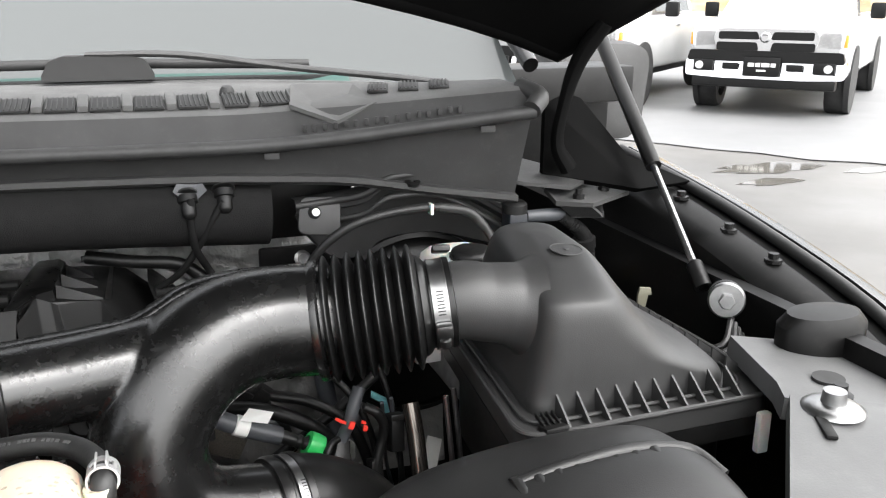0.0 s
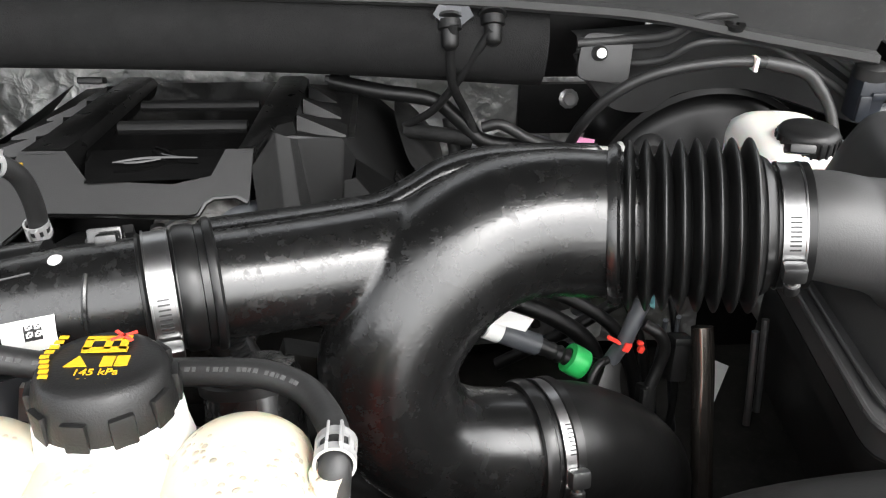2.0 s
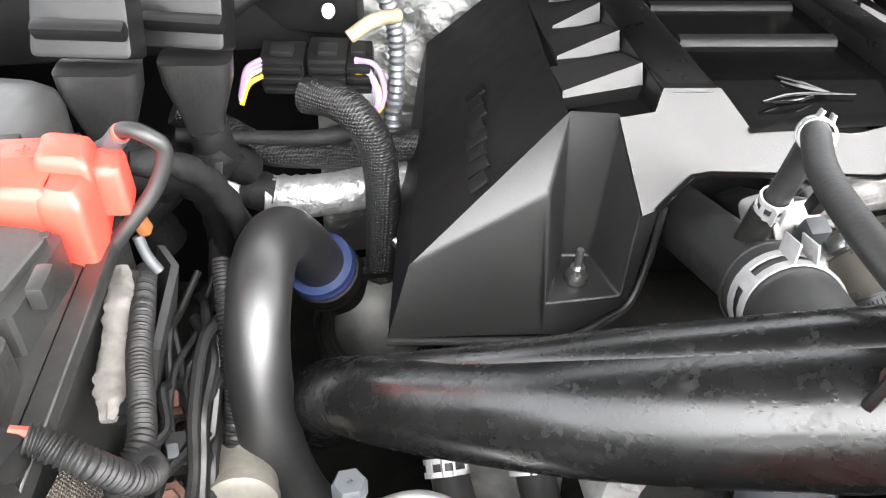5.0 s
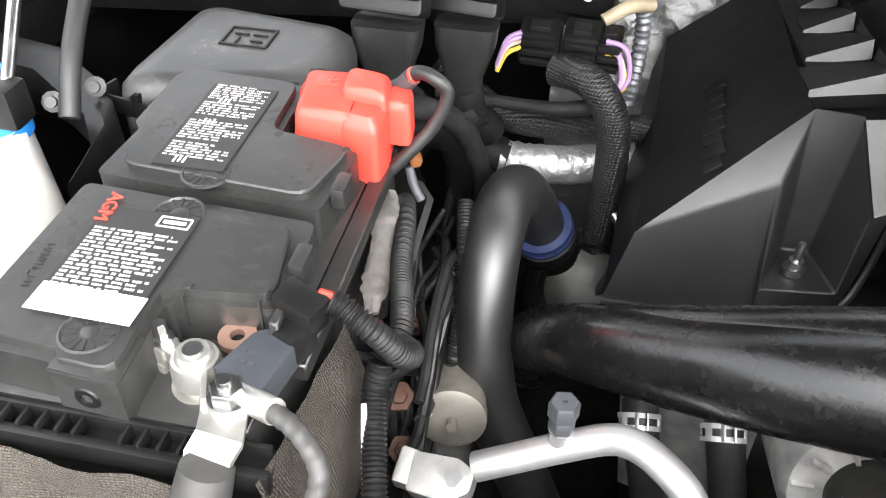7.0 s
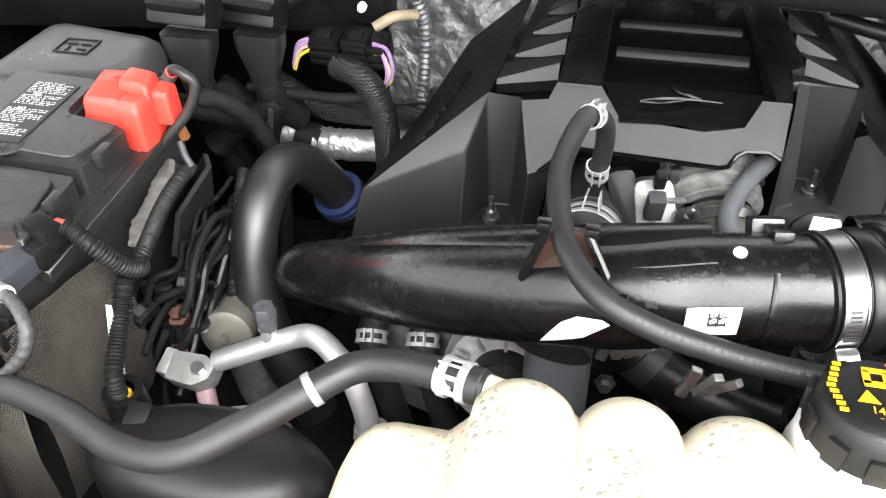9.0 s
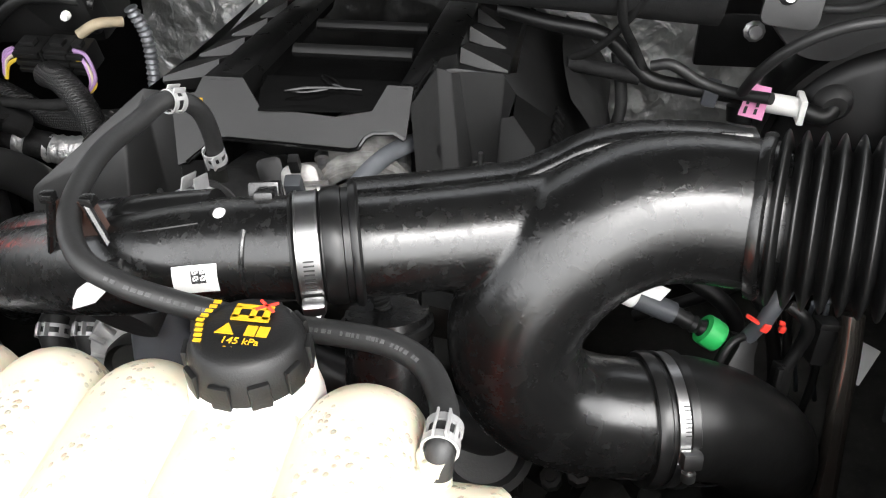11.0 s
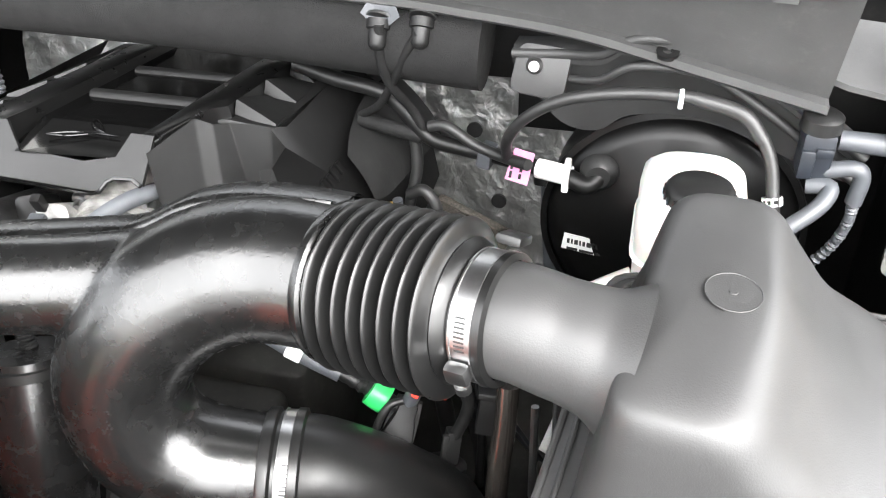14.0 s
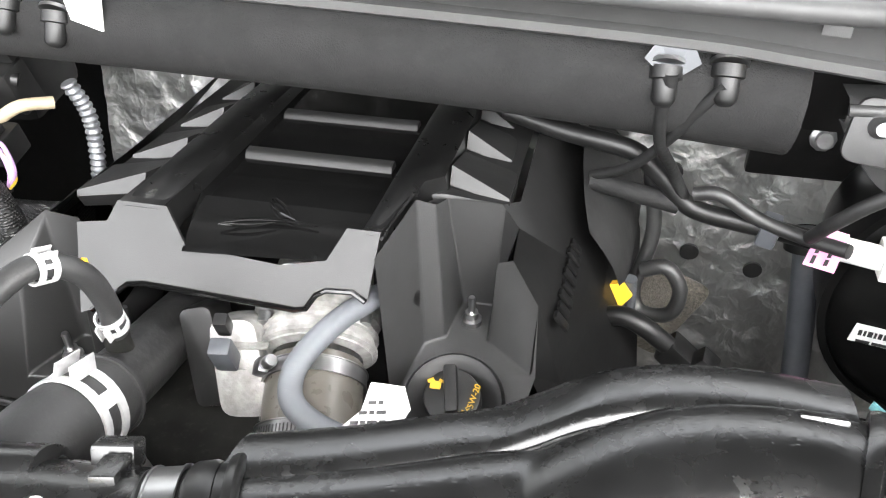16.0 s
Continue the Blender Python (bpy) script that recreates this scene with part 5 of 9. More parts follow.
part("coolant", loft(fluid), material("coolant_through_plastic", (0.72, 0.10, 0.05), 0.38, vary=0.12, scale=14, sub=0.15), tank, "orange-red coolant showing through the tank", smooth=60)
CC = V((-0.146, 0.500, 1.213))
CT = V((-0.146, 0.504, 1.263))
part("neck", revolve([(0.0378, -0.03), (0.0361, 0.0), (0.0339, 0.010), (0.0330, 0.020), (0.0299, 0.026)], CC, CT, 36), M_TANKCLEAN, tank)
part("nipple", tube([(-0.318, 0.500, 1.2205), (-0.340, 0.505, 1.2215), (-0.36, 0.508, 1.2205)], 0.0088, 16, 4), M_TANK, tank)
part("spigot", tube([(-0.044, 0.466, 1.17), (-0.046, 0.470, 1.222)], 0.0085, 16, 2), M_TANK, tank)
cap = part("cap", revolve([(0.0, 0.048), (0.0194, 0.048), (0.0255, 0.0465), (0.0277, 0.044), (0.0295, 0.040), (0.0308, 0.034), (0.0317, 0.024), (0.0308, 0.022), (0.0, 0.022)], CC, CT, 48), M_CAP, tank, "black screw cap with yellow warning print")
cn = (CT - CC).normalized()
cm = plane_pose(CC + cn * 0.0486, (1, 0, 0), (0, 1, 0))
for k in range(10):
    a = 2 * math.pi * k / 10 + 0.2
    dv = V((math.cos(a), math.sin(a), 0))
    q = CC + cn * 0.031 + dv * 0.031
    part("grip", box(tuple(q), (0.0035, 0.011, 0.016), 0.0015, (0, 0, math.degrees(a))), M_CAP, cap)


def on_cap(bm):
    bmesh.ops.transform(bm, matrix=cm, verts=bm.verts)
    return bm


part("radiator_sign", on_cap(merge(*[box((x, y, 0), (w, h, 0.0006), 0) for x, y, w, h in ((0.001, 0.0145, 0.020, 0.003), (0.001, 0.006, 0.020, 0.0035), (-0.0075, 0.010, 0.0035, 0.008), (0.0015, 0.010, 0.0032, 0.008), (0.0085, 0.010, 0.0035, 0.008))])), M_YELLOW, cap, "yellow radiator sign")
part("red_cross", on_cap(merge(box((0.007, 0.0155, 0.0006), (0.012, 0.0016, 0.0006), 0, (0, 0, 30)), box((0.007, 0.0155, 0.0006), (0.012, 0.0016, 0.0006), 0, (0, 0, -40)))), M_RED, cap, "red cross")
part("warning_sign", on_cap(prism([(-0.0135, -0.006), (-0.0035, -0.006), (-0.0085, 0.0015)], 0.0005)), M_YELLOW, cap, "yellow warning triangle")
part("book_sign", on_cap(merge(box((0.0045, -0.0025, 0), (0.0055, 0.007, 0.0006), 0), box((0.0108, -0.0025, 0), (0.0055, 0.007, 0.0006), 0))), M_YELLOW, cap, "yellow manual sign")
for j, txt in enumerate(("145 kPa", "21 psi")):
    part("print", on_cap(lettering(txt, 0.0062, pose(0.0015, -0.0105 - 0.0065 * j, 0.0002))), M_YELLOW, cap, "yellow pressure print")
part("print", on_cap(merge(*[box((-0.024 + 0.001 * abs(k - 4), -0.012 + 0.0035 * k, 0), (0.004, 0.0022, 0.0005), 0) for k in range(9)])), M_YELLOW, cap, "unreadable yellow print")
part("fluid_line", box((0.0012, 0.43, 1.085), (0.0012, 0.09, 0.07), 0.0004), material("orange_coolant_tint", (0.5, 0.16, 0.09), 0.35, vary=0.1), tank, "orange coolant showing through the end wall")

# ---- hoses round the engine ----
def spring_clamp(c, axis, r, label="zinc spring hose clamp", width=0.01, group="spring clamps"):
    a = V(axis).normalized()
    c = V(c)
    h = thing("spring_clamp", tuple(c - V((0, 0, r))), label, "hose clamp", group=group)
    for o in (-0.5, 0.5):
        part("band", revolve([(r, 0), (r + 0.0014, 0), (r + 0.0014, width * 0.36), (r, width * 0.36)], c + a * (o * width * 0.9 - width * 0.18), c + a * 9, 28, True), M_ZINC, h)
    up = V((0, -0.5, 1))
    up = (up - a * up.dot(a)).normalized()
    t = a.cross(up)
    for ang in (0.9, 2.2, 3.6, 5.2):
        d = up * math.cos(ang) + t * math.sin(ang)
        b = box((0, 0, 0), (width * 1.1, r * 0.35, 0.0014), 0.0004)
        m = Matrix((a, d.cross(a), d)).transposed().to_4x4()
        m.translation = c + d * (r + 0.0007)
        bmesh.ops.transform(b, matrix=m, verts=b.verts)
        part("bridge", b, M_ZINC, h)
    e = 0.0008 + 0.18 * r
    for s in (-1, 1):
        q = c + up * (r + e) + t * ((0.0022 + 0.12 * r) * s)
        b = box((0, 0, 0), (width * 1.25, 0.0014, e * 2.0), 0.0006, (8 * s, 0, 0))
        m = Matrix((a, t, up)).transposed().to_4x4()
        m.translation = q
        bmesh.ops.transform(b, matrix=m, verts=b.verts)
        part("ear", b, M_ZINC, h)
    return h


oh = thing("overflow_hose", (-0.2, 0.56, 1.2), "thin grey-black rubber overflow hose looping over the duct", "hose")
HL = [(-0.292, 0.790, 1.160), (-0.288, 0.785, 1.195), (-0.290, 0.774, 1.226), (-0.302, 0.754, 1.243), (-0.311, 0.72, 1.242), (-0.314, 0.668, 1.245), (-0.304, 0.610, 1.242), (-0.281, 0.5745, 1.235), (-0.25, 0.563, 1.226), (-0.215, 0.560, 1.218), (-0.18, 0.558, 1.213), (-0.14, 0.554, 1.213), (-0.107, 0.550, 1.215), (-0.082, 0.543, 1.218), (-0.0605, 0.530, 1.2175), (-0.047, 0.505, 1.2185), (-0.043, 0.482, 1.224), (-0.043, 0.472, 1.222), (-0.044, 0.468, 1.210)]
part("hose", tube(HL, 0.0076, 18, 8), M_RUBBER, oh)
pr = random.Random(5)
hose_line = spline(HL, 8)
for k in range(62, 112):
    p, q = hose_line[k], hose_line[k + 1]
    if k % 5 == 4:
        continue
    d = (q - p).normalized()
    n = V((0, -0.55, 0.83))
    n = (n - d * n.dot(d)).normalized()
    part("print", bar_strip(p + n * 0.0076, d, d.cross(n), [(q - p).length * pr.uniform(0.4, 0.8)], 0.001, 0.0024, n, 0.0004), M_PRINT, oh, "faint pale print" if k == 56 else "")
spring_clamp((-0.291, 0.788, 1.172), (0, -0.2, 1), 0.0083)
spring_clamp((-0.299, 0.758, 1.240), (0.3, 0.8, -0.35), 0.0083)
spring_clamp((-0.043, 0.479, 1.2235), (0, 0.95, -0.1), 0.0083, width=0.013)
solo("hose_mark", box((-0.288, 0.779, 1.228), (0.004, 0.004, 0.007), 0.0008), M_YELLOW, "small yellow paint mark on the hose", "paint mark")

lh = thing("coolant_hose", (-0.5, 0.48, 1.1), "grey rubber coolant hose from the tank", "hose")
part("cuff", revolve([(0.0094, 0), (0.0104, 0.001), (0.0104, 0.012), (0.0094, 0.013)], (-0.334, 0.5035, 1.2222), (-0.36, 0.5095, 1.2205), 18, True), M_RUBBER, lh)
part("hose", tube([(-0.332, 0.503, 1.2223), (-0.352, 0.508, 1.2215), (-0.38, 0.515, 1.216), (-0.408, 0.515, 1.209), (-0.432, 0.497, 1.203), (-0.468, 0.474, 1.188), (-0.502, 0.458, 1.176), (-0.54, 0.462, 1.168), (-0.60, 0.487, 1.158), (-0.66, 0.50, 1.145), (-0.70, 0.47, 1.12), (-0.71, 0.42, 1.08)], 0.0094, 18, 8), M_RUBBER, lh)
spring_clamp((-0.349, 0.507, 1.2216), (-1, 0.24, -0.06), 0.0102, width=0.013)
solo("white_tape", revolve([(0.0095, 0), (0.0102, 0), (0.0102, 0.005), (0.0095, 0.005)], (-0.428, 0.500, 1.2045), (-0.445, 0.487, 1.198), 18, True), material("grey_tape", (0.2, 0.21, 0.22), 0.6, vary=0.15), "pale grey tape band round the coolant hose", "tape")

rh = thing("radiator_hose", (-0.33, 0.80, 1.02), "thick black radiator hose with bright spring clamp", "radiator hose")
part("hose", tube([(-0.306, 0.62, 1.135), (-0.300, 0.66, 1.152), (-0.297, 0.702, 1.150), (-0.293, 0.735, 1.140), (-0.293, 0.758, 1.132)], 0.0285, 28, 6), M_RUBBER, rh)
part("pipe", tube([(-0.293, 0.745, 1.137), (-0.294, 0.77, 1.127), (-0.297, 0.81, 1.113), (-0.302, 0.86, 1.096), (-0.305, 0.91, 1.078), (-0.305, 0.96, 1.06)], 0.0235, 28, 6), M_SLEEVE, rh, "wrinkled black elbow pipe")
part("end_ring", revolve([(0.0235, 0), (0.0300, 0.001), (0.0300, 0.004), (0.0235, 0.005)], (-0.293, 0.757, 1.132), (-0.294, 0.79, 1.120), 28, True), M_RUBBER, rh)
part("branch", tube([(-0.297, 0.800, 1.118), (-0.296, 0.793, 1.14), (-0.293, 0.79, 1.166)], 0.009, 14, 4), M_CORE, rh)
spring_clamp((-0.2935, 0.734, 1.1405), (0.06, 0.93, -0.33), 0.0290, width=0.018, label="wide zinc spring hose clamp on the radiator hose")
part("print", bar_strip((-0.305, 0.700, 1.1765), (-0.1, -0.9, 0.1), (1, 0, 0), [0.005, 0.003, 0.006, 0.004], 0.0015, 0.004, (-0.15, -0.2, 1), 0.0012), M_PRINT, rh, "worn pale print")

# ---- battery and its surroundings ----
bat = thing("battery", (-0.757, 0.677, 0.98), "black lead battery with two lids and worn labels", "battery")
bx0, bx1, by0, by1 = -0.838, -0.688, 0.553, 0.834
part("case", box(((bx0 + bx1) / 2, (by0 + by1) / 2, 1.075), (bx1 - bx0, by1 - by0, 0.165), 0.006), M_BATT, bat)


def stepped_lid(name, outer, inner, z0, z1, z2):
    """Lid with a low outer flange and a raised plateau inside it."""
    a, b = rounded(outer, 0.006, 3), rounded(inner, 0.010, 3)
    c = [(x * 0.985 + cx_ * 0.015, y * 0.985 + cy_ * 0.015) for (x, y), (cx_, cy_) in zip(b, [(sum(p[0] for p in b) / len(b), sum(p[1] for p in b) / len(b))] * len(b))]
    rings = [[(x, y, z0) for x, y in a], [(x, y, z1) for x, y in a], [(x, y, z1 + 0.0005) for x, y in b], [(x, y, z2 - 0.0012) for x, y in b], [(x, y, z2) for x, y in c]]
    return part(name, loft(rings), M_BATT, bat, smooth=30)


stepped_lid("rear_lid", [(-0.841, 0.700), (-0.697, 0.692), (-0.690, 0.755), (-0.746, 0.764), (-0.748, 0.826), (-0.845, 0.832), (-0.845, 0.758), (-0.838, 0.752)],
            [(-0.826, 0.706), (-0.706, 0.698), (-0.694, 0.751), (-0.750, 0.760), (-0.752, 0.820), (-0.838, 0.824), (-0.838, 0.763), (-0.830, 0.748)], 1.152, 1.184, 1.1905)
stepped_lid("front_lid", [(-0.841, 0.560), (-0.784, 0.5565), (-0.784, 0.5515), (-0.746, 0.549), (-0.749, 0.606), (-0.690, 0.612), (-0.695, 0.682), (-0.841, 0.690)],
            [(-0.834, 0.5645), (-0.781, 0.5605), (-0.780, 0.5555), (-0.7495, 0.5535), (-0.7525, 0.6095), (-0.695, 0.6155), (-0.705, 0.672), (-0.828, 0.680)], 1.152, 1.184, 1.190)
part("corner_block", bevelled(prism([(-0.783, 0.5518), (-0.7465, 0.5492), (-0.7485, 0.58), (-0.782, 0.58)], 0.040, pose(0, 0, 1.146)), 0.0012, 2), M_BATT, bat)
part("lid_plug", revolve([(0, -0.001), (0.0028, -0.001), (0.0034, 0.0014), (0.0062, 0.0014), (0.0072, 0.0)], (-0.7655, 0.5506, 1.170), (-0.770, 0.45, 1.172), 24), M_DARK, bat, "round plug in the lid corner")
part("pocket_floor", bevelled(prism([(-0.747, 0.556), (-0.690, 0.556), (-0.690, 0.611), (-0.748, 0.606)], 0.010, pose(0, 0, 1.147)), 0.001, 1), M_BATT, bat)
part("pocket_wall", bevelled(prism([(-0.693, 0.600), (-0.688, 0.600), (-0.688, 0.613), (-0.693, 0.613)], 0.036, pose(0, 0, 1.150)), 0.001, 1), M_BATT, bat)
for x, y in ((-0.740, 0.6075), (-0.701, 0.6118)):
    part("slit", box((x, y - 0.0008, 1.179), (0.0012, 0.003, 0.022), 0), M_INK, bat)
part("date_stamp", lettering("14/10/16_144", 0.0062, pose(-0.8225, 0.612, 1.1901, 0, 0, -82)), M_INK, bat, "stamped date code")
part("side_rail", bevelled(prism([(-0.688, 0.60), (-0.676, 0.60), (-0.676, 0.80), (-0.688, 0.81)], 0.012, pose(0, 0, 1.146)), 0.001, 1), M_BATT, bat)
for (x, y) in ((-0.743, 0.755), (-0.6965, 0.7475), (-0.740, 0.6135), (-0.701, 0.6172)):
    part("hole", revolve([(0, 0.0004), (0.0028, 0.0004), (0.003, 0)], (x, y, 1.1903), (x, y, 2), 12), M_INK, bat)
for x, y, w, h in ((-0.690, 0.716, 0.009, 0.020), (-0.692, 0.648, 0.009, 0.020)):
    part("lid_latch", box((x, y, 1.183), (w, h, 0.014), 0.002), M_BATT, bat)
for (x, y) in ((-0.771, 0.707), (-0.770, 0.667), (-0.772, 0.574)):
    vent = part("vent_plug", revolve([(0, 0.0018), (0.004, 0.0018), (0.005, 0.001), (0.013, 0.001), (0.014, 0.0022), (0.0152, 0.0015), (0.0155, 0)], (x, y, 1.1888), (x, y, 2), 28), M_BATT, bat)
    for k in range(14):
        a = 2 * math.pi * k / 14
        part("fin", box((x + 0.0095 * math.cos(a), y + 0.0095 * math.sin(a), 1.1902), (0.007, 0.0012, 0.0008), 0, (0, 0, math.degrees(a))), M_INK, vent)


M_TEXT = material("worn_white_print", (0.5, 0.5, 0.48), 0.6, vary=0.3, scale=300)


def battery_label(x0, y0, x1, y1, rows, skip=()):
    """Black label with unreadable small print: short bars of letter size."""
    base = part("label", box(((x0 + x1) / 2, (y0 + y1) / 2, 1.1912), (x1 - x0, y1 - y0, 0.0006), 0), M_INK, bat, "black printed battery label")
    rnd = random.Random(int(1000 * (x0 + y0)))
    bm = bmesh.new()
    pitch = (y1 - y0) / rows
    for j in range(rows):
        if j in skip:
            continue
        y = y1 - (j + 0.5) * pitch
        x, end = x0 + 0.003, x1 - 0.003 - rnd.choice((0, 0, 0.004, 0.012))
        while x < end:
            for _ in range(rnd.randint(2, 7)):
                w, h = rnd.uniform(0.0007, 0.0013), pitch * rnd.uniform(0.24, 0.34)
                if x + w > end:
                    break
                bm.faces.new([bm.verts.new((x + a * w, y + b * h, 1.1918)) for a, b in ((0, -1), (1, -1), (1, 1), (0, 1))])
                x += w + 0.00045
            x += 0.0016
    part("print", bm, M_TEXT, base)
    return base


rl = battery_label(-0.807, 0.708, -0.761, 0.804, 34, (7, 14, 15, 24, 31, 32, 33))
for y in (0.783, 0.757, 0.714):
    part("warning_sign", merge(*[box((-0.794 + 0.003 * k, y, 1.1920), (0.0012, 0.0065 - 0.001 * (k % 2), 0.0005), 0) for k in range(3)]), M_TEXT, rl)
fl = battery_label(-0.811, 0.592, -0.755, 0.664, 24, (0, 1, 2, 3, 4, 5))
part("frame", merge(box((-0.767, 0.6605, 1.1919), (0.018, 0.001, 0.0005), 0), box((-0.767, 0.6525, 1.1919), (0.018, 0.001, 0.0005), 0), box((-0.776, 0.6565, 1.1919), (0.001, 0.008, 0.0005), 0), box((-0.758, 0.6565, 1.1919), (0.001, 0.008, 0.0005), 0), box((-0.767, 0.6565, 1.1919), (0.013, 0.0026, 0.0005), 0)), M_TEXT, fl)
part("sticker", box((-0.782, 0.5888, 1.1924), (0.057, 0.019, 0.0006), 0, (0, 0, -1)), M_WHITE, bat, "blank white sticker")
part("letters", lettering("AGM", 0.0115, pose(-0.8095, 0.6625, 1.1919, 0, 0, -86)), M_RED, bat, "red letters")

# red terminal cover
rc = thing("red_terminal_cover", (-0.722, 0.792, 1.16), "bright red plastic terminal cover with snapped-on hood", "terminal cover")


def red_block(plan, steps, r=0.005):
    """A rounded hood: (height, inset) rings about a plan."""
    cx_, cy_ = sum(p[0] for p in plan) / len(plan), sum(p[1] for p in plan) / len(plan)
    rings = []
    for z, i in steps:
        rings.append([(x, y, z) for x, y in rounded([(x + (cx_ - x) / math.hypot(cx_ - x, cy_ - y) * i, y + (cy_ - y) / math.hypot(cx_ - x, cy_ - y) * i) for x, y in plan], r, 4)])
    return loft(rings)


part("hood", red_block([(-0.738, 0.768), (-0.695, 0.764), (-0.700, 0.826), (-0.746, 0.822)], ((1.176, -0.001), (1.196, 0.001), (1.200, 0.003), (1.2030, 0.007))), M_RED, rc)
part("hood_side", red_block([(-0.742, 0.790), (-0.738, 0.768), (-0.733, 0.768), (-0.733, 0.815), (-0.745, 0.822)], ((1.158, 0), (1.184, 0)), 0.001), M_RED, rc)
part("raised_top", red_block([(-0.712, 0.786), (-0.678, 0.780), (-0.682, 0.812), (-0.714, 0.816)], ((1.160, 0), (1.205, 0.001), (1.2095, 0.003), (1.212, 0.007))), M_RED, rc)
part("flap", red_block([(-0.707, 0.764), (-0.680, 0.760), (-0.678, 0.790), (-0.706, 0.794)], ((1.152, 0), (1.192, 0.0005), (1.198, 0.002), (1.203, 0.008))), M_RED, rc)
part("cable_guard", red_block([(-0.686, 0.786), (-0.664, 0.786), (-0.668, 0.814), (-0.686, 0.812)], ((1.172, 0), (1.197, 0.001), (1.202, 0.003), (1.204, 0.007))), M_RED, rc)
part("rear_ledge", red_block([(-0.752, 0.812), (-0.72, 0.815), (-0.72, 0.834), (-0.748, 0.832)], ((1.165, 0), (1.186, 0.001), (1.192, 0.004))), M_RED, rc)
part("sign_patch", merge(box((-0.722, 0.806, 1.2032), (0.022, 0.014, 0.0012), 0.0004, (0, 0, 8)), box((-0.722, 0.806, 1.2042), (0.008, 0.0018, 0.001), 0.0003, (0, 0, 8)), box((-0.722, 0.806, 1.2042), (0.0018, 0.008, 0.001), 0.0003, (0, 0, 8))), M_RED, rc, "raised plus sign")
part("post_foot", box((-0.718, 0.775, 1.160), (0.040, 0.03, 0.012), 0.002, (0, 0, -3)), M_BATT, rc, "dark base under the hood")
bc = thing("battery_cable", (-0.645, 0.8, 1.08), "thick black battery cable curving from the red cover", "cable")
part("cable", tube([(-0.676, 0.812, 1.200), (-0.665, 0.806, 1.216), (-0.652, 0.800, 1.217), (-0.643, 0.800, 1.206), (-0.652, 0.795, 1.183), (-0.672, 0.785, 1.160), (-0.690, 0.778, 1.14)], 0.0047, 14, 8), M_RUBBER, bc)
part("red_mark", revolve([(0.0048, 0), (0.0055, 0.0005), (0.0055, 0.003), (0.0048, 0.0035)], (-0.668, 0.808, 1.213), (-0.660, 0.803, 1.218), 16, True), M_RED, bc, "red band")
part("crimp", tube([(-0.684, 0.815, 1.196), (-0.676, 0.812, 1.202), (-0.668, 0.808, 1.212)], 0.0062, 12, 3), M_GREY, bc, "grey crimped end")
jc = thing("junction_plug", (-0.664, 0.785, 1.14), "small dull amber wire plug beside the battery", "plug")
part("body", box((-0.665, 0.797, 1.158), (0.007, 0.009, 0.016), 0.002, (0, -18, 0)), material("amber_plug", (0.16, 0.06, 0.02), 0.4, vary=0.2), jc)
part("sleeve", tube([(-0.668, 0.794, 1.150), (-0.664, 0.79, 1.138), (-0.658, 0.787, 1.128)], 0.0034, 10, 5), M_GREY, jc)

# negative post, clamp and sensor
np_ = thing("negative_terminal", (-0.722, 0.577, 1.14), "zinc negative battery clamp with sensor box", "battery terminal")
part("post", revolve([(0, 0.0235), (0.0080, 0.0235), (0.0092, 0.022), (0.0096, 0.020), (0.0096, 0.0), (0.0145, 0.0005), (0.0145, -0.001)], (-0.724, 0.580, 1.1575), (-0.724, 0.580, 2), 28), M_LEAD, np_, "lead post")
part("post_bolt", revolve([(0, 0.0250), (0.0050, 0.0250), (0.0054, 0.0232), (0.0075, 0.0232)], (-0.724, 0.580, 1.1575), (-0.724, 0.580, 2), 20), M_STEEL, np_)
part("post_clamp", revolve([(0.0098, 0.004), (0.0122, 0.004), (0.0130, 0.006), (0.0128, 0.014), (0.0116, 0.019), (0.0098, 0.0195)], (-0.724, 0.580, 1.1575), (-0.724, 0.580, 2), 28, True), M_LEAD, np_)
part("clamp_ear", merge(box((-0.738, 0.5855, 1.1695), (0.016, 0.009, 0.010), 0.0015, (0, 0, -28)), box((-0.7465, 0.589, 1.1670), (0.013, 0.012, 0.012), 0.0015, (0, 0, -22)), box((-0.7465, 0.587, 1.159), (0.010, 0.010, 0.008), 0.001, (0, 0, -22))), M_LEAD, np_)
part("bolt", revolve([(0, 0.021), (0.0032, 0.021), (0.0036, 0.0195), (0.0036, 0.012), (0.0058, 0.012), (0.0058, 0.006), (0.0074, 0.0055), (0.0074, 0.0)], (-0.745, 0.589, 1.1655), (-0.744, 0.588, 2), 6), M_STEEL, np_)
part("clamp_wing", box((-0.7145, 0.566, 1.169), (0.003, 0.022, 0.016), 0.0008, (0, 10, 22)), M_LEAD, np_)
part("copper_lug", revolve([(0.004, 0), (0.010, 0), (0.010, 0.004), (0.004, 0.004)], (-0.7125, 0.6035, 1.166), (-0.713, 0.60, 2), 24, True), M_COPPER, np_)
sensor_box = part("sensor", bevelled(prism(rounded([(-0.712, 0.574), (-0.684, 0.566), (-0.678, 0.598), (-0.685, 0.610), (-0.701, 0.601)], 0.003), 0.017, pose(0, 0, 1.161)), 0.002), material("slate_plastic", (0.03, 0.033, 0.04), 0.5, vary=0.15, dust=0.06), np_, "slate-grey sensor with stamped code")
part("sensor_neck", box((-0.683, 0.606, 1.172), (0.018, 0.018, 0.02), 0.003, (0, 0, -25)), M_DARK, sensor_box)
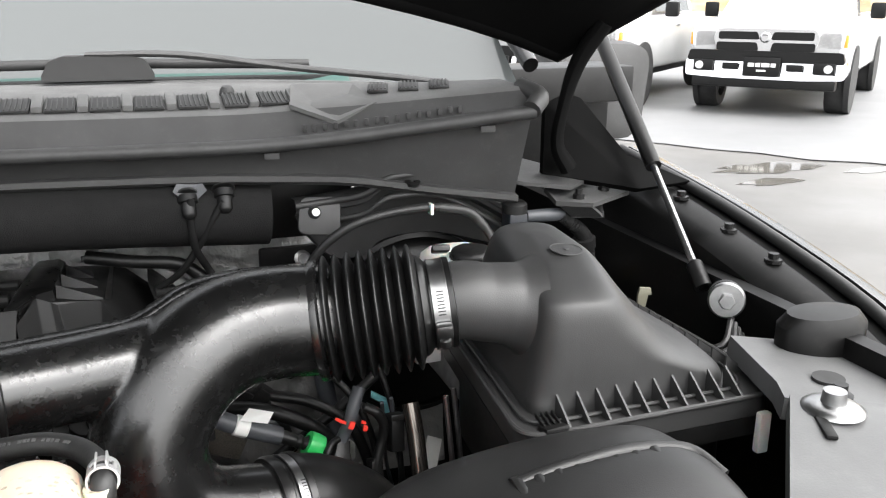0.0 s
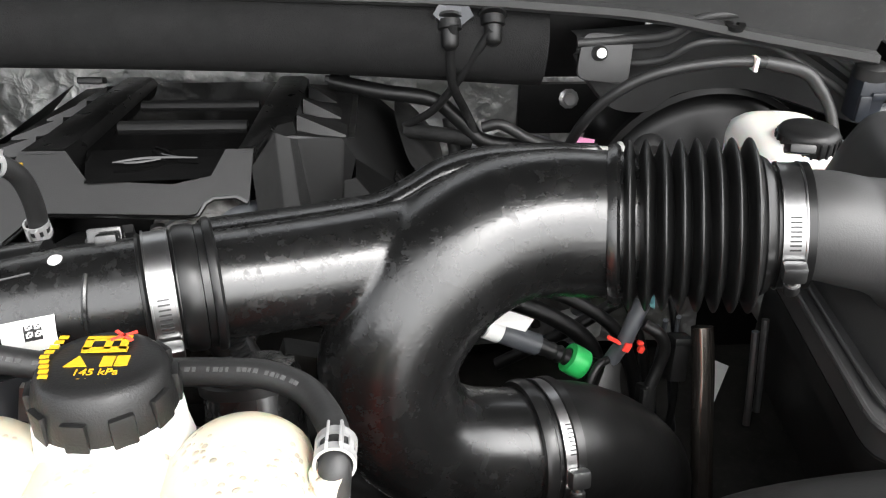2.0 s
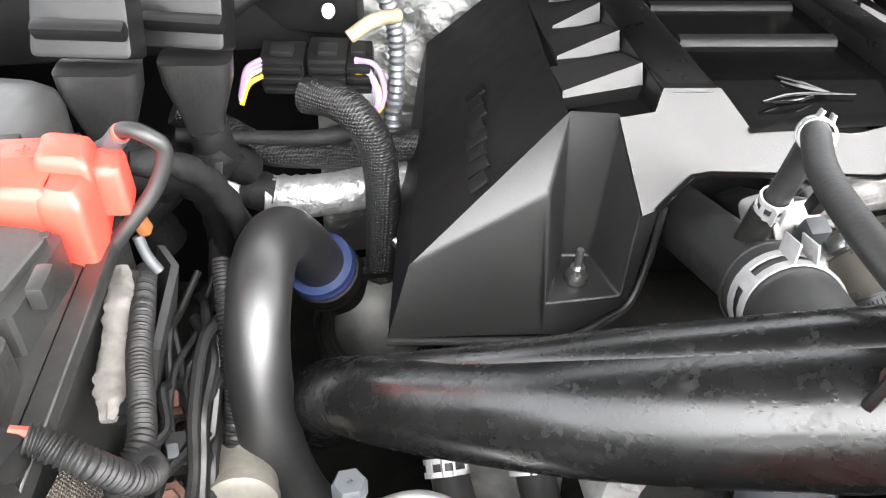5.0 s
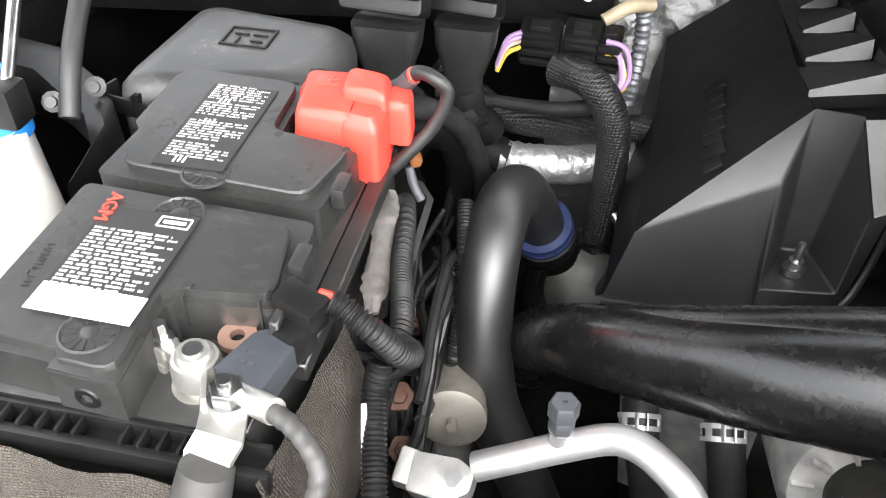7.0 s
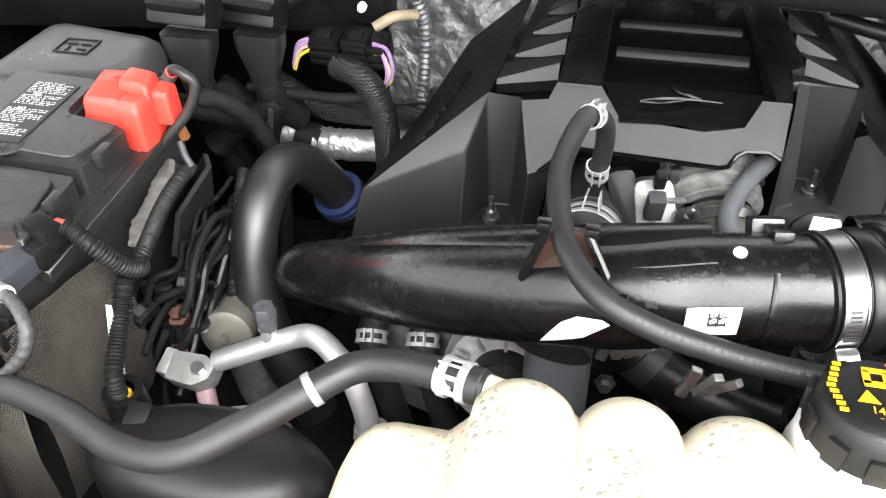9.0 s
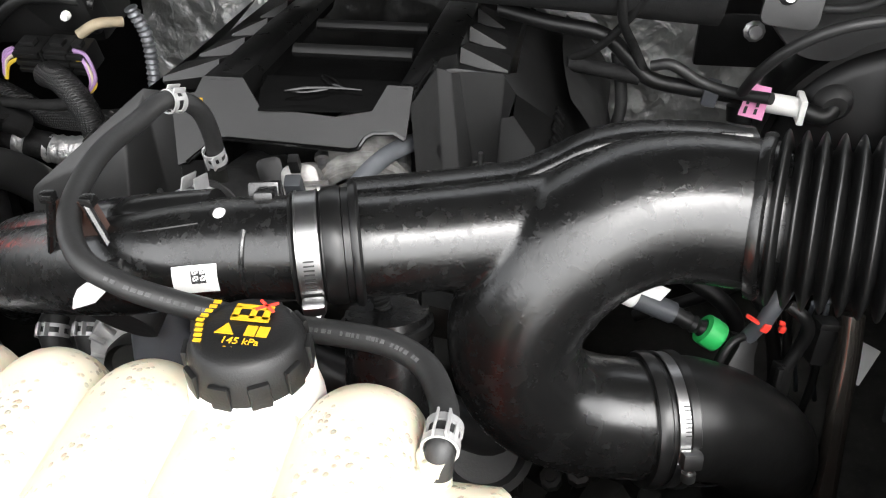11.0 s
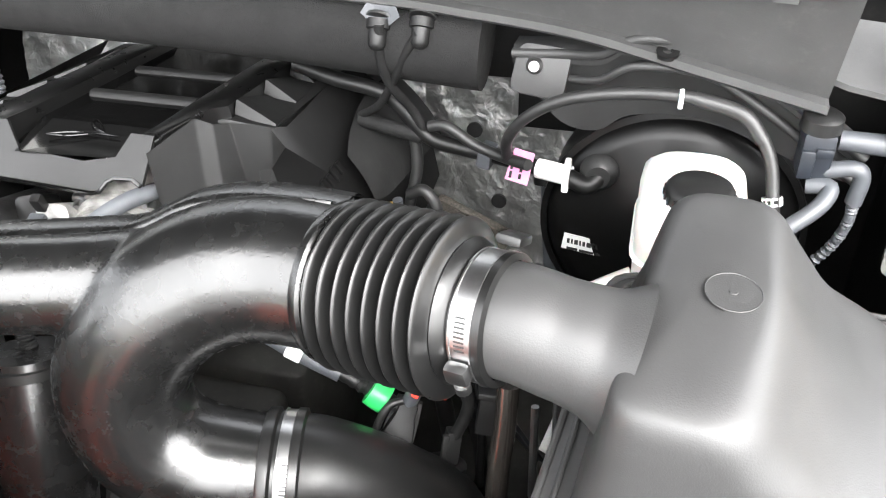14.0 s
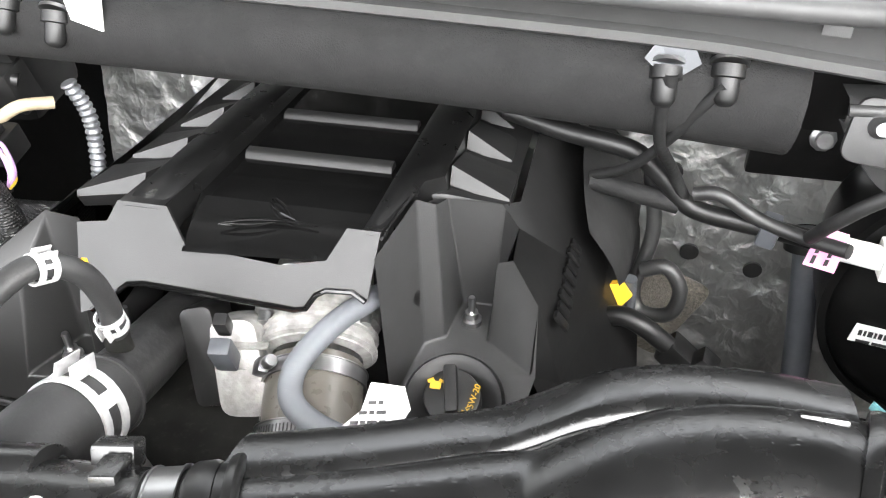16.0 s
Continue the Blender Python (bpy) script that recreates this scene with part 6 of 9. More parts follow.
part("print", bar_strip((-0.706, 0.581, 1.178), (0.95, -0.2, 0), (0.35, 0.95, 0), [0.004, 0.003, 0.004], 0.0012, 0.002, (0, 0, 1)), M_GREY, sensor_box)
part("print", bar_strip((-0.703, 0.587, 1.178), (0.95, -0.2, 0), (0.35, 0.95, 0), [0.003, 0.005], 0.0012, 0.002, (0, 0, 1)), M_GREY, sensor_box)
part("lug_bolt", merge(revolve([(0, 0.017), (0.0034, 0.017), (0.0040, 0.0155), (0.0040, 0.010), (0, 0.010)], (-0.699, 0.5615, 1.1715), (-0.6985, 0.55, 1.5), 16), revolve([(0, 0.0115), (0.0076, 0.0115), (0.0086, 0.010), (0.0086, 0.004), (0, 0.004)], (-0.699, 0.5615, 1.1715), (-0.6985, 0.55, 1.5), 6), revolve([(0, 0.004), (0.0098, 0.004), (0.0102, 0.002), (0.0102, 0.0), (0, 0)], (-0.699, 0.5615, 1.1715), (-0.6985, 0.55, 1.5), 24)), M_STEEL, np_)
part("strap", loft([[(x0, y + 0.002, z + 0.001), (x1, y, z), (x1, y, z - 0.003), (x0, y + 0.002, z - 0.002)] for x0, x1, y, z in ((-0.712, -0.690, 0.572, 1.169), (-0.711, -0.688, 0.556, 1.172), (-0.707, -0.684, 0.540, 1.172), (-0.711, -0.688, 0.533, 1.165), (-0.712, -0.690, 0.528, 1.154), (-0.710, -0.692, 0.524, 1.146))]), M_LEAD, np_, "flattened tinned cable lug")
part("cable_boot", tube([(-0.697, 0.529, 1.166), (-0.699, 0.524, 1.155), (-0.702, 0.519, 1.140), (-0.705, 0.515, 1.126)], [0.0125, 0.0135, 0.0135, 0.0115], 16, 5), M_SHRINK, np_, "grey heat-shrink boot")
gv = thing("ground_cable", (-0.71, 0.5, 1.0), "grey ground cable hanging from the battery clamp", "cable")
part("cable", tube([(-0.704, 0.516, 1.130), (-0.708, 0.510, 1.10), (-0.712, 0.502, 1.05), (-0.715, 0.498, 1.0)], 0.0105, 14, 5), M_SHRINK, gv)
part("cuff", revolve([(0.0107, 0), (0.0125, 0.001), (0.0125, 0.004), (0.0107, 0.005)], (-0.7045, 0.515, 1.127), (-0.708, 0.510, 1.10), 16, True), M_SHRINK, gv)
gc = thing("ground_cable", (-0.665, 0.53, 1.03), "taped grey ground cable looping down beside the battery", "cable")
part("cable", tube([(-0.694, 0.566, 1.172), (-0.682, 0.560, 1.174), (-0.668, 0.552, 1.178), (-0.656, 0.544, 1.177), (-0.647, 0.535, 1.171), (-0.647, 0.528, 1.160), (-0.653, 0.523, 1.150), (-0.667, 0.515, 1.137), (-0.695, 0.50, 1.11), (-0.72, 0.48, 1.07)], 0.0048, 14, 14, rough=lambda s, a: 0.0003 * math.sin(s * 900 + a)), M_SHRINK, gc)
part("crimp", tube([(-0.697, 0.566, 1.172), (-0.680, 0.559, 1.175), (-0.674, 0.556, 1.177)], 0.0066, 12, 2), M_LEAD, gc, "tinned crimp end")

# quilted sleeve round the battery
sl = thing("battery_sleeve", (-0.757, 0.592, 0.98), "brown-black woven insulating sleeve round the battery", "insulating sleeve")
part("front_sheet", foil_sheet(-0.852, -0.674, 0.530, 0.96, 1.151, -0.014, 5, 20, 14, 0.003), M_CLOTH, sl)


def side_sheet(x, y0, y1, z0, z1a, z1b):
    bm = bmesh.new()
    g = []
    for i in range(15):
        u = i / 14
        y = y0 + (y1 - y0) * u
        zt = z1a + (z1b - z1a) * u
        col = []
        for j in range(9):
            w = j / 8
            z = z0 + (zt - z0) * w
            col.append(bm.verts.new((x + 0.012 * math.sin(math.pi * w) + 0.004 * noise.noise(V((y * 30, z * 30, 2))), y, z)))
        g.append(col)
    for a, b in zip(g, g[1:]):
        for j in range(8):
            bm.faces.new((a[j], a[j + 1], b[j + 1], b[j]))
    return bm


part("side_sheet", side_sheet(-0.676, 0.530, 0.665, 0.96, 1.157, 1.125), M_CLOTH, sl)
part("tray_rim", merge(box((-0.757, 0.5365, 1.149), (0.170, 0.006, 0.014), 0.002), box((-0.757, 0.5435, 1.146), (0.166, 0.012, 0.006), 0.001), box((-0.757, 0.5495, 1.151), (0.164, 0.003, 0.016), 0.001)), M_DARK, sl)
for x in (-0.809, -0.799, -0.789, -0.779, -0.770, -0.746, -0.737, -0.727, -0.717, -0.707):
    part("rim_rib", box((x, 0.5430, 1.1535), (0.0018, 0.011, 0.010), 0.0004), M_DARK, sl)
solo("paper_tag", slab([(-0.6535, 0.622, 1.108), (-0.6500, 0.612, 1.070), (-0.6490, 0.602, 1.040), (-0.6500, 0.592, 1.046), (-0.6520, 0.603, 1.080), (-0.6545, 0.618, 1.112)], 0.0008), M_WHITE, "white paper tag hanging on the battery sleeve", "tag")

# ---- right rear corner: cowl arch, brake booster, reservoir ----
arch = thing("cowl_brace", (0.33, 1.0, 1.15), "black moulded brace arching below the cowl", "brace")
AT = [(0.176, 1.035, 1.247), (0.225, 1.03, 1.252), (0.262, 1.012, 1.262), (0.292, 0.998, 1.284), (0.352, 0.992, 1.284), (0.40, 0.985, 1.262), (0.455, 0.975, 1.228), (0.49, 0.97, 1.205)]
AB = [(0.190, 1.045, 1.205), (0.225, 1.045, 1.168), (0.262, 1.035, 1.168), (0.292, 1.03, 1.190), (0.352, 1.025, 1.196), (0.40, 1.01, 1.188), (0.455, 0.985, 1.175), (0.49, 0.975, 1.17)]


def arow(line, dy, dz):
    return [tuple(p) for p in spline([(x, y + dy, z + dz) for x, y, z in line], 5)]


part("web", loft([arow(AT, 0.03, 0.0), arow(AT, 0.002, 0.003), arow(AT, -0.006, -0.002), arow(AT, -0.004, -0.014), arow(AT, 0.012, -0.020), arow(AB, 0.0, 0.0), arow(AB, 0.02, -0.006)], False, False), M_BRACE, arch)
part("upper_bead", tube([(x, y - 0.006, z - 0.003) for x, y, z in AT], 0.0045, 10, 5), M_BRACE, arch)
part("inner_bead", tube([(x, y - 0.001, z - 0.030) for x, y, z in AT[1:]], 0.004, 10, 5), M_BRACE, arch)
part("ear", bevelled(prism(rounded([(-0.024, -0.026), (0.03, -0.03), (0.034, 0.02), (-0.018, 0.022)], 0.012), 0.008, plane_pose((0.20, 1.03, 1.232), (1, -0.1, 0), (0, 0.35, 1))), 0.002), M_BRACE, arch)
part("bolt", revolve([(0, 0.009), (0.005, 0.009), (0.007, 0.007), (0.0078, 0.002), (0.0095, 0.0)], (0.199, 1.024, 1.235), (0.199, 0.2, 1.5), 16), M_STEEL, arch, "zinc-plated bolt")
solo("loom_clip", box((0.334, 0.960, 1.244), (0.004, 0.012, 0.014), 0.001), M_TANKCLEAN, "cream plastic clip on the vacuum hose", "clip")
part("eyelet", revolve([(0.004, 0), (0.010, 0), (0.010, 0.004), (0.004, 0.004)], (0.318, 0.985, 1.272), (0.318, 0.9, 1.6), 18, True), M_DARK, arch)

flap = solo("cowl_end_panel", slab([(0.303, 1.06, 1.289), (0.34, 1.02, 1.287), (0.382, 0.997, 1.284), (0.425, 0.970, 1.277), (0.460, 0.953, 1.271), (0.525, 0.945, 1.262), (0.58, 0.99, 1.262), (0.50, 1.07, 1.282), (0.31, 1.09, 1.291)], 0.005, 0.0015), M_COWL, "grey plastic end panel under the cowl", "cowl panel", kind="structure")
brk = thing("fender_bracket", (0.52, 0.87, 1.24), "grey steel bracket bolted beside the cowl", "bracket")
part("plate", slab([(0.500, 0.975, 1.256), (0.497, 0.933, 1.247), (0.537, 0.907, 1.247), (0.62, 0.955, 1.247), (0.61, 1.03, 1.252), (0.54, 1.03, 1.258)], 0.006, 0.002), M_COWL, brk)
part("lower_tab", slab([(0.525, 0.942, 1.225), (0.567, 0.929, 1.225), (0.587, 0.968, 1.228), (0.543, 0.990, 1.230)], 0.005, 0.0015), M_COWL, brk)
part("step", slab([(0.500, 0.936, 1.246), (0.535, 0.911, 1.246), (0.566, 0.931, 1.224), (0.527, 0.944, 1.224)], 0.004, 0.001), M_COWL, brk)
part("slot", revolve([(0, 0.001), (0.009, 0.001), (0.009, -0.004)], (0.552, 0.957, 1.2275), (0.552, 0.95, 2), 16), M_INK, brk)
for x, y in ((0.532, 0.938), (0.585, 0.965)):
    part("bolt", revolve([(0, 0.009), (0.005, 0.009), (0.005, 0.003), (0.008, 0.002), (0.008, -0.006)], (x, y, 1.251), (x, y, 2), 8), M_DARK, brk)

boost = thing("brake_booster", (0.345, 1.1, 0.95), "large round black brake booster drum", "brake booster")
part("drum", revolve([(0, 0.0), (0.06, 0.0), (0.075, -0.012), (0.112, -0.018), (0.128, -0.03), (0.132, -0.045), (0.132, -0.10), (0.118, -0.16), (0, -0.17)], (0.345, 1.02, 1.052), (0.345, 0.0, 1.052), 56), M_DRUM, boost)
part("rim", revolve([(0.130, 0), (0.137, 0.002), (0.137, 0.012), (0.130, 0.014)], (0.345, 1.062, 1.052), (0.345, 0, 1.052), 56, True), M_DRUM, boost)
part("grommet", revolve([(0, 0.014), (0.012, 0.014), (0.018, 0.008), (0.020, 0.0)], (0.268, 1.035, 1.122), (0.268, 0.5, 1.122), 24), M_RUBBER, boost)
lab = part("label", box((0.264, 1.0335, 1.028), (0.056, 0.001, 0.02), 0.0, (0, 8, 0)), M_WHITE, boost, "white barcode label")
part("print", bar_strip((0.241, 1.0325, 1.030), (1, 0, -0.13), (0, 0, 1), [0.003, 0.002, 0.004, 0.002, 0.003, 0.005, 0.002, 0.003, 0.002, 0.004], 0.0015, 0.006, (0, -1, 0)), M_INK, lab)
part("print", bar_strip((0.241, 1.0325, 1.022), (1, 0, -0.13), (0, 0, 1), [0.012, 0.016, 0.006], 0.002, 0.003, (0, -1, 0)), M_INK, lab)

res = thing("brake_fluid_reservoir", (0.34, 0.89, 1.08), "white plastic brake fluid reservoir with black cap", "fluid reservoir")


def rrect(cx, cy, w, d, z, r):
    return [(x, y, z) for x, y in rounded([(cx - w, cy - d), (cx + w, cy - d), (cx + w, cy + d), (cx - w, cy + d)], r, 5)]


part("tank", loft([rrect(0.353, 0.90, 0.036, 0.05, 1.095, 0.02), rrect(0.353, 0.90, 0.041, 0.058, 1.12, 0.025), rrect(0.353, 0.90, 0.0435, 0.06, 1.178, 0.028), rrect(0.353, 0.90, 0.042, 0.058, 1.192, 0.03), rrect(0.353, 0.90, 0.036, 0.05, 1.200, 0.03), rrect(0.353, 0.90, 0.028, 0.04, 1.203, 0.03)]), M_TANKCLEAN, res)
part("weld_line", loft([rrect(0.353, 0.90, 0.0440, 0.0605, 1.148, 0.028), rrect(0.353, 0.90, 0.0455, 0.062, 1.150, 0.028), rrect(0.353, 0.90, 0.0440, 0.0605, 1.152, 0.028)]), M_TANKCLEAN, res)
rcap = part("cap", revolve([(0, 0.018), (0.021, 0.018), (0.025, 0.016), (0.027, 0.012), (0.027, -0.004), (0, -0.004)], (0.356, 0.872, 1.197), (0.356, 0.872, 2), 40), M_CAP, res, "black ribbed cap")
for k in range(24):
    a = 2 * math.pi * k / 24
    part("rib", box((0.356 + 0.027 * math.cos(a), 0.872 + 0.027 * math.sin(a), 1.2015), (0.0025, 0.0025, 0.014), 0.0006, (0, 0, math.degrees(a))), M_CAP, rcap)
part("side_port", tube([(0.315, 0.87, 1.115), (0.295, 0.865, 1.105), (0.275, 0.865, 1.09)], 0.012, 14, 4), M_TANKCLEAN, res)
part("master_cylinder", tube([(0.345, 1.0, 1.06), (0.345, 0.85, 1.06), (0.345, 0.80, 1.06)], 0.028, 20, 2), M_ALU, res, "cast aluminium master cylinder")
solo("sensor_plug", box((0.29, 0.85, 1.10), (0.03, 0.02, 0.02), 0.003), M_WHITE, "small white sensor plug below the reservoir", "plug")

vh = thing("vacuum_hose", (0.3, 0.97, 1.1), "thin grey-black vacuum hose over the brace", "hose")
part("end_cuff", tube([(0.424, 0.931, 1.156), (0.43, 0.92, 1.13)], 0.0072, 12, 3), M_GREY, vh, "grey end cuff")
part("protective_sleeve", tube([(0.345, 0.962, 1.2445), (0.385, 0.958, 1.236), (0.405, 0.9525, 1.216)], 0.0066, 14, 6), M_RUBBER, vh)
part("hose", tube([(0.175, 1.02, 1.135), (0.18, 0.99, 1.172), (0.20, 0.975, 1.205), (0.235, 0.967, 1.230), (0.285, 0.965, 1.242), (0.34, 0.962, 1.245), (0.385, 0.958, 1.236), (0.412, 0.95, 1.205), (0.422, 0.935, 1.165), (0.43, 0.92, 1.13)], 0.0056, 14, 7), M_RUBBER, vh)
spring_clamp((0.421, 0.936, 1.168), (0.2, -0.4, -0.9), 0.0072, "bright wire clip on the vacuum hose", 0.006)

sol = thing("purge_valve", (0.445, 0.95, 1.18), "dark blue-grey solenoid valve with plug", "valve")
part("body", merge(box((0.447, 0.952, 1.212), (0.026, 0.028, 0.042), 0.004), box((0.440, 0.938, 1.206), (0.012, 0.006, 0.026), 0.002), box((0.452, 0.937, 1.218), (0.014, 0.005, 0.008), 0.0015)), material("blue_grey_plastic", (0.008, 0.010, 0.014), 0.42), sol)
part("head", revolve([(0, 0.014), (0.012, 0.014), (0.016, 0.011), (0.017, 0.0), (0, 0)], (0.447, 0.953, 1.233), (0.447, 0.93, 1.5), 24), M_CAP, sol)
part("plug", tube([(0.462, 0.948, 1.226), (0.50, 0.945, 1.226), (0.515, 0.946, 1.225)], [0.008, 0.009, 0.006], 12, 3), M_GREY, sol)
part("elbow", tube([(0.455, 0.945, 1.198), (0.478, 0.942, 1.204), (0.486, 0.942, 1.196), (0.485, 0.942, 1.172)], 0.007, 14, 5), M_GREY, sol, "grey elbow pipe")
part("lower_elbow", tube([(0.445, 0.94, 1.185), (0.462, 0.935, 1.188), (0.455, 0.92, 1.178), (0.43, 0.905, 1.16)], 0.0072, 14, 5), M_GREY, sol, "grey elbow pipe")
solo("corrugated_line", tube([(0.485, 0.942, 1.175), (0.486, 0.944, 1.15), (0.48, 0.95, 1.12), (0.465, 0.955, 1.09)], 0.0045, 12, 14, rough=lambda s, a: 0.0009 * math.sin(s * 1600)), M_GREY, "thin grey corrugated line below the valve", "tube")
wl_ = thing("wiring_loom", (0.57, 0.95, 1.0), "black corrugated wiring loom dropping beside the valve", "wiring loom")
for q, a in ((0.553, 0), (0.575, 1)):
    part("tape_wrap", revolve([(0.010, 0), (0.0155, 0.002), (0.0155, 0.016), (0.010, 0.018)], (q, 0.955 + 0.01 * a, 1.188 - 0.088 * a), (q + 0.008, 0.96, 1.15 - 0.088 * a), 14, True), M_TAPE, wl_)
part("loom", tube([(0.505, 0.946, 1.226), (0.53, 0.95, 1.21), (0.553, 0.955, 1.188), (0.562, 0.96, 1.15), (0.575, 0.965, 1.10), (0.59, 0.955, 1.06), (0.59, 0.93, 1.0)], [0.007, 0.009, 0.011, 0.013, 0.014, 0.015, 0.015], 14, 12, rough=lambda s, a: 0.0008 * math.sin(s * 1100)), M_TAPE, wl_)
con = thing("fuse_connector", (0.56, 0.99, 1.07), "white-rimmed connector with brown and yellow terminals", "connector")
part("shell", bevelled(prism(rounded([(-0.026, -0.034), (0.026, -0.034), (0.026, 0.034), (-0.026, 0.034)], 0.012), 0.02, plane_pose((0.565, 0.995, 1.107), (1, -0.25, 0), (0, 0.2, 1))), 0.002), material("dull_white_shell", (0.2, 0.2, 0.19), 0.5, vary=0.15), con)
for k in range(3):
    part("pin", box((0.5515, 0.9685, 1.094 + 0.014 * k), (0.012, 0.003, 0.006), 0.001, (0, 0, -14)), M_COPPER, con)
part("brown_block", box((0.551, 0.973, 1.110), (0.014, 0.008, 0.05), 0.002, (0, 0, -14)), material("brown_plastic", (0.22, 0.07, 0.04), 0.5), con)
part("yellow_lock", box((0.580, 0.966, 1.118), (0.008, 0.008, 0.03), 0.001, (0, 0, -14)), M_YELLOW, con)
part("inner_block", box((0.568, 0.970, 1.110), (0.014, 0.008, 0.045), 0.002, (0, 0, -14)), M_GREY, con)

# firewall harness with its tag
har = thing("wiring_harness", (0.1, 1.06, 1.1), "black taped wiring harness on the firewall", "wiring harness")
part("trunk", tube([(-0.08, 1.09, 1.185), (-0.026, 1.075, 1.178), (0.03, 1.065, 1.172), (0.06, 1.06, 1.150), (0.085, 1.055, 1.128), (0.125, 1.05, 1.122), (0.15, 1.045, 1.122), (0.205, 1.035, 1.118)], 0.0085, 14, 7), M_DARK, har)
part("side_branch", tube([(0.0, 1.07, 1.135), (0.04, 1.06, 1.133), (0.075, 1.057, 1.128)], 0.0085, 12, 5), M_TAPE, har)
part("riser", tube([(0.048, 1.015, 1.268), (0.046, 1.018, 1.235), (0.05, 1.03, 1.20), (0.065, 1.05, 1.165), (0.078, 1.056, 1.135)], [0.0055, 0.005, 0.005, 0.005, 0.006], 12, 6), M_TAPE, har)
part("riser", tube([(0.087, 1.015, 1.262), (0.07, 1.02, 1.235), (0.055, 1.03, 1.205), (0.03, 1.05, 1.165), (0.0, 1.07, 1.14)], 0.0045, 12, 6), M_TAPE, har)
part("branch_hose", tube([(0.085, 1.05, 1.145), (0.105, 1.045, 1.150), (0.135, 1.04, 1.135), (0.165, 1.03, 1.13), (0.20, 1.0, 1.14)], 0.006, 12, 6), M_RUBBER, har)
part("clip", box((0.149, 1.044, 1.121), (0.016, 0.022, 0.024), 0.003, (0, 8, -10)), M_GREY, har, "grey plastic clip")
part("white_connector", merge(tube([(0.205, 1.034, 1.118), (0.24, 1.025, 1.118)], 0.0105, 16, 2), box((0.236, 1.026, 1.118), (0.007, 0.027, 0.027), 0.002)), M_WHITE, har, "white quick connector")
part("elbow", tube([(0.238, 1.025, 1.116), (0.258, 1.020, 1.112), (0.268, 1.028, 1.118)], 0.0095, 14, 5), M_DARK, har)
pk = part("pink_tag", slab([(0.174, 1.014, 1.113), (0.198, 1.010, 1.110), (0.203, 1.020, 1.142), (0.182, 1.025, 1.144)], 0.0008), M_PINK, har, "pink paper tag")
part("print", bar_strip((0.178, 1.0125, 1.116), (0.15, 0.1, 1), (1, -0.1, 0), [0.008, 0.005, 0.006], 0.002, 0.003, (0, -1, 0.3)), M_INK, pk)
part("print", bar_strip((0.188, 1.0112, 1.116), (0.15, 0.1, 1), (1, -0.1, 0), [0.006, 0.008], 0.002, 0.003, (0, -1, 0.3)), M_INK, pk)
for x, y, z in ((0.045, 1.014, 1.262), (0.088, 1.016, 1.266), (-0.450, 1.016, 1.266), (-0.495, 1.016, 1.274)):
    g = thing("ground_stud", (x, y, z - 0.02), "black plastic cap over a stud with wire lug", "stud cap", group="stud caps")
    part("cap", revolve([(0, 0.030), (0.005, 0.029), (0.0085, 0.025), (0.009, 0.010), (0.012, 0.009), (0.012, 0.0)], (x, y + 0.012, z + 0.006), (x, y - 0.03, z - 0.06), 18), M_CAP, g)
    part("washer", revolve([(0, 0.003), (0.014, 0.003), (0.014, 0.0)], (x, y + 0.014, z + 0.008), (x, y - 0.03, z - 0.03), 18), M_STEEL, g)
solo("wiring_clip_plate", slab([(-0.435, 1.020, 1.298), (-0.432, 1.0195, 1.270), (-0.405, 1.019, 1.262), (-0.400, 1.022, 1.296)], 0.002, 0.0006), M_WHITE, "pale clip plate on the foam roll", "clip plate")

shaft = thing("steering_shaft", (0.22, 1.12, 0.8), "grey steering shaft running down the firewall", "steering shaft")
part("shaft", tube([(0.207, 1.14, 1.06), (0.214, 1.12, 1.0), (0.226, 1.10, 0.90), (0.232, 1.09, 0.85)], 0.0135, 18, 3), M_GREY, shaft)
part("knuckle", box((0.226, 1.085, 0.852), (0.05, 0.04, 0.03), 0.006, (0, 0, 20)), M_ALU, shaft)
part("collar", revolve([(0.016, 0), (0.022, 0.002), (0.022, 0.02), (0.016, 0.022)], (0.207, 1.14, 1.06), (0.214, 1.12, 1.0), 20), M_DARK, shaft)
solo("firewall_plate", box((0.205, 1.225, 1.10), (0.11, 0.012, 0.07), 0.012), M_DARK, "black oval plate on the firewall with bolt", "plate")
solo("plate_bolt", revolve([(0, 0.012), (0.008, 0.012), (0.008, 0.004), (0.013, 0.003), (0.013, 0)], (0.215, 1.218, 1.115), (0.215, 0.9, 1.2), 10), M_STEEL, "zinc bolt on the firewall plate", "bolt")
solo("foam_pad", box((0.07, 1.235, 0.86), (0.12, 0.02, 0.12), 0.008, (0, 25, 0)), material("speckled_felt", (0.10, 0.09, 0.075), 0.9, vary=0.5, scale=300, bump=1.0, bump_scale=500), "speckled felt pad on the firewall", "felt pad")
dip = thing("dipstick", (0.035, 1.04, 1.0), "yellow dipstick handle beside the cover", "dipstick")
part("handle", slab([(0.022, 1.035, 1.032), (0.038, 1.032, 1.024), (0.048, 1.035, 1.038), (0.040, 1.04, 1.048), (0.026, 1.04, 1.044)], 0.012, 0.003), M_YELLOW, dip)
part("tube", tube([(0.045, 1.045, 1.05), (0.048, 1.05, 1.0), (0.05, 1.06, 0.92)], 0.006, 10, 4), M_GREY, dip)
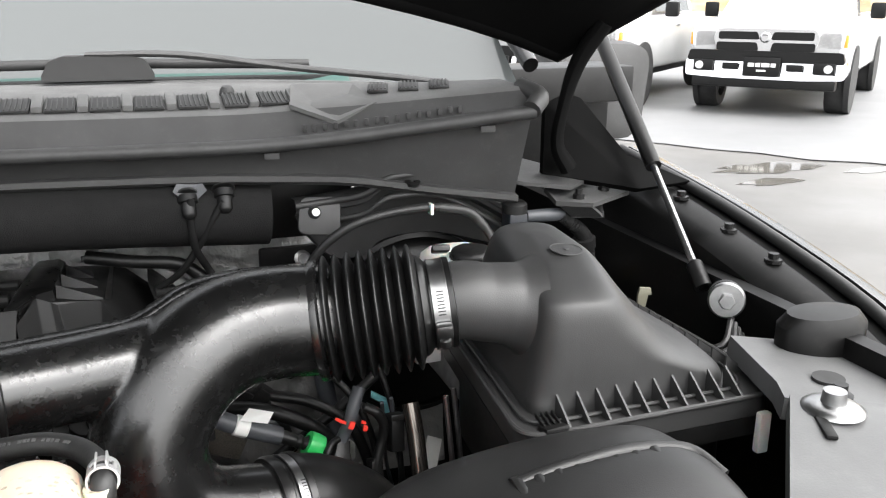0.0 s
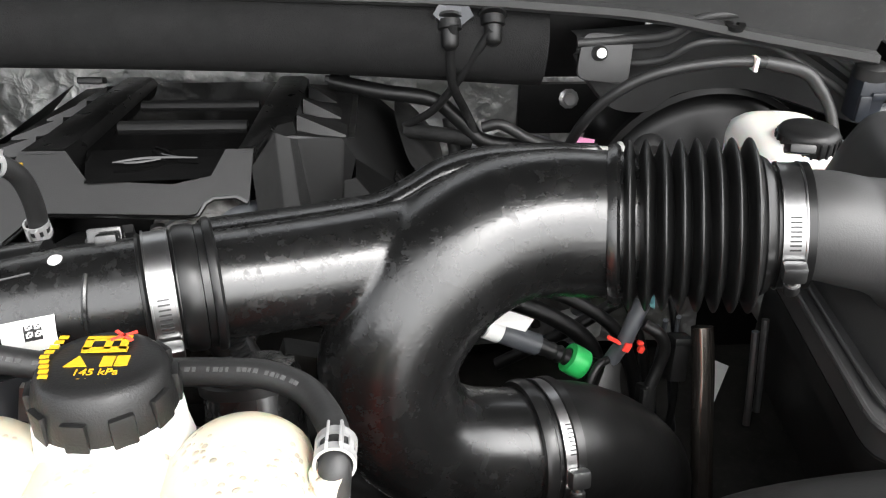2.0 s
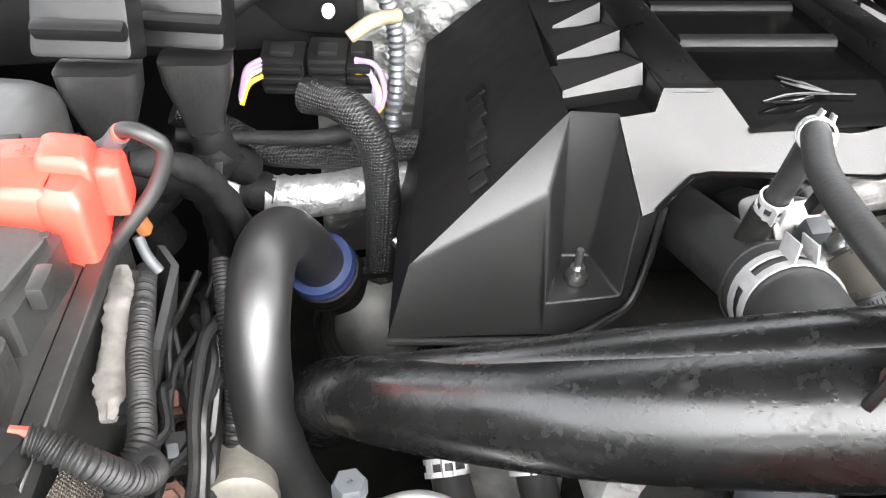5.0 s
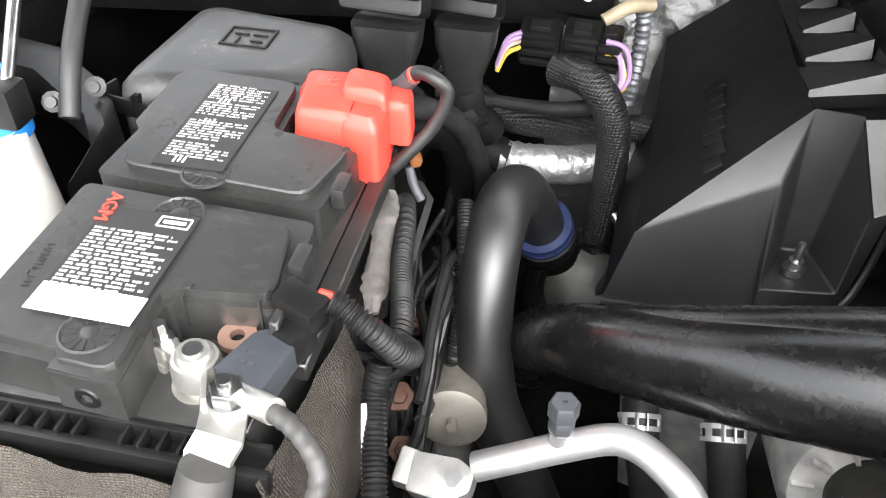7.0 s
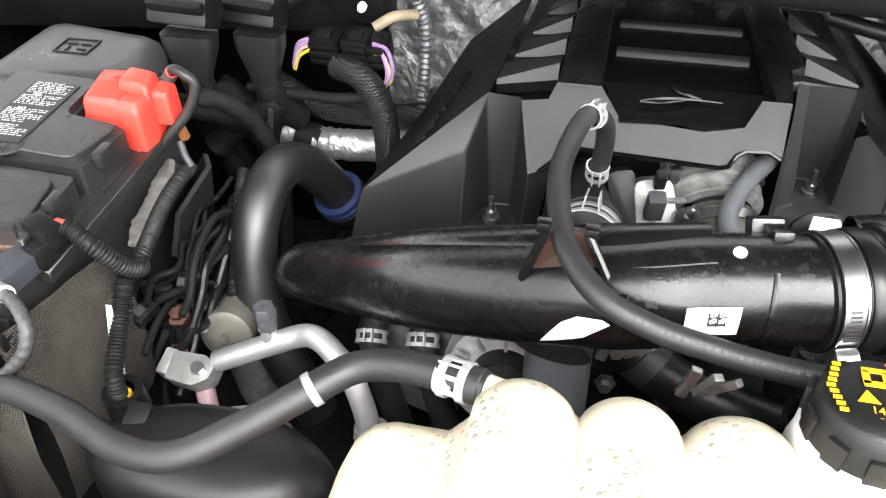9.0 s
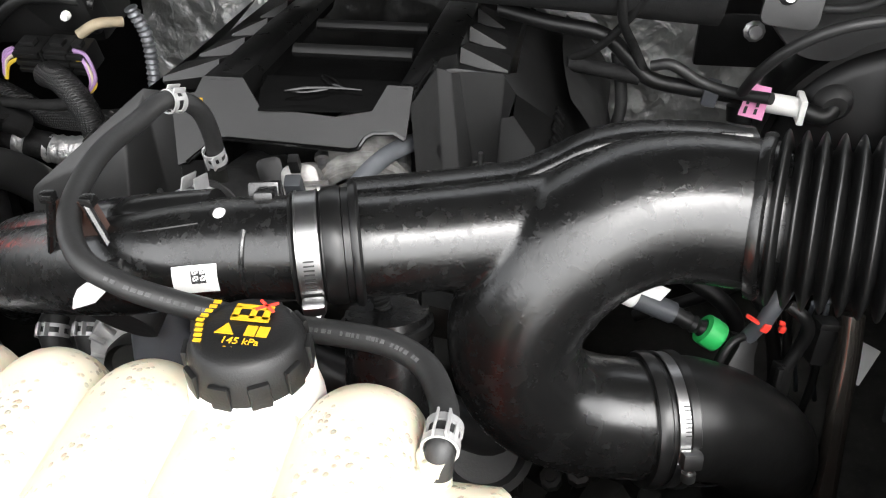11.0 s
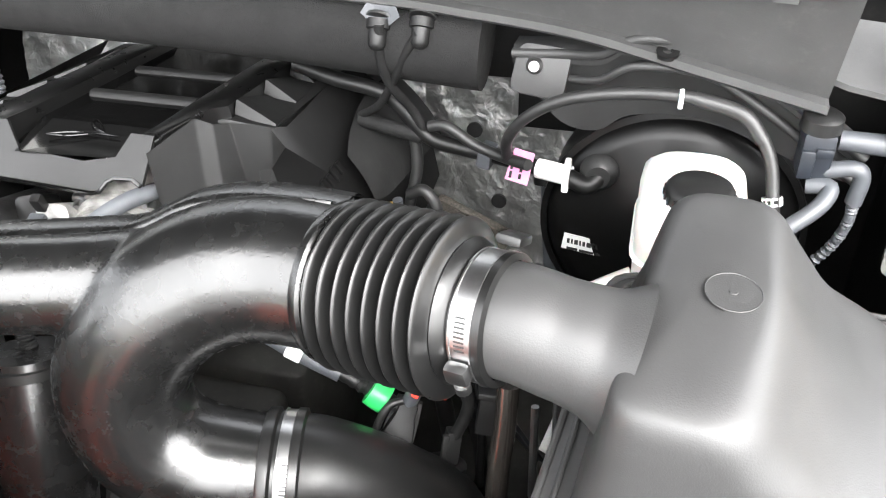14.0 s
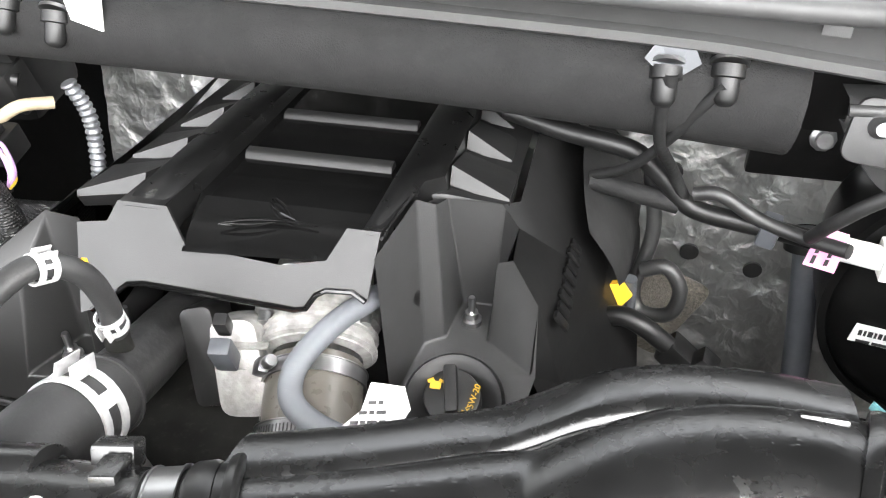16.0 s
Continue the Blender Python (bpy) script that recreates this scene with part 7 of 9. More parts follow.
solo("hose_loop", tube([(0.055, 1.06, 1.05), (0.075, 1.055, 1.06), (0.09, 1.05, 1.04), (0.085, 1.05, 1.01), (0.06, 1.06, 1.0), (0.05, 1.07, 1.02), (0.06, 1.08, 1.08), (0.05, 1.09, 1.14)], 0.007, 12, 7), M_RUBBER, "looped black rubber hose beside the cover", "hose")
pl = thing("sensor_connector", (0.09, 1.0, 0.98), "black two-piece sensor connector with lead", "connector")
part("body", box((0.10, 1.0, 1.0), (0.05, 0.024, 0.024), 0.003, (0, 38, -10)), M_DARK, pl)
part("latch", box((0.115, 0.992, 1.008), (0.02, 0.02, 0.02), 0.002, (0, 38, -10)), M_CAP, pl)
part("lead", tube([(0.085, 1.0, 1.015), (0.06, 1.0, 1.035), (0.04, 1.005, 1.04), (0.02, 1.01, 1.03)], 0.009, 12, 5), M_DARK, pl)
part("lead", tube([(0.12, 1.0, 0.985), (0.14, 0.995, 0.96), (0.15, 0.99, 0.92)], 0.006, 12, 5), M_DARK, pl)
solo("cyan_tie", slab([(0.262, 1.0, 0.985), (0.285, 0.99, 0.972), (0.29, 0.992, 0.94), (0.282, 0.995, 0.945), (0.275, 0.998, 0.968), (0.262, 1.003, 0.975)], 0.003, 0.0008), material("cyan_plastic", (0.25, 0.6, 0.65), 0.5), "pale cyan plastic strap below the booster", "strap")

# front right: panel, bolts, air inlet
pan = thing("radiator_support", (0.55, 0.4, 1.15), "grey-black radiator support panel with bolts", "support panel", kind="structure")
part("plate", slab([(0.482, 0.485, 1.186), (0.375, 0.365, 1.180), (0.40, 0.20, 1.175), (0.80, 0.20, 1.165), (0.80, 0.36, 1.165), (0.56, 0.445, 1.180)], 0.02, 0.004), M_SUPPORT, pan)
part("corner_gusset", slab([(0.500, 0.520, 1.178), (0.482, 0.49, 1.180), (0.56, 0.45, 1.174), (0.70, 0.41, 1.16), (0.70, 0.52, 1.16), (0.60, 0.60, 1.17), (0.53, 0.62, 1.178)], 0.02, 0.004), M_SUPPORT, pan)
part("bolt_head", revolve([(0, 0.016), (0.009, 0.016), (0.010, 0.006), (0.018, 0.005), (0.024, 0.002), (0.025, 0.0)], (0.498, 0.455, 1.184), (0.498, 0.455, 2), 28), M_STEEL, pan, "large zinc flange bolt")
part("hole", revolve([(0, 0.001), (0.014, 0.001), (0.014, -0.004)], (0.548, 0.510, 1.178), (0.548, 0.51, 2), 20), M_INK, pan)
part("small_bolt", revolve([(0, 0.012), (0.006, 0.012), (0.006, 0.004), (0.011, 0.003), (0.011, 0.0)], (0.522, 0.472, 1.182), (0.522, 0.472, 2), 10), M_DARK, pan)
part("pressed_slot", box((0.472, 0.436, 1.1835), (0.04, 0.009, 0.004), 0.002, (0, 0, 62)), M_APRON, pan)
solo("bonnet_latch_cover", loft([[(0.61 + 0.05 * math.cos(a) * k, 0.585 + 0.03 * math.sin(a) * k, z) for a in [2 * math.pi * i / 20 for i in range(20)]] for k, z in ((1.0, 1.165), (1.0, 1.195), (0.8, 1.206), (0.4, 1.208))]), M_APRON, "black domed bump stop on the fender rail", "bump stop")
stb = thing("strut_bolt", (0.572, 0.69, 1.17), "large zinc bolt with washer on the inner fender", "bolt")
part("washer", revolve([(0, 0.006), (0.018, 0.006), (0.020, 0.003), (0.020, 0.0)], (0.580, 0.69, 1.185), (0.30, 0.30, 1.25), 28), M_STEEL, stb)
part("head", revolve([(0, 0.014), (0.008, 0.014), (0.009, 0.012), (0.009, 0.004)], (0.580, 0.69, 1.185), (0.30, 0.30, 1.25), 6), M_STEEL, stb)
part("rubber_mount", revolve([(0.019, -0.02), (0.0205, -0.002), (0.018, 0.0)], (0.580, 0.69, 1.185), (0.30, 0.30, 1.25), 24), M_RUBBER, stb)
for k in range(5):
    solo("brace_rib", tube([(0.585, 0.685 - 0.006 * k, 1.165 - 0.004 * k), (0.56, 0.665 - 0.012 * k, 1.145), (0.535, 0.69 - 0.02 * k, 1.135)], 0.0035, 8, 4), M_BOX, "thin black moulded rib of the air box mount", "rib", group="air box mount ribs")
solo("clip_tab", bevelled(prism([(0, 0), (0.010, 0.0), (0.013, 0.018), (0.017, 0.018), (0.016, 0.026), (0.003, 0.027), (0.001, 0.018)], 0.006, plane_pose((0.525, 0.78, 1.15), (1, -0.3, 0), (0.1, 0, 1))), 0.001), material("cream_plastic", (0.14, 0.135, 0.1), 0.5), "cream plastic clip on the inner fender", "clip")
solo("latch_tab", box((0.505, 0.535, 1.12), (0.012, 0.008, 0.04), 0.002), M_TANKCLEAN, "cream plastic latch tab beside the air box", "latch")

inl = thing("air_inlet_duct", (0.3, 0.5, 1.0), "smooth black air inlet duct with ribbed crest", "air duct")
def inlet_section(x, back, top, drop=0.0):
    """Section across the duct at x: flat underside, rounded back edge, gently domed top."""
    return [(x, 0.42, 1.0), (x, back - 0.012, 1.07), (x, back, top - 0.034), (x, back - 0.006, top - 0.013), (x, back - 0.035, top - 0.002), (x, 0.39, top - drop), (x, 0.34, top - 0.04), (x, 0.34, 1.0)]


INL = [inlet_section(0.086, 0.440, 1.130), inlet_section(0.100, 0.474, 1.160), inlet_section(0.14, 0.496, 1.182), inlet_section(0.21, 0.503, 1.192), inlet_section(0.29, 0.504, 1.194),
       inlet_section(0.340, 0.498, 1.190), inlet_section(0.362, 0.486, 1.172), inlet_section(0.374, 0.460, 1.130)]


def smooth_ring(r):
    pts = [V(p) for p in r]
    n = len(pts)
    out = []
    for i in range(n):
        a, b, c, d = pts[i - 1], pts[i], pts[(i + 1) % n], pts[(i + 2) % n]
        for k in range(4):
            t = k / 4
            out.append(0.5 * ((2 * b) + (c - a) * t + (2 * a - 5 * b + 4 * c - d) * t * t + (3 * b - a - 3 * c + d) * t ** 3))
    return out


dense_inl = [smooth_ring(r) for r in INL]
mid = []
for i in range(len(dense_inl[0])):
    mid.append(spline([s[i] for s in dense_inl], 5))
part("shell", loft([[col[j] for col in mid] for j in range(len(mid[0]))]), M_COVER, inl, smooth=70)
part("crest", tube([(0.205, 0.432, 1.190), (0.25, 0.438, 1.1925), (0.30, 0.441, 1.193), (0.345, 0.436, 1.187), (0.358, 0.41, 1.178)], 0.006, 12, 6), M_COVER, inl)
for k in range(8):
    part("crest_rib", box((0.208 + 0.0155 * k, 0.424 + 0.0008 * k, 1.1915), (0.008, 0.020, 0.008), 0.003, (8, 0, 0)), M_COVER, inl)

# ---- left side: charge pipe, looms, connectors, boxes ----
cp = thing("charge_pipe", (-0.59, 0.83, 0.8), "smooth black charge pipe with a blue sealing ring", "charge pipe")
part("pipe", tube([(-0.572, 0.960, 0.960), (-0.580, 0.942, 0.995), (-0.590, 0.920, 1.035), (-0.599, 0.892, 1.068), (-0.605, 0.858, 1.084), (-0.608, 0.822, 1.080), (-0.609, 0.790, 1.055), (-0.606, 0.768, 1.012), (-0.596, 0.754, 0.965), (-0.578, 0.744, 0.925), (-0.55, 0.737, 0.86)], 0.0222, 28, 9), material("pipe_satin_black", (0.007, 0.007, 0.007), 0.44, spec=0.85, vary=0.2, scale=20, bump=0.1, bump_scale=500), cp)
part("blue_ring", merge(revolve([(0.0222, 0), (0.029, 0.001), (0.030, 0.005), (0.0275, 0.008), (0.030, 0.011), (0.029, 0.016), (0.0222, 0.017)], (-0.5808, 0.940, 0.998), (-0.5715, 0.961, 0.957), 36, True)), M_BLUE, cp, "blue rubber sealing ring")
part("collar", revolve([(0.022, 0.015), (0.031, 0.017), (0.031, 0.030), (0.022, 0.032)], (-0.5808, 0.940, 0.998), (-0.5715, 0.961, 0.957), 32), M_DARK, cp)
turbo = thing("turbo_housing", (-0.54, 0.95, 0.85), "cast aluminium compressor outlet housing", "turbocharger")
# Much darker aluminium than M_ALU, for the turbo housing
M_DARKALU = material("dark_cast_aluminium", (0.05, 0.05, 0.048), 0.45, metal=1.0, vary=0.3, scale=50, bump=0.2, bump_scale=400)
part("outlet", tube([(-0.573, 0.958, 0.962), (-0.560, 0.972, 0.93), (-0.548, 0.98, 0.88)], [0.030, 0.034, 0.04], 28, 5), M_DARKALU, turbo)
part("volute", revolve([(0.0, 0.03), (0.035, 0.03), (0.055, 0.02), (0.062, 0.0), (0.055, -0.02), (0.03, -0.03), (0, -0.03)], (-0.53, 0.95, 0.915), (-0.53, 0.5, 1.3), 32), M_DARKALU, turbo)
for k in range(3):
    part("ring", revolve([(0.040 + 0.006 * k, 0.0), (0.043 + 0.006 * k, 0.004), (0.046 + 0.006 * k, 0.0)], (-0.53, 0.95 - 0.024, 0.915 + 0.022 - 0.004 * k), (-0.53, 0.5, 1.3), 32), M_DARKALU, turbo)
solo("steel_line", tube([(-0.53, 0.97, 1.01), (-0.51, 0.955, 1.0), (-0.505, 0.94, 0.97), (-0.52, 0.93, 0.93)], 0.005, 12, 6), M_STEEL, "thin bent steel line at the turbo", "steel line")

fp = thing("foil_wrapped_hose", (-0.58, 1.0, 1.0), "hose wrapped in bright crinkled foil", "hose")
part("taped_hose", tube([(-0.735, 1.00, 1.085), (-0.705, 1.01, 1.055), (-0.675, 1.015, 1.030), (-0.625, 1.018, 1.014)], 0.0175, 18, 7, rough=lambda s, a: 0.0012 * math.sin(s * 330 + a * 2)), M_TAPE, fp)
part("foil_wrap", tube([(-0.632, 1.017, 1.014), (-0.60, 1.020, 1.009), (-0.565, 1.026, 1.008), (-0.53, 1.032, 1.012), (-0.50, 1.036, 1.018)], [0.0175, 0.0190, 0.0195, 0.019, 0.018], 22, 14, rough=lambda s, a: 0.0022 * noise.noise(V((s * 160, math.cos(a) * 1.4, math.sin(a) * 1.4)))), M_FOILW, fp, "crinkled silver foil wrap")
part("foil_band", revolve([(0.0175, 0), (0.0195, 0.001), (0.0195, 0.014), (0.0175, 0.015)], (-0.668, 1.0155, 1.027), (-0.63, 1.018, 1.014), 20, True), M_FOILW, fp, "silver tape band")
bh = thing("braided_hose", (-0.56, 1.02, 1.0), "black braided heater hose bundle", "hose")


def braid(s, a):
    return 0.0005 * math.sin(s * 1200) * math.cos(a * 12)


part("hose", tube([(-0.70, 1.03, 1.095), (-0.665, 1.035, 1.072), (-0.63, 1.035, 1.050), (-0.585, 1.035, 1.045), (-0.53, 1.03, 1.052), (-0.49, 1.03, 1.058)], 0.0135, 20, 14, rough=braid), M_BRAID, bh)
part("loom", tube([(-0.585, 1.0, 1.125), (-0.56, 0.985, 1.128), (-0.54, 0.975, 1.115), (-0.528, 0.972, 1.085), (-0.525, 0.97, 1.03), (-0.528, 0.965, 0.96), (-0.535, 0.955, 0.90)], 0.0148, 20, 16, rough=braid), M_BRAID, bh, "black braided loom")
solo("foil_cable", tube([(-0.52, 1.10, 1.165), (-0.512, 1.105, 1.13), (-0.511, 1.10, 1.09), (-0.515, 1.09, 1.045), (-0.518, 1.08, 1.02)], 0.0075, 14, 20, rough=lambda s, a: 0.0012 * math.sin(s * 900)), material("dull_foil_braid", (0.16, 0.165, 0.175), 0.5, metal=0.6, vary=0.3, scale=120), "thin foil-wrapped cable down the firewall", "cable")

mc = thing("harness_connector", (-0.58, 1.02, 1.12), "large black multi-pin connector with coloured wires", "connector")
for hx, hw in ((-0.602, 0.036), (-0.566, 0.032), (-0.542, 0.022)):
    half = part("half", box((hx, 1.02, 1.140), (hw, 0.030, 0.030 + (0.006 if hx == -0.566 else 0)), 0.003, (12, 0, -3)), M_DARK, mc)
    for dz in (-0.012, -0.002, 0.008):
        part("ridge", box((hx, 1.002 - 0.2 * dz, 1.140 + dz), (hw * 0.86, 0.006, 0.006), 0.0012, (12, 0, -3)), M_DARK, half)
    part("lock_tab", box((hx, 1.013, 1.158), (hw * 0.5, 0.012, 0.006), 0.0015, (12, 0, -3)), M_CAP, half)
for k, (col, dz) in enumerate((((0.2, 0.12, 0.24), 0.012), ((0.4, 0.28, 0.02), -0.002), ((0.32, 0.27, 0.2), 0.004), ((0.24, 0.14, 0.28), 0.008))):
    wm = material("wire_insulation", col, 0.5, vary=0.05)
    part("wire", tube([(-0.545, 1.005, 1.142 + dz), (-0.528 - 0.002 * k, 1.0, 1.138 + dz), (-0.522 - 0.002 * k, 0.995, 1.12 + dz * 0.5), (-0.535, 0.992, 1.106)], 0.0022, 8, 6), wm, mc)
    part("wire", tube([(-0.618, 1.005, 1.142 + dz), (-0.630, 1.002, 1.135 + dz), (-0.637, 1.0, 1.118 + dz * 0.5)], 0.0022, 8, 5), wm, mc)
part("wire_sleeve", tube([(-0.533, 0.993, 1.110), (-0.55, 0.985, 1.100), (-0.585, 0.985, 1.094), (-0.64, 0.99, 1.092), (-0.69, 0.985, 1.098)], [0.006, 0.0075, 0.0065, 0.006, 0.006], 12, 7), M_TAPE, mc, "taped wire sleeve")
part("lead", tube([(-0.55, 1.03, 1.16), (-0.53, 1.04, 1.17), (-0.51, 1.06, 1.165)], 0.006, 10, 5), material("cream_wire", (0.22, 0.18, 0.12), 0.6), mc)


def ecu_plug(x, y, z, w, turn):
    t = thing("control_connector", (x, y, z - 0.08), "big black control-unit connector with taped loom", "connector", group="control connectors")
    part("shell", bevelled(prism(rounded([(-w, -0.012), (w, -0.012), (w * 0.92, 0.03), (-w * 0.92, 0.03)], 0.006), 0.032, plane_pose((x, y, z), (math.cos(radians(turn)), math.sin(radians(turn)), 0), (0, 0.45, 0.9))), 0.003), M_DARK, t)
    part("lever", box((x, y - 0.03, z + 0.022), (w * 1.8, 0.01, 0.012), 0.003, (25, 0, turn)), M_DARK, t, "black locking lever")
    part("boot", loft([[(x + a * k, y - 0.015 + b * k + dy, z - dz) for a, b in rounded([(-w, -0.018), (w, -0.018), (w, 0.018), (-w, 0.018)], 0.012)] for k, dy, dz in ((0.85, 0, 0.012), (0.8, -0.002, 0.03), (0.5, -0.005, 0.06), (0.42, -0.003, 0.085))]), M_SLEEVE, t, "taped loom boot")
    part("loom", tube([(x, y - 0.018, z - 0.07), (x + 0.005, y - 0.012, z - 0.10), (x + 0.02, y + 0.01, z - 0.13)], 0.016, 14, 5, rough=lambda s, a: 0.001 * math.sin(s * 300 + a)), M_TAPE, t)
    return t


ecu_plug(-0.718, 0.95, 1.198, 0.034, -4)
ecu_plug(-0.662, 0.995, 1.182, 0.032, -8)
eb = thing("control_unit", (-0.67, 1.08, 1.15), "black control unit on a bracket at the firewall", "control unit")
part("case", box((-0.66, 1.10, 1.24), (0.24, 0.10, 0.05), 0.006, (20, 0, 0)), M_DARK, eb)
part("bracket", box((-0.60, 1.075, 1.175), (0.12, 0.03, 0.05), 0.004, (15, 0, -8)), M_DARK, eb)
part("white_pin", revolve([(0, 0.010), (0.004, 0.009), (0.0055, 0.004), (0.005, 0)], (-0.566, 1.045, 1.178), (-0.566, 0.9, 1.16), 16), M_WHITE, eb, "white push pin")
part("white_pin", revolve([(0, 0.004), (0.007, 0.004), (0.0075, 0)], (-0.59, 1.05, 1.235), (-0.59, 0.8, 1.5), 18), M_WHITE, eb, "white push pin")
part("bracket_arm", tube([(-0.66, 1.04, 1.165), (-0.62, 1.045, 1.192), (-0.57, 1.05, 1.195), (-0.54, 1.06, 1.185)], 0.007, 10, 5), M_DARK, eb)
for pts, r in (([(-0.70, 0.95, 1.10), (-0.73, 0.96, 1.08), (-0.74, 0.98, 1.05), (-0.72, 0.99, 0.98)], 0.02), ([(-0.65, 0.98, 1.09), (-0.67, 0.975, 1.07), (-0.70, 0.97, 1.06), (-0.73, 0.96, 1.03)], 0.017), ([(-0.74, 0.90, 1.12), (-0.70, 0.91, 1.11), (-0.67, 0.93, 1.09), (-0.66, 0.95, 1.04), (-0.665, 0.955, 0.95)], 0.012), ([(-0.69, 0.87, 1.15), (-0.66, 0.88, 1.14), (-0.64, 0.90, 1.10), (-0.63, 0.91, 1.03), (-0.64, 0.90, 0.92)], 0.009)):
    solo("taped_loom", tube(pts, r, 14, 8, rough=lambda s, a: 0.0012 * math.sin(s * 260 + a * 2)), M_TAPE, "black cloth-taped wiring loom", "wiring loom", group="taped looms")
solo("steel_rod", tube([(-0.655, 0.96, 1.09), (-0.665, 0.945, 1.02), (-0.675, 0.93, 0.95)], 0.0045, 10, 2), M_STEEL, "thin steel rod behind the battery", "rod")

fb = thing("fuse_box", (-0.79, 0.88, 1.1), "black fuse box lid with a moulded sign, damp", "fuse box")
part("lid", loft([[(x, y, z + zz) for (x, y), zz in zip(rounded([(-0.889 + i, 0.800 + i), (-0.742 - i, 0.832 + i), (-0.738 - i, 0.928 - i), (-0.880 + i, 0.945 - i)], 0.02, 5), [0.0] * 24)] for i, z in ((0.0, 1.10), (0.0, 1.165), (0.002, 1.176), (0.008, 1.183), (0.018, 1.185))]), material("damp_black_lid", (0.03, 0.03, 0.03), 0.45, vary=0.5, scale=9, wet=-0.25, dust=0.2), fb)
part("moulded_sign", merge(*[box((-0.815 + dx, 0.885 + dy, 1.186), (w, h, 0.0015), 0.0004) for dx, dy, w, h in ((0, 0.014, 0.036, 0.002), (0, -0.014, 0.036, 0.002), (-0.018, 0, 0.002, 0.03), (0.018, 0, 0.002, 0.03), (-0.007, 0.004, 0.012, 0.002), (0.008, 0.004, 0.012, 0.002), (-0.007, -0.006, 0.002, 0.010), (0.008, -0.006, 0.01, 0.002))]), M_DARK, fb)
for k in range(4):
    part("latch", box((-0.765 + 0.018 * k, 0.838, 1.17 + 0.004 * (k % 2)), (0.012, 0.03, 0.022), 0.002, (0, 0, 10)), M_DARK, fb)
for cx_, cy_, w_ in ((-0.882, 0.8135, 0.030), (-0.8615, 0.8085, 0.018)):
    part("clip", merge(box((cx_ - w_ / 2, cy_, 1.166), (0.002, 0.018, 0.018), 0.0005, (0, 0, -14)), box((cx_ + w_ / 2, cy_ - 0.003, 1.166), (0.002, 0.018, 0.018), 0.0005, (0, 0, -14)), box((cx_, cy_ - 0.009, 1.163), (w_, 0.002, 0.014), 0.0005, (0, 0, -14)), box((cx_, cy_, 1.158), (w_, 0.016, 0.002), 0.0003, (0, 0, -14))), M_DARK, fb)

lr = thing("inner_rail", (-0.9, 0.8, 1.0), "black plastic rail beside the battery", "rail", kind="structure")
part("rail", loft([[(x, y - 0.02, 1.145), (x, y - 0.018, 1.168), (x, y + 0.002, 1.172), (x, y + 0.018, 1.168), (x, y + 0.02, 1.09)] for x, y in ((-1.04, 0.865), (-0.97, 0.85), (-0.90, 0.80), (-0.875, 0.765), (-0.866, 0.72))]), M_APRON, lr)
part("well", box((-0.868, 0.72, 1.06), (0.05, 0.12, 0.12), 0.01), M_DARK, lr)
ws = thing("washer_bottle", (-0.93, 0.72, 0.95), "white washer bottle with blue cap and blue fluid", "washer bottle")


def wsec(i, z, dy=0.0):
    return [(x, y, z) for x, y in rounded([(-1.02 + i, 0.60 + i), (-0.900 - i, 0.60 + i), (-0.897 - i, 0.735 - i), (-0.985 + i, 0.825 - i), (-1.02 + i, 0.815 - i)], 0.025, 5)]


part("bottle", loft([wsec(0, 0.98), wsec(0, 1.09)], True), material("washer_fluid_tint", (0.55, 0.68, 0.68), 0.4, vary=0.05, sub=0.2), ws, "bottle with pale blue fluid")
part("upper_bottle", loft([wsec(0.0, 1.09), wsec(0.002, 1.13), wsec(0.010, 1.15), wsec(0.022, 1.158), wsec(0.04, 1.16)]), M_TANKCLEAN, ws)
part("cap", revolve([(0, 0.03), (0.02, 0.028), (0.026, 0.02), (0.027, 0.0), (0, 0)], (-0.968, 0.770, 1.150), (-0.968, 0.770, 2), 28), material("blue_cap", (0.02, 0.2, 0.6), 0.4, vary=0.1), ws, "blue flip cap")
part("cap_tab", box((-0.965, 0.79, 1.182), (0.012, 0.03, 0.008), 0.003, (15, 0, 10)), material("blue_cap", (0.02, 0.2, 0.6), 0.4, vary=0.1), ws)
ls = thing("gas_strut", (-0.94, 0.79, 1.18), "grey gas strut holding up the hood", "gas strut")
part("rod", tube([(-0.932, 0.757, 1.200), (-0.958, 0.865, 1.285)], 0.0045, 10, 1), M_STEEL, ls)
part("end_fitting", box((-0.931, 0.752, 1.19), (0.02, 0.024, 0.03), 0.004), M_DARK, ls)
solo("stay_cable", tube([(-0.893, 0.758, 1.18), (-0.899, 0.79, 1.215), (-0.912, 0.86, 1.26), (-0.935, 0.94, 1.30)], 0.007, 12, 6), M_RUBBER, "black rubber-covered cable beside the strut", "cable")
for x, y in ((-0.915, 0.775), (-0.897, 0.80)):
    solo("shackle_bolt", revolve([(0, 0.010), (0.004, 0.010), (0.004, 0.004), (0.0075, 0.003), (0.0075, 0.0)], (x, y, 1.18), (x + 0.4, y - 0.9, 1.7), 10), M_SHRINK, "worn steel bolt on the inner rail", "bolt", group="rail bolts")
solo("crossbeam", box((-0.80, 1.09, 1.18), (0.5, 0.10, 0.10), 0.01, (0, 0, 8)), M_APRON, "black crossbeam behind the fuse box", "beam", kind="structure")

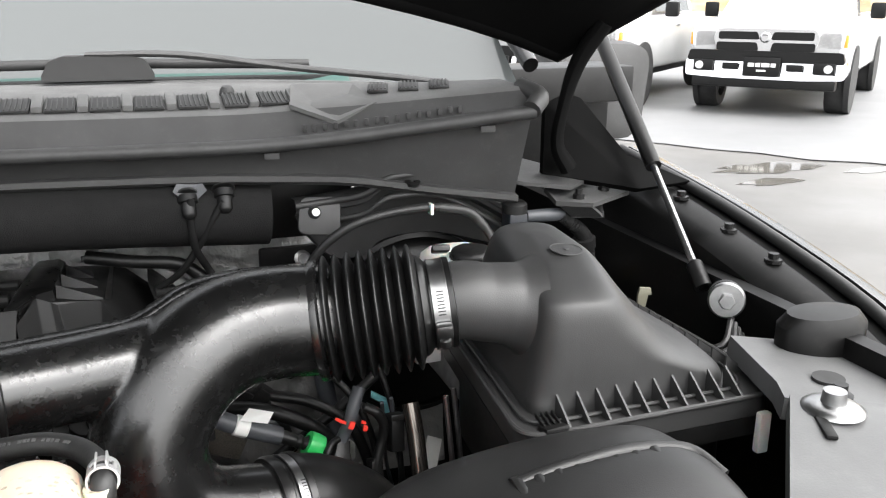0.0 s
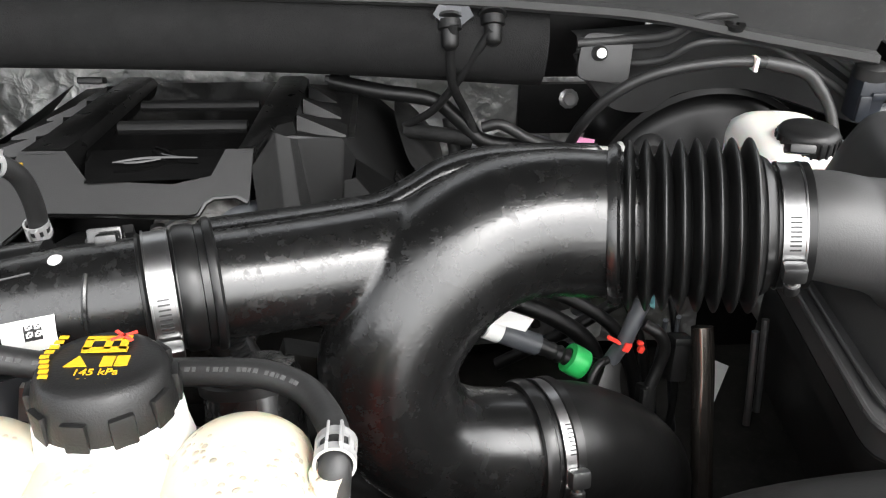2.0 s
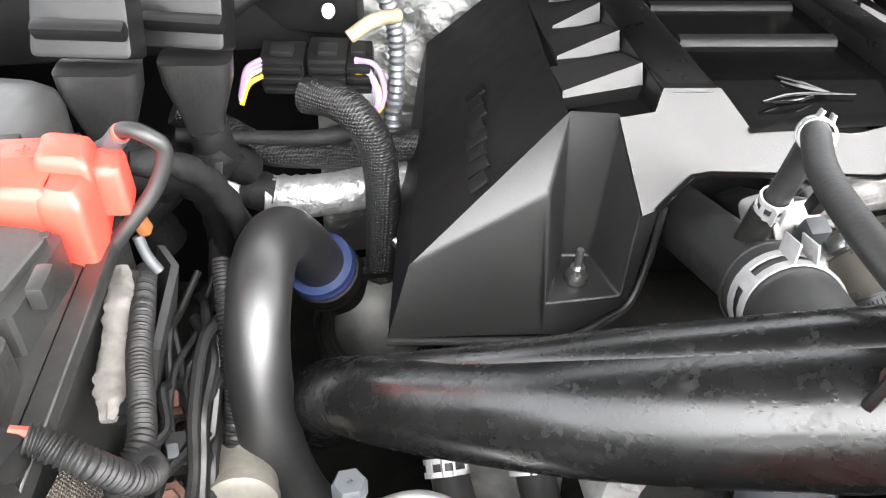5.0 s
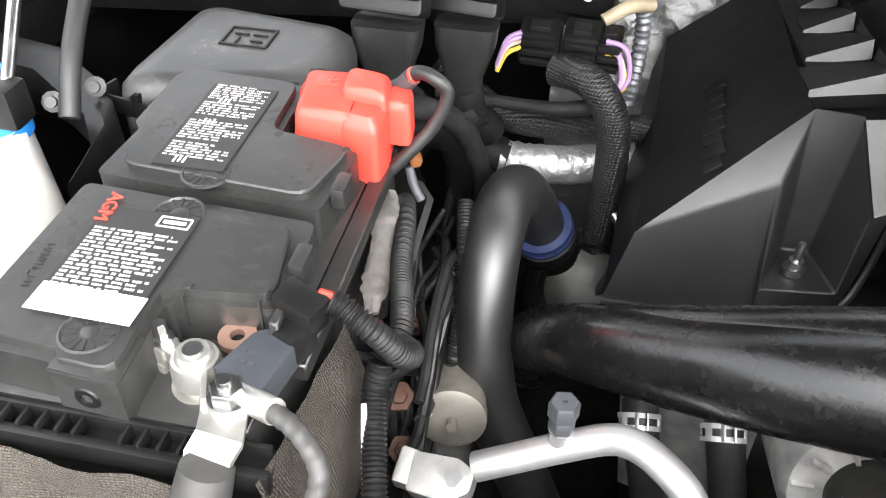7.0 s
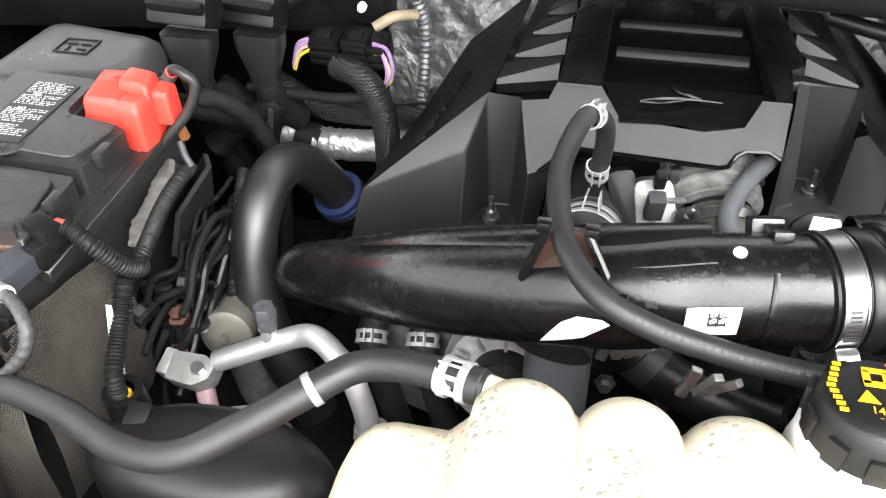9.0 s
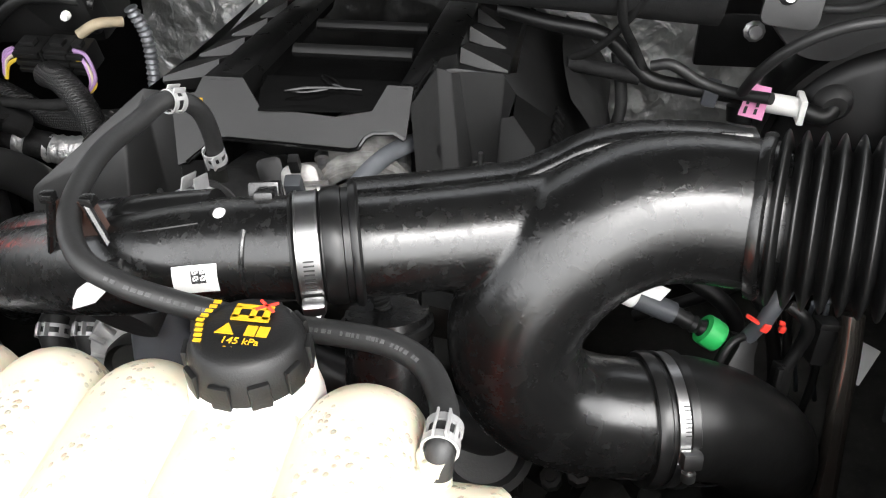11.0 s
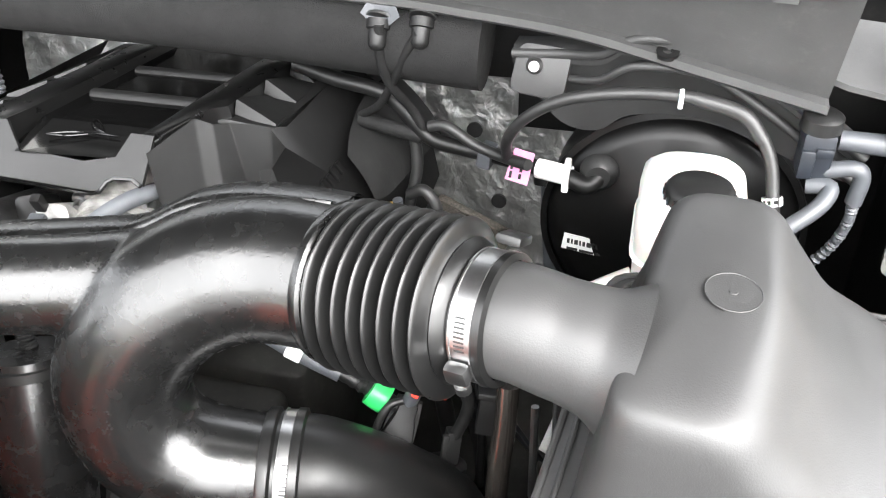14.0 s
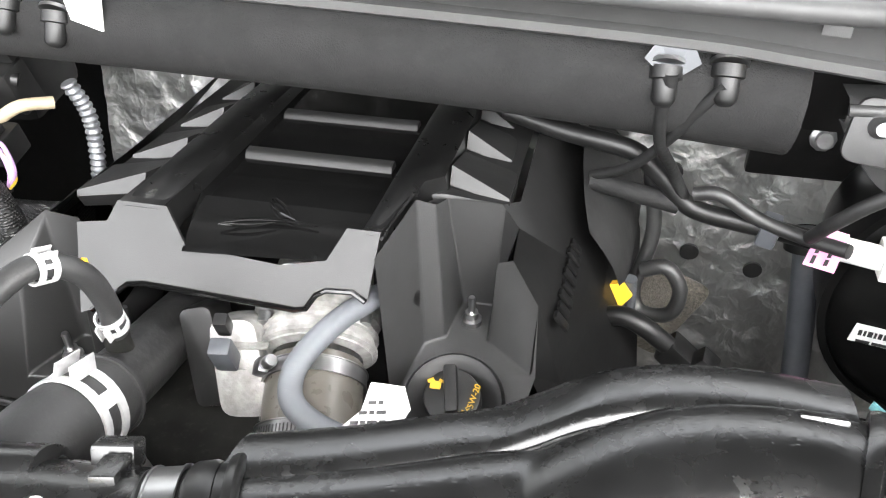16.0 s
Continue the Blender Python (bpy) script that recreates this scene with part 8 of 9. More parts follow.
# looms between battery and engine
ist = thing("insulation_strip", (-0.672, 0.735, 1.07), "worn white insulation strip hanging beside the battery", "insulation")
part("strip", tube([(-0.681, 0.792, 1.128), (-0.677, 0.765, 1.124), (-0.674, 0.74, 1.120), (-0.670, 0.71, 1.117), (-0.667, 0.686, 1.114)], [0.004, 0.009, 0.008, 0.0095, 0.004], 12, 12, squash=0.5, rough=lambda s, a: 0.003 * noise.noise(V((s * 140, a * 1.5, 3)))), M_ROCK, ist)
part("dark_core", tube([(-0.676, 0.79, 1.122), (-0.672, 0.74, 1.116), (-0.664, 0.69, 1.110)], 0.006, 10, 6), M_TAPE, ist, "dark taped core")


M_DULL = material("dull_dusty_metal", (0.16, 0.15, 0.13), 0.55, metal=0.4, vary=0.3, scale=50, dust=0.15)
M_LOOM = material("loom_plastic", (0.008, 0.008, 0.008), 0.5, vary=0.25, scale=60, dust=0.03, spec=0.22)


def corrugated(pts, r, label, name="corrugated_loom", per=16):
    return solo(name, tube(pts, r, 14, per * 3, rough=lambda s, a: 0.0007 * math.sin(s * 2100)), M_LOOM, label, "wiring loom", group="corrugated looms")


corrugated([(-0.677, 0.815, 1.102), (-0.670, 0.79, 1.116), (-0.662, 0.755, 1.124), (-0.656, 0.72, 1.126), (-0.648, 0.69, 1.128), (-0.642, 0.66, 1.128), (-0.650, 0.645, 1.12)], 0.0068, "black corrugated loom beside the battery", per=14)
corrugated([(-0.668, 0.622, 1.186), (-0.662, 0.622, 1.183), (-0.655, 0.620, 1.179), (-0.644, 0.618, 1.172), (-0.632, 0.625, 1.15), (-0.630, 0.64, 1.135), (-0.64, 0.655, 1.125)], 0.0066, "black corrugated loom from the battery sensor", per=12)
corrugated([(-0.650, 0.645, 1.118), (-0.652, 0.633, 1.10), (-0.646, 0.61, 1.087), (-0.639, 0.583, 1.074), (-0.636, 0.575, 1.05)], 0.0072, "black corrugated loom hanging to the round socket", per=18)
corrugated([(-0.635, 0.84, 1.09), (-0.628, 0.80, 1.07), (-0.625, 0.77, 1.03), (-0.630, 0.74, 0.97)], 0.0062, "black corrugated loom behind the rubber flap", per=20)
solo("heat_flap", slab([(-0.668, 0.835, 1.108), (-0.655, 0.815, 1.108), (-0.654, 0.745, 1.104), (-0.664, 0.735, 1.06), (-0.676, 0.80, 1.02), (-0.678, 0.835, 1.014)], 0.005, 0.002), M_RUBBER, "dark rubber flap hanging by the battery", "flap")
solo("sensor_plug", box((-0.682, 0.617, 1.182), (0.026, 0.018, 0.020), 0.003, (0, 8, -20)), M_DARK, "black sensor plug at the battery corner", "plug")
solo("red_wire", tube([(-0.674, 0.623, 1.188), (-0.664, 0.623, 1.186)], 0.0035, 8, 2), M_RED, "short red wire at the sensor plug", "wire")

cn = thing("metal_canister", (-0.615, 0.72, 0.95), "dull dusty metal canister beside the charge pipe", "canister")
part("shell", revolve([(0, 0.012), (0.022, 0.012), (0.0255, 0.010), (0.0258, 0.0), (0.0246, -0.001), (0.0246, -0.05), (0, -0.05)], (-0.620, 0.722, 0.985), (-0.613, 0.665, 1.000), 32), M_DULL, cn)
part("stud", revolve([(0, 0.02), (0.004, 0.02), (0.004, 0.010)], (-0.620, 0.722, 0.985), (-0.613, 0.665, 1.000), 10), M_DULL, cn)

# air-conditioning line
ac = thing("air_conditioning_line", (-0.53, 0.61, 1.0), "bright aluminium air-conditioning line with block fitting", "refrigerant line")
part("block", bevelled(prism(rounded([(-0.022, -0.013), (0.006, -0.015), (0.019, -0.006), (0.020, 0.008), (0.008, 0.014), (-0.022, 0.013)], 0.003), 0.020, plane_pose((-0.610, 0.646, 1.006), (1, -0.08, 0.05), (0.05, 0.92, 0.38))), 0.0012), M_ALU, ac)
part("block_face", box((-0.637, 0.647, 1.014), (0.012, 0.024, 0.022), 0.002, (22, 4, -6)), M_ALU, ac)
part("block_bolt", revolve([(0, 0.012), (0.006, 0.012), (0.006, 0.0)], (-0.604, 0.640, 1.020), (-0.604, 0.40, 1.60), 6), M_STEEL, ac)
part("faded_sleeve", tube([(-0.605, 0.640, 1.0), (-0.598, 0.628, 0.985), (-0.590, 0.612, 0.955)], 0.0085, 14, 5), material("faded_pink", (0.3, 0.2, 0.21), 0.6, vary=0.2, scale=60), ac, "faded pink sleeve")
part("tube", tube([(-0.592, 0.650, 1.025), (-0.567, 0.654, 1.037), (-0.540, 0.658, 1.050), (-0.514, 0.660, 1.063), (-0.498, 0.655, 1.069), (-0.482, 0.645, 1.068), (-0.462, 0.631, 1.056), (-0.449, 0.621, 1.02), (-0.443, 0.612, 0.97)], 0.0098, 18, 9), M_ALUTUBE, ac)
part("service_port", revolve([(0.0068, 0.004), (0.0068, 0.018), (0.008, 0.018)], (-0.542, 0.658, 1.050), (-0.543, 0.664, 1.2), 14), M_ALUTUBE, ac)
part("port_cap", revolve([(0.0075, 0.017), (0.0082, 0.019), (0.0082, 0.027), (0.0074, 0.028), (0.0096, 0.030), (0.0096, 0.041), (0.0085, 0.0425), (0.002, 0.0425), (0.0018, 0.041), (0, 0.041)], (-0.542, 0.658, 1.050), (-0.543, 0.664, 1.2), 6), M_GREY, ac, "black service cap")
part("foil_sleeve", tube([(-0.447, 0.622, 1.008), (-0.444, 0.614, 0.98), (-0.442, 0.606, 0.94)], 0.0145, 16, 10, rough=lambda s, a: 0.0018 * noise.noise(V((s * 200, a, 1)))), M_FOILW, ac, "crinkled foil sleeve")
ac2 = thing("air_conditioning_line", (-0.52, 0.6, 0.95), "small bright aluminium refrigerant line", "refrigerant line")
part("tube", tube([(-0.585, 0.60, 0.99), (-0.572, 0.60, 1.012), (-0.552, 0.602, 1.022), (-0.53, 0.604, 1.022), (-0.512, 0.602, 1.005), (-0.505, 0.60, 0.96)], 0.0068, 14, 8), M_ALUTUBE, ac2)
part("port_cap", revolve([(0.009, 0.0), (0.0095, 0.024), (0, 0.026)], (-0.575, 0.585, 1.018), (-0.580, 0.58, 1.06), 8), M_CAP, ac2)
solo("filter_can", revolve([(0, 0.05), (0.024, 0.05), (0.028, 0.046), (0.028, -0.06)], (-0.635, 0.776, 0.888), (-0.643, 0.757, 1.09), 28), M_ALU, "worn steel canister behind the air-conditioning line", "canister")

# ---- throttle body, oil filler and the works below the cover ----
tb = thing("throttle_body", (-0.19, 0.86, 1.0), "cast aluminium throttle body with clamped inlet sleeve", "throttle body")
TA, TB_ = V((-0.170, 0.780, 1.060)), V((-0.188, 0.885, 1.102))
tax = (TB_ - TA).normalized()
part("sleeve", revolve([(0.030, -0.02), (0.036, -0.018), (0.0365, 0.0), (0.036, 0.055), (0.035, 0.066)], TA + tax * 0.012, TB_, 40), material("brown_grey_rubber", (0.07, 0.064, 0.055), 0.28, vary=0.2, scale=40, spec=0.6), tb, "dark rubber inlet sleeve")
part("housing", revolve([(0.034, 0.075), (0.041, 0.077), (0.042, 0.088), (0.040, 0.10), (0.044, 0.102), (0.045, 0.118), (0.04, 0.15)], TA + tax * 0.008, TB_, 40), M_CAST, tb)
for k in range(3):
    part("cooling_ring", revolve([(0.040, 0.078 + 0.011 * k), (0.0445, 0.080 + 0.011 * k), (0.0445, 0.083 + 0.011 * k), (0.040, 0.085 + 0.011 * k)], TA + tax * 0.008, TB_, 36, True), M_CAST, tb)
for k in range(4):
    part("motor_rib", box((-0.226, 0.8235 + 0.004 * k, 1.062 + 0.018 * k), (0.030, 0.006, 0.003), 0.001, (0, 0, 10)), M_CAST, tb)
part("flange", bevelled(prism(rounded([(-0.044, -0.036), (0.044, -0.036), (0.044, 0.036), (-0.044, 0.036)], 0.018), 0.010, axis_pose(TA + tax * 0.115, TB_ + tax)), 0.003), M_CAST, tb)
part("motor", bevelled(prism(rounded([(-0.02, -0.04), (0.018, -0.045), (0.02, 0.03), (-0.016, 0.034)], 0.012), 0.035, plane_pose((-0.238, 0.86, 1.085), (1, 0.2, 0.2), (0, 0.5, 0.85))), 0.004), M_CAST, tb, "cast motor housing")
part("motor_cover", bevelled(prism(rounded([(-0.016, -0.04), (0.010, -0.04), (0.010, 0.036), (-0.016, 0.036)], 0.008), 0.04, plane_pose((-0.262, 0.866, 1.084), (1, 0.2, 0.2), (0, 0.5, 0.85))), 0.004), M_DARK, tb, "black motor cover")
part("plug", box((-0.238, 0.822, 1.118), (0.016, 0.014, 0.030), 0.003, (20, 0, 8)), M_GREY, tb, "grey plug")
part("plug_lock", box((-0.237, 0.828, 1.142), (0.010, 0.010, 0.018), 0.002, (20, 0, 8)), M_DARK, tb)
for dx, dz in ((-0.037, 0.026), (0.038, 0.026), (0.038, -0.028)):
    p = axis_pose(TA + tax * 0.112, TB_ + tax) @ V((dx, dz, 0))
    part("bolt", revolve([(0, 0.012), (0.0045, 0.012), (0.005, 0.004), (0.008, 0.003), (0.008, -0.002)], p, p - tax, 10), M_STEEL, tb, "zinc flange bolt")
tl = part("label", slab([(-0.208, 0.868, 1.1515), (-0.162, 0.87, 1.156), (-0.162, 0.878, 1.168), (-0.208, 0.876, 1.163)], 0.002), M_WHITE, tb, "white code label")
part("print", bar_strip((-0.202, 0.868, 1.155), (1, 0.05, 0.1), (0, 0.5, 0.8), [0.008, 0.010, 0.006, 0.009], 0.002, 0.003, (0, -0.8, 0.6), 0.0012), M_INK, tl)
part("print", merge(*[box(tuple(TA + tax * (0.055 - 0.006 * j) + V((-0.006 + 0.010 * k, -0.030, 0.0215))), (0.007, 0.0012, 0.0022), 0, (-42, 0, 5)) for j in range(2) for k in range(3)]), material("gold_print", (0.7, 0.55, 0.3), 0.5), tb, "unreadable gold print")
worm_clamp("hose_clamp", TA + tax * 0.066, tax, 0.037, (-0.9, -0.5, 0.6), width=0.011, slots=34)
worm_clamp("hose_clamp", TA + tax * 0.018, tax, 0.0372, (0.9, -0.4, 0.1), width=0.013, slots=30)
gh = thing("breather_hose", (-0.16, 0.81, 1.06), "smooth light grey breather hose", "hose")
part("hose", tube([(-0.139, 0.897, 1.130), (-0.147, 0.876, 1.137), (-0.160, 0.852, 1.139), (-0.173, 0.825, 1.135), (-0.179, 0.805, 1.128), (-0.174, 0.788, 1.121), (-0.156, 0.777, 1.116), (-0.13, 0.772, 1.110)], 0.0085, 18, 8), material("light_grey_rubber", (0.075, 0.08, 0.088), 0.6, vary=0.1, dust=0.1), gh)
hl = solo("hose_tag", slab([(-0.137, 0.768, 1.124), (-0.098, 0.772, 1.128), (-0.091, 0.783, 1.138), (-0.097, 0.793, 1.147), (-0.118, 0.790, 1.150), (-0.122, 0.778, 1.136)], 0.0012), M_WHITE, "white folded paper tag on the breather hose", "tag")
for k in range(3):
    part("print", bar_strip((-0.128 + 0.005 * k, 0.7715 + 0.005 * k, 1.1285 + 0.005 * k), (1, 0.15, 0.1), (0, 0.6, 0.75), [0.005, 0.003, 0.006, 0.004][: 4 - k], 0.0016, 0.0022, (0, -0.75, 0.6), 0.0012), M_PRINT, hl)

oc = thing("oil_filler_cap", (-0.079, 0.852, 1.04), "black oil filler cap with yellow print", "oil cap")
part("collar", revolve([(0.0, -0.012), (0.038, -0.012), (0.0385, -0.004), (0.036, 0.0), (0.031, -0.001), (0.024, -0.006), (0.0, -0.006)], (-0.079, 0.852, 1.072), (-0.079, 0.80, 1.18), 40), M_DARK, oc, "black rubber filler collar")
ocap = part("cap", revolve([(0, 0.009), (0.0185, 0.009), (0.0205, 0.008), (0.0212, 0.005), (0.0212, -0.008), (0, -0.008)], (-0.079, 0.852, 1.074), (-0.079, 0.80, 1.18), 36), M_CAP, oc)
om = plane_pose(V((-0.079, 0.852, 1.074)) + V((0, -0.433, 0.9)).normalized() * 0.0093, (1, 0, 0), (0, 0.9, 0.433))
gbm = box((0, 0.004, 0.004), (0.010, 0.036, 0.009), 0.003)
bmesh.ops.transform(gbm, matrix=om @ pose(0, 0, 0, 0, 0, 12), verts=gbm.verts)
part("grip", gbm, M_CAP, ocap)
pb = merge(box((-0.013, 0.006, 0.0004), (0.008, 0.006, 0.0006), 0), box((-0.017, 0.009, 0.0004), (0.005, 0.0025, 0.0006), 0, (0, 0, 30)), box((-0.0085, 0.0095, 0.0004), (0.005, 0.0018, 0.0006), 0, (0, 0, -20)))
bmesh.ops.transform(pb, matrix=om, verts=pb.verts)
part("oil_can_sign", pb, M_YELLOW, ocap, "yellow oil-can sign")
for txt, px, py, rz in (("SAE", 0.011, -0.011, 40), ("5W-20", 0.0165, 0.002, 80)):
    tbm = lettering(txt, 0.0065, om @ pose(px, py, 0.0002, 0, 0, rz))
    part("print", tbm, M_YELLOW, ocap, "yellow oil grade print")

# quick connectors on the lower intake hose
qc = thing("vent_line", (0.1, 0.73, 1.05), "grey vent line with green collar and black connector", "vent line")
part("line", tube([(0.0, 0.735, 1.14), (0.03, 0.73, 1.125), (0.065, 0.73, 1.105), (0.098, 0.73, 1.090)], 0.009, 16, 5), M_GREY, qc)
part("band", revolve([(0.0092, 0), (0.0102, 0.001), (0.0102, 0.013), (0.0092, 0.014)], (0.055, 0.73, 1.1105), (0.098, 0.73, 1.090), 18, True), M_WHITE, qc, "white paper band")
part("tag", slab([(0.06, 0.722, 1.118), (0.085, 0.718, 1.112), (0.092, 0.722, 1.121), (0.07, 0.728, 1.126)], 0.0008), M_WHITE, qc, "torn white tag")
part("barb", tube([(0.096, 0.73, 1.091), (0.122, 0.728, 1.078)], 0.0068, 14, 8, rough=lambda s, a: 0.0012 * math.sin(s * 900)), M_DARK, qc)
part("green_collar", revolve([(0.008, 0), (0.0125, 0.001), (0.013, 0.008), (0.0125, 0.016), (0.008, 0.017)], (0.122, 0.727, 1.080), (0.150, 0.725, 1.062), 20, True), M_GREEN, qc, "bright green locking collar")
part("body", tube([(0.13, 0.727, 1.075), (0.146, 0.724, 1.068), (0.153, 0.721, 1.064)], 0.006, 14, 4), M_DARK, qc)
QS, QT, QR = V((0.147, 0.703, 1.043)), V((0.157, 0.724, 1.079)), V((0.164, 0.719, 1.098))
qm = axis_pose(QS, QT) @ pose(0, 0, 0, 0, 0, 35)


def placed(bm, m):
    bmesh.ops.transform(bm, matrix=m, verts=bm.verts)
    return bm


qb = thing("breather_connector", tuple(QS), "black squeeze connector seated in the intake hose", "connector")
part("seat", revolve([(0.0, 0.004), (0.018, 0.004), (0.0215, 0.002), (0.0225, -0.003), (0.021, -0.012)], QS, QT, 28), M_DARK, qb)
part("block", placed(loft([[(x, y, z) for x, y in rounded([(-w, -d), (w, -d), (w, d), (-w, d)], 0.002, 2)] for w, d, z in ((0.013, 0.010, 0.003), (0.012, 0.009, 0.015), (0.008, 0.007, 0.030), (0.007, 0.007, 0.041))]), qm), M_DARK, qb)
for sx in (-1, 1):
    part("rail", placed(loft([[(sx * (c + x), y, z) for x, y in ((-0.0018, -0.012), (0.0018, -0.012), (0.0018, -0.004), (-0.0018, -0.004))] for c, z in ((0.0125, 0.003), (0.011, 0.020), (0.0085, 0.040))]), qm), M_CAP, qb)
for z, w in ((0.010, 0.022), (0.021, 0.020), (0.032, 0.017), (0.039, 0.015)):
    part("cross_bar", placed(box((0, -0.010, z), (w, 0.005, 0.0026), 0.0006), qm), M_CAP, qb)
part("side_guard", placed(tube([(0.006, 0.006, 0.042), (0.014, 0.008, 0.036), (0.018, 0.008, 0.022), (0.018, 0.006, 0.004)], 0.0034, 10, 6), qm), M_DARK, qb)
part("neck", tube([QT - V((0.002, 0.002, 0.004)), (QT + QR) / 2, QR, QR + V((0.006, 0.004, 0.016)), QR + V((0.014, 0.012, 0.030))], [0.0066, 0.0062, 0.0062, 0.0066, 0.0066], 14, 4), M_GREY, qb, "grey tube stub")
part("red_clip", merge(box(tuple(QR + V((-0.008, -0.002, 0.004))), (0.014, 0.003, 0.003), 0.001, (0, 28, -10)), box(tuple(QR + V((0.001, -0.005, 0.0))), (0.006, 0.005, 0.008), 0.0012, (0, 20, 0)), box((0.183, 0.731, 1.082), (0.005, 0.005, 0.006), 0.0015, (0, 20, 0)), box((0.181, 0.729, 1.090), (0.005, 0.004, 0.003), 0.001, (0, 20, 0))), M_RED, qb, "red locking clip")
q2 = thing("temperature_sensor", (0.19, 0.715, 1.02), "black sensor plug with curved lead on the intake hose", "sensor")
part("seat", revolve([(0, 0.003), (0.014, 0.003), (0.0175, 0.001), (0.018, -0.010)], (0.186, 0.716, 1.020), (0.20, 0.78, 1.16), 24), M_DARK, q2)
part("plug", box((0.190, 0.722, 1.036), (0.012, 0.014, 0.028), 0.002, (-20, 12, 20)), M_DARK, q2)
part("lock", box((0.186, 0.714, 1.040), (0.005, 0.005, 0.024), 0.001, (-20, 12, 20)), M_CAP, q2)
part("lead", tube([(0.192, 0.724, 1.045), (0.200, 0.730, 1.066), (0.202, 0.730, 1.084), (0.195, 0.730, 1.098), (0.184, 0.735, 1.104)], 0.0052, 12, 6), M_DARK, q2)
q3 = thing("wire_plug", (0.216, 0.735, 1.05), "upright black wire plug behind the intake elbow", "plug")
part("body", box((0.216, 0.735, 1.068), (0.015, 0.014, 0.036), 0.002, (-15, 8, 10)), M_DARK, q3)
part("collar", box((0.217, 0.738, 1.086), (0.018, 0.017, 0.006), 0.0015, (-15, 8, 10)), M_CAP, q3)
for a_, b_ in (((0.205, 0.745, 1.10), (0.248, 0.83, 0.91)), ((0.214, 0.742, 1.105), (0.262, 0.815, 0.915))):
    solo("grey_wire", tube([a_, ((a_[0] + b_[0]) / 2 - 0.006, (a_[1] + b_[1]) / 2, (a_[2] + b_[2]) / 2), b_], 0.0022, 8, 8), M_GREY, "thin grey wire hanging behind the intake elbow", "wire", group="grey wires")
rod = thing("coolant_pipe", (0.24, 0.66, 0.8), "shiny black steel pipe with blue band", "pipe")
part("pipe", tube([(0.232, 0.735, 1.10), (0.233, 0.72, 1.07), (0.232, 0.70, 1.03), (0.235, 0.67, 0.95), (0.238, 0.64, 0.86), (0.24, 0.62, 0.76)], 0.009, 16, 6), material("black_chrome", (0.10, 0.09, 0.08), 0.2, metal=0.9), rod)
part("blue_band", revolve([(0.0092, 0), (0.016, 0.001), (0.016, 0.012), (0.0092, 0.013)], (0.236, 0.66, 0.925), (0.237, 0.65, 0.89), 18, True), M_BLUE, rod, "dull blue band")
for x, y in ((0.258, 0.70), (0.272, 0.715)):
    solo("metal_stay", tube([(x, y, 1.12), (x + 0.002, y - 0.01, 1.07), (x + 0.003, y - 0.015, 1.04)], 0.003, 8, 3), M_STEEL, "thin steel stay behind the bellows", "stay", group="steel stays")
for pts, r in (([(0.10, 0.80, 1.10), (0.14, 0.79, 1.09), (0.18, 0.78, 1.06), (0.20, 0.77, 1.0), (0.21, 0.76, 0.92)], 0.006), ([(0.16, 0.80, 1.12), (0.19, 0.78, 1.08), (0.205, 0.765, 1.02), (0.205, 0.755, 0.95)], 0.004), ([(0.21, 0.78, 1.13), (0.222, 0.765, 1.08), (0.226, 0.75, 1.02), (0.224, 0.745, 0.97)], 0.0035), ([(0.02, 0.82, 1.08), (0.07, 0.80, 1.09), (0.12, 0.79, 1.075), (0.16, 0.785, 1.04), (0.17, 0.79, 0.97)], 0.008), ([(0.24, 0.84, 1.10), (0.20, 0.82, 1.08), (0.15, 0.81, 1.05), (0.08, 0.82, 1.0)], 0.006)):
    solo("engine_cable", tube(pts, r, 10, 7), M_DARK, "thin black cable running down behind the intake", "cable", group="engine cables")
solo("paper_tag", slab([(0.255, 0.765, 1.0), (0.27, 0.762, 0.995), (0.28, 0.77, 1.03), (0.265, 0.775, 1.035)], 0.0008), M_WHITE, "small white paper tag on a cable", "tag")

# dark masses of the engine under and beside the cover
solo("engine_block", bevelled(box((-0.22, 1.0, 0.88), (0.50, 0.42, 0.26), 0.02), 0.004), M_CORE, "dark cast engine block below the cover", "engine block")
solo("intake_manifold", box((-0.22, 1.03, 1.07), (0.20, 0.26, 0.12), 0.02), M_DARK, "black plastic intake manifold under the cover", "intake manifold")
solo("valve_cover", box((-0.435, 1.02, 1.0), (0.09, 0.34, 0.06), 0.015, (0, -20, 0)), M_CORE, "dark valve cover under the engine cover", "valve cover")
solo("valve_cover", box((-0.03, 1.02, 0.99), (0.10, 0.30, 0.06), 0.015, (0, 20, 0)), M_CORE, "dark valve cover under the engine cover", "valve cover")
fc = thing("front_cover", (-0.2, 0.77, 0.73), "dusty cast front cover of the engine with bolts", "front cover")
part("casting", bevelled(box((-0.2, 0.77, 0.86), (0.42, 0.06, 0.26), 0.015), 0.004), M_CORE, fc)
for k in range(7):
    part("cover_bolt", revolve([(0, 0.010), (0.006, 0.010), (0.006, 0.003), (0.010, 0.002), (0.010, 0.0)], (-0.37 + 0.055 * k, 0.738, 0.975 - 0.012 * (k % 2)), (-0.37 + 0.055 * k, 0.60, 0.99), 6), M_LEAD, fc)
    part("cast_rib", box((-0.345 + 0.055 * k, 0.737, 0.88), (0.006, 0.014, 0.16), 0.002), M_CORE, fc)
plt = thing("hose_plate", (-0.44, 0.70, 0.9), "worn aluminium plate with two clamped coolant hoses", "mounting plate")
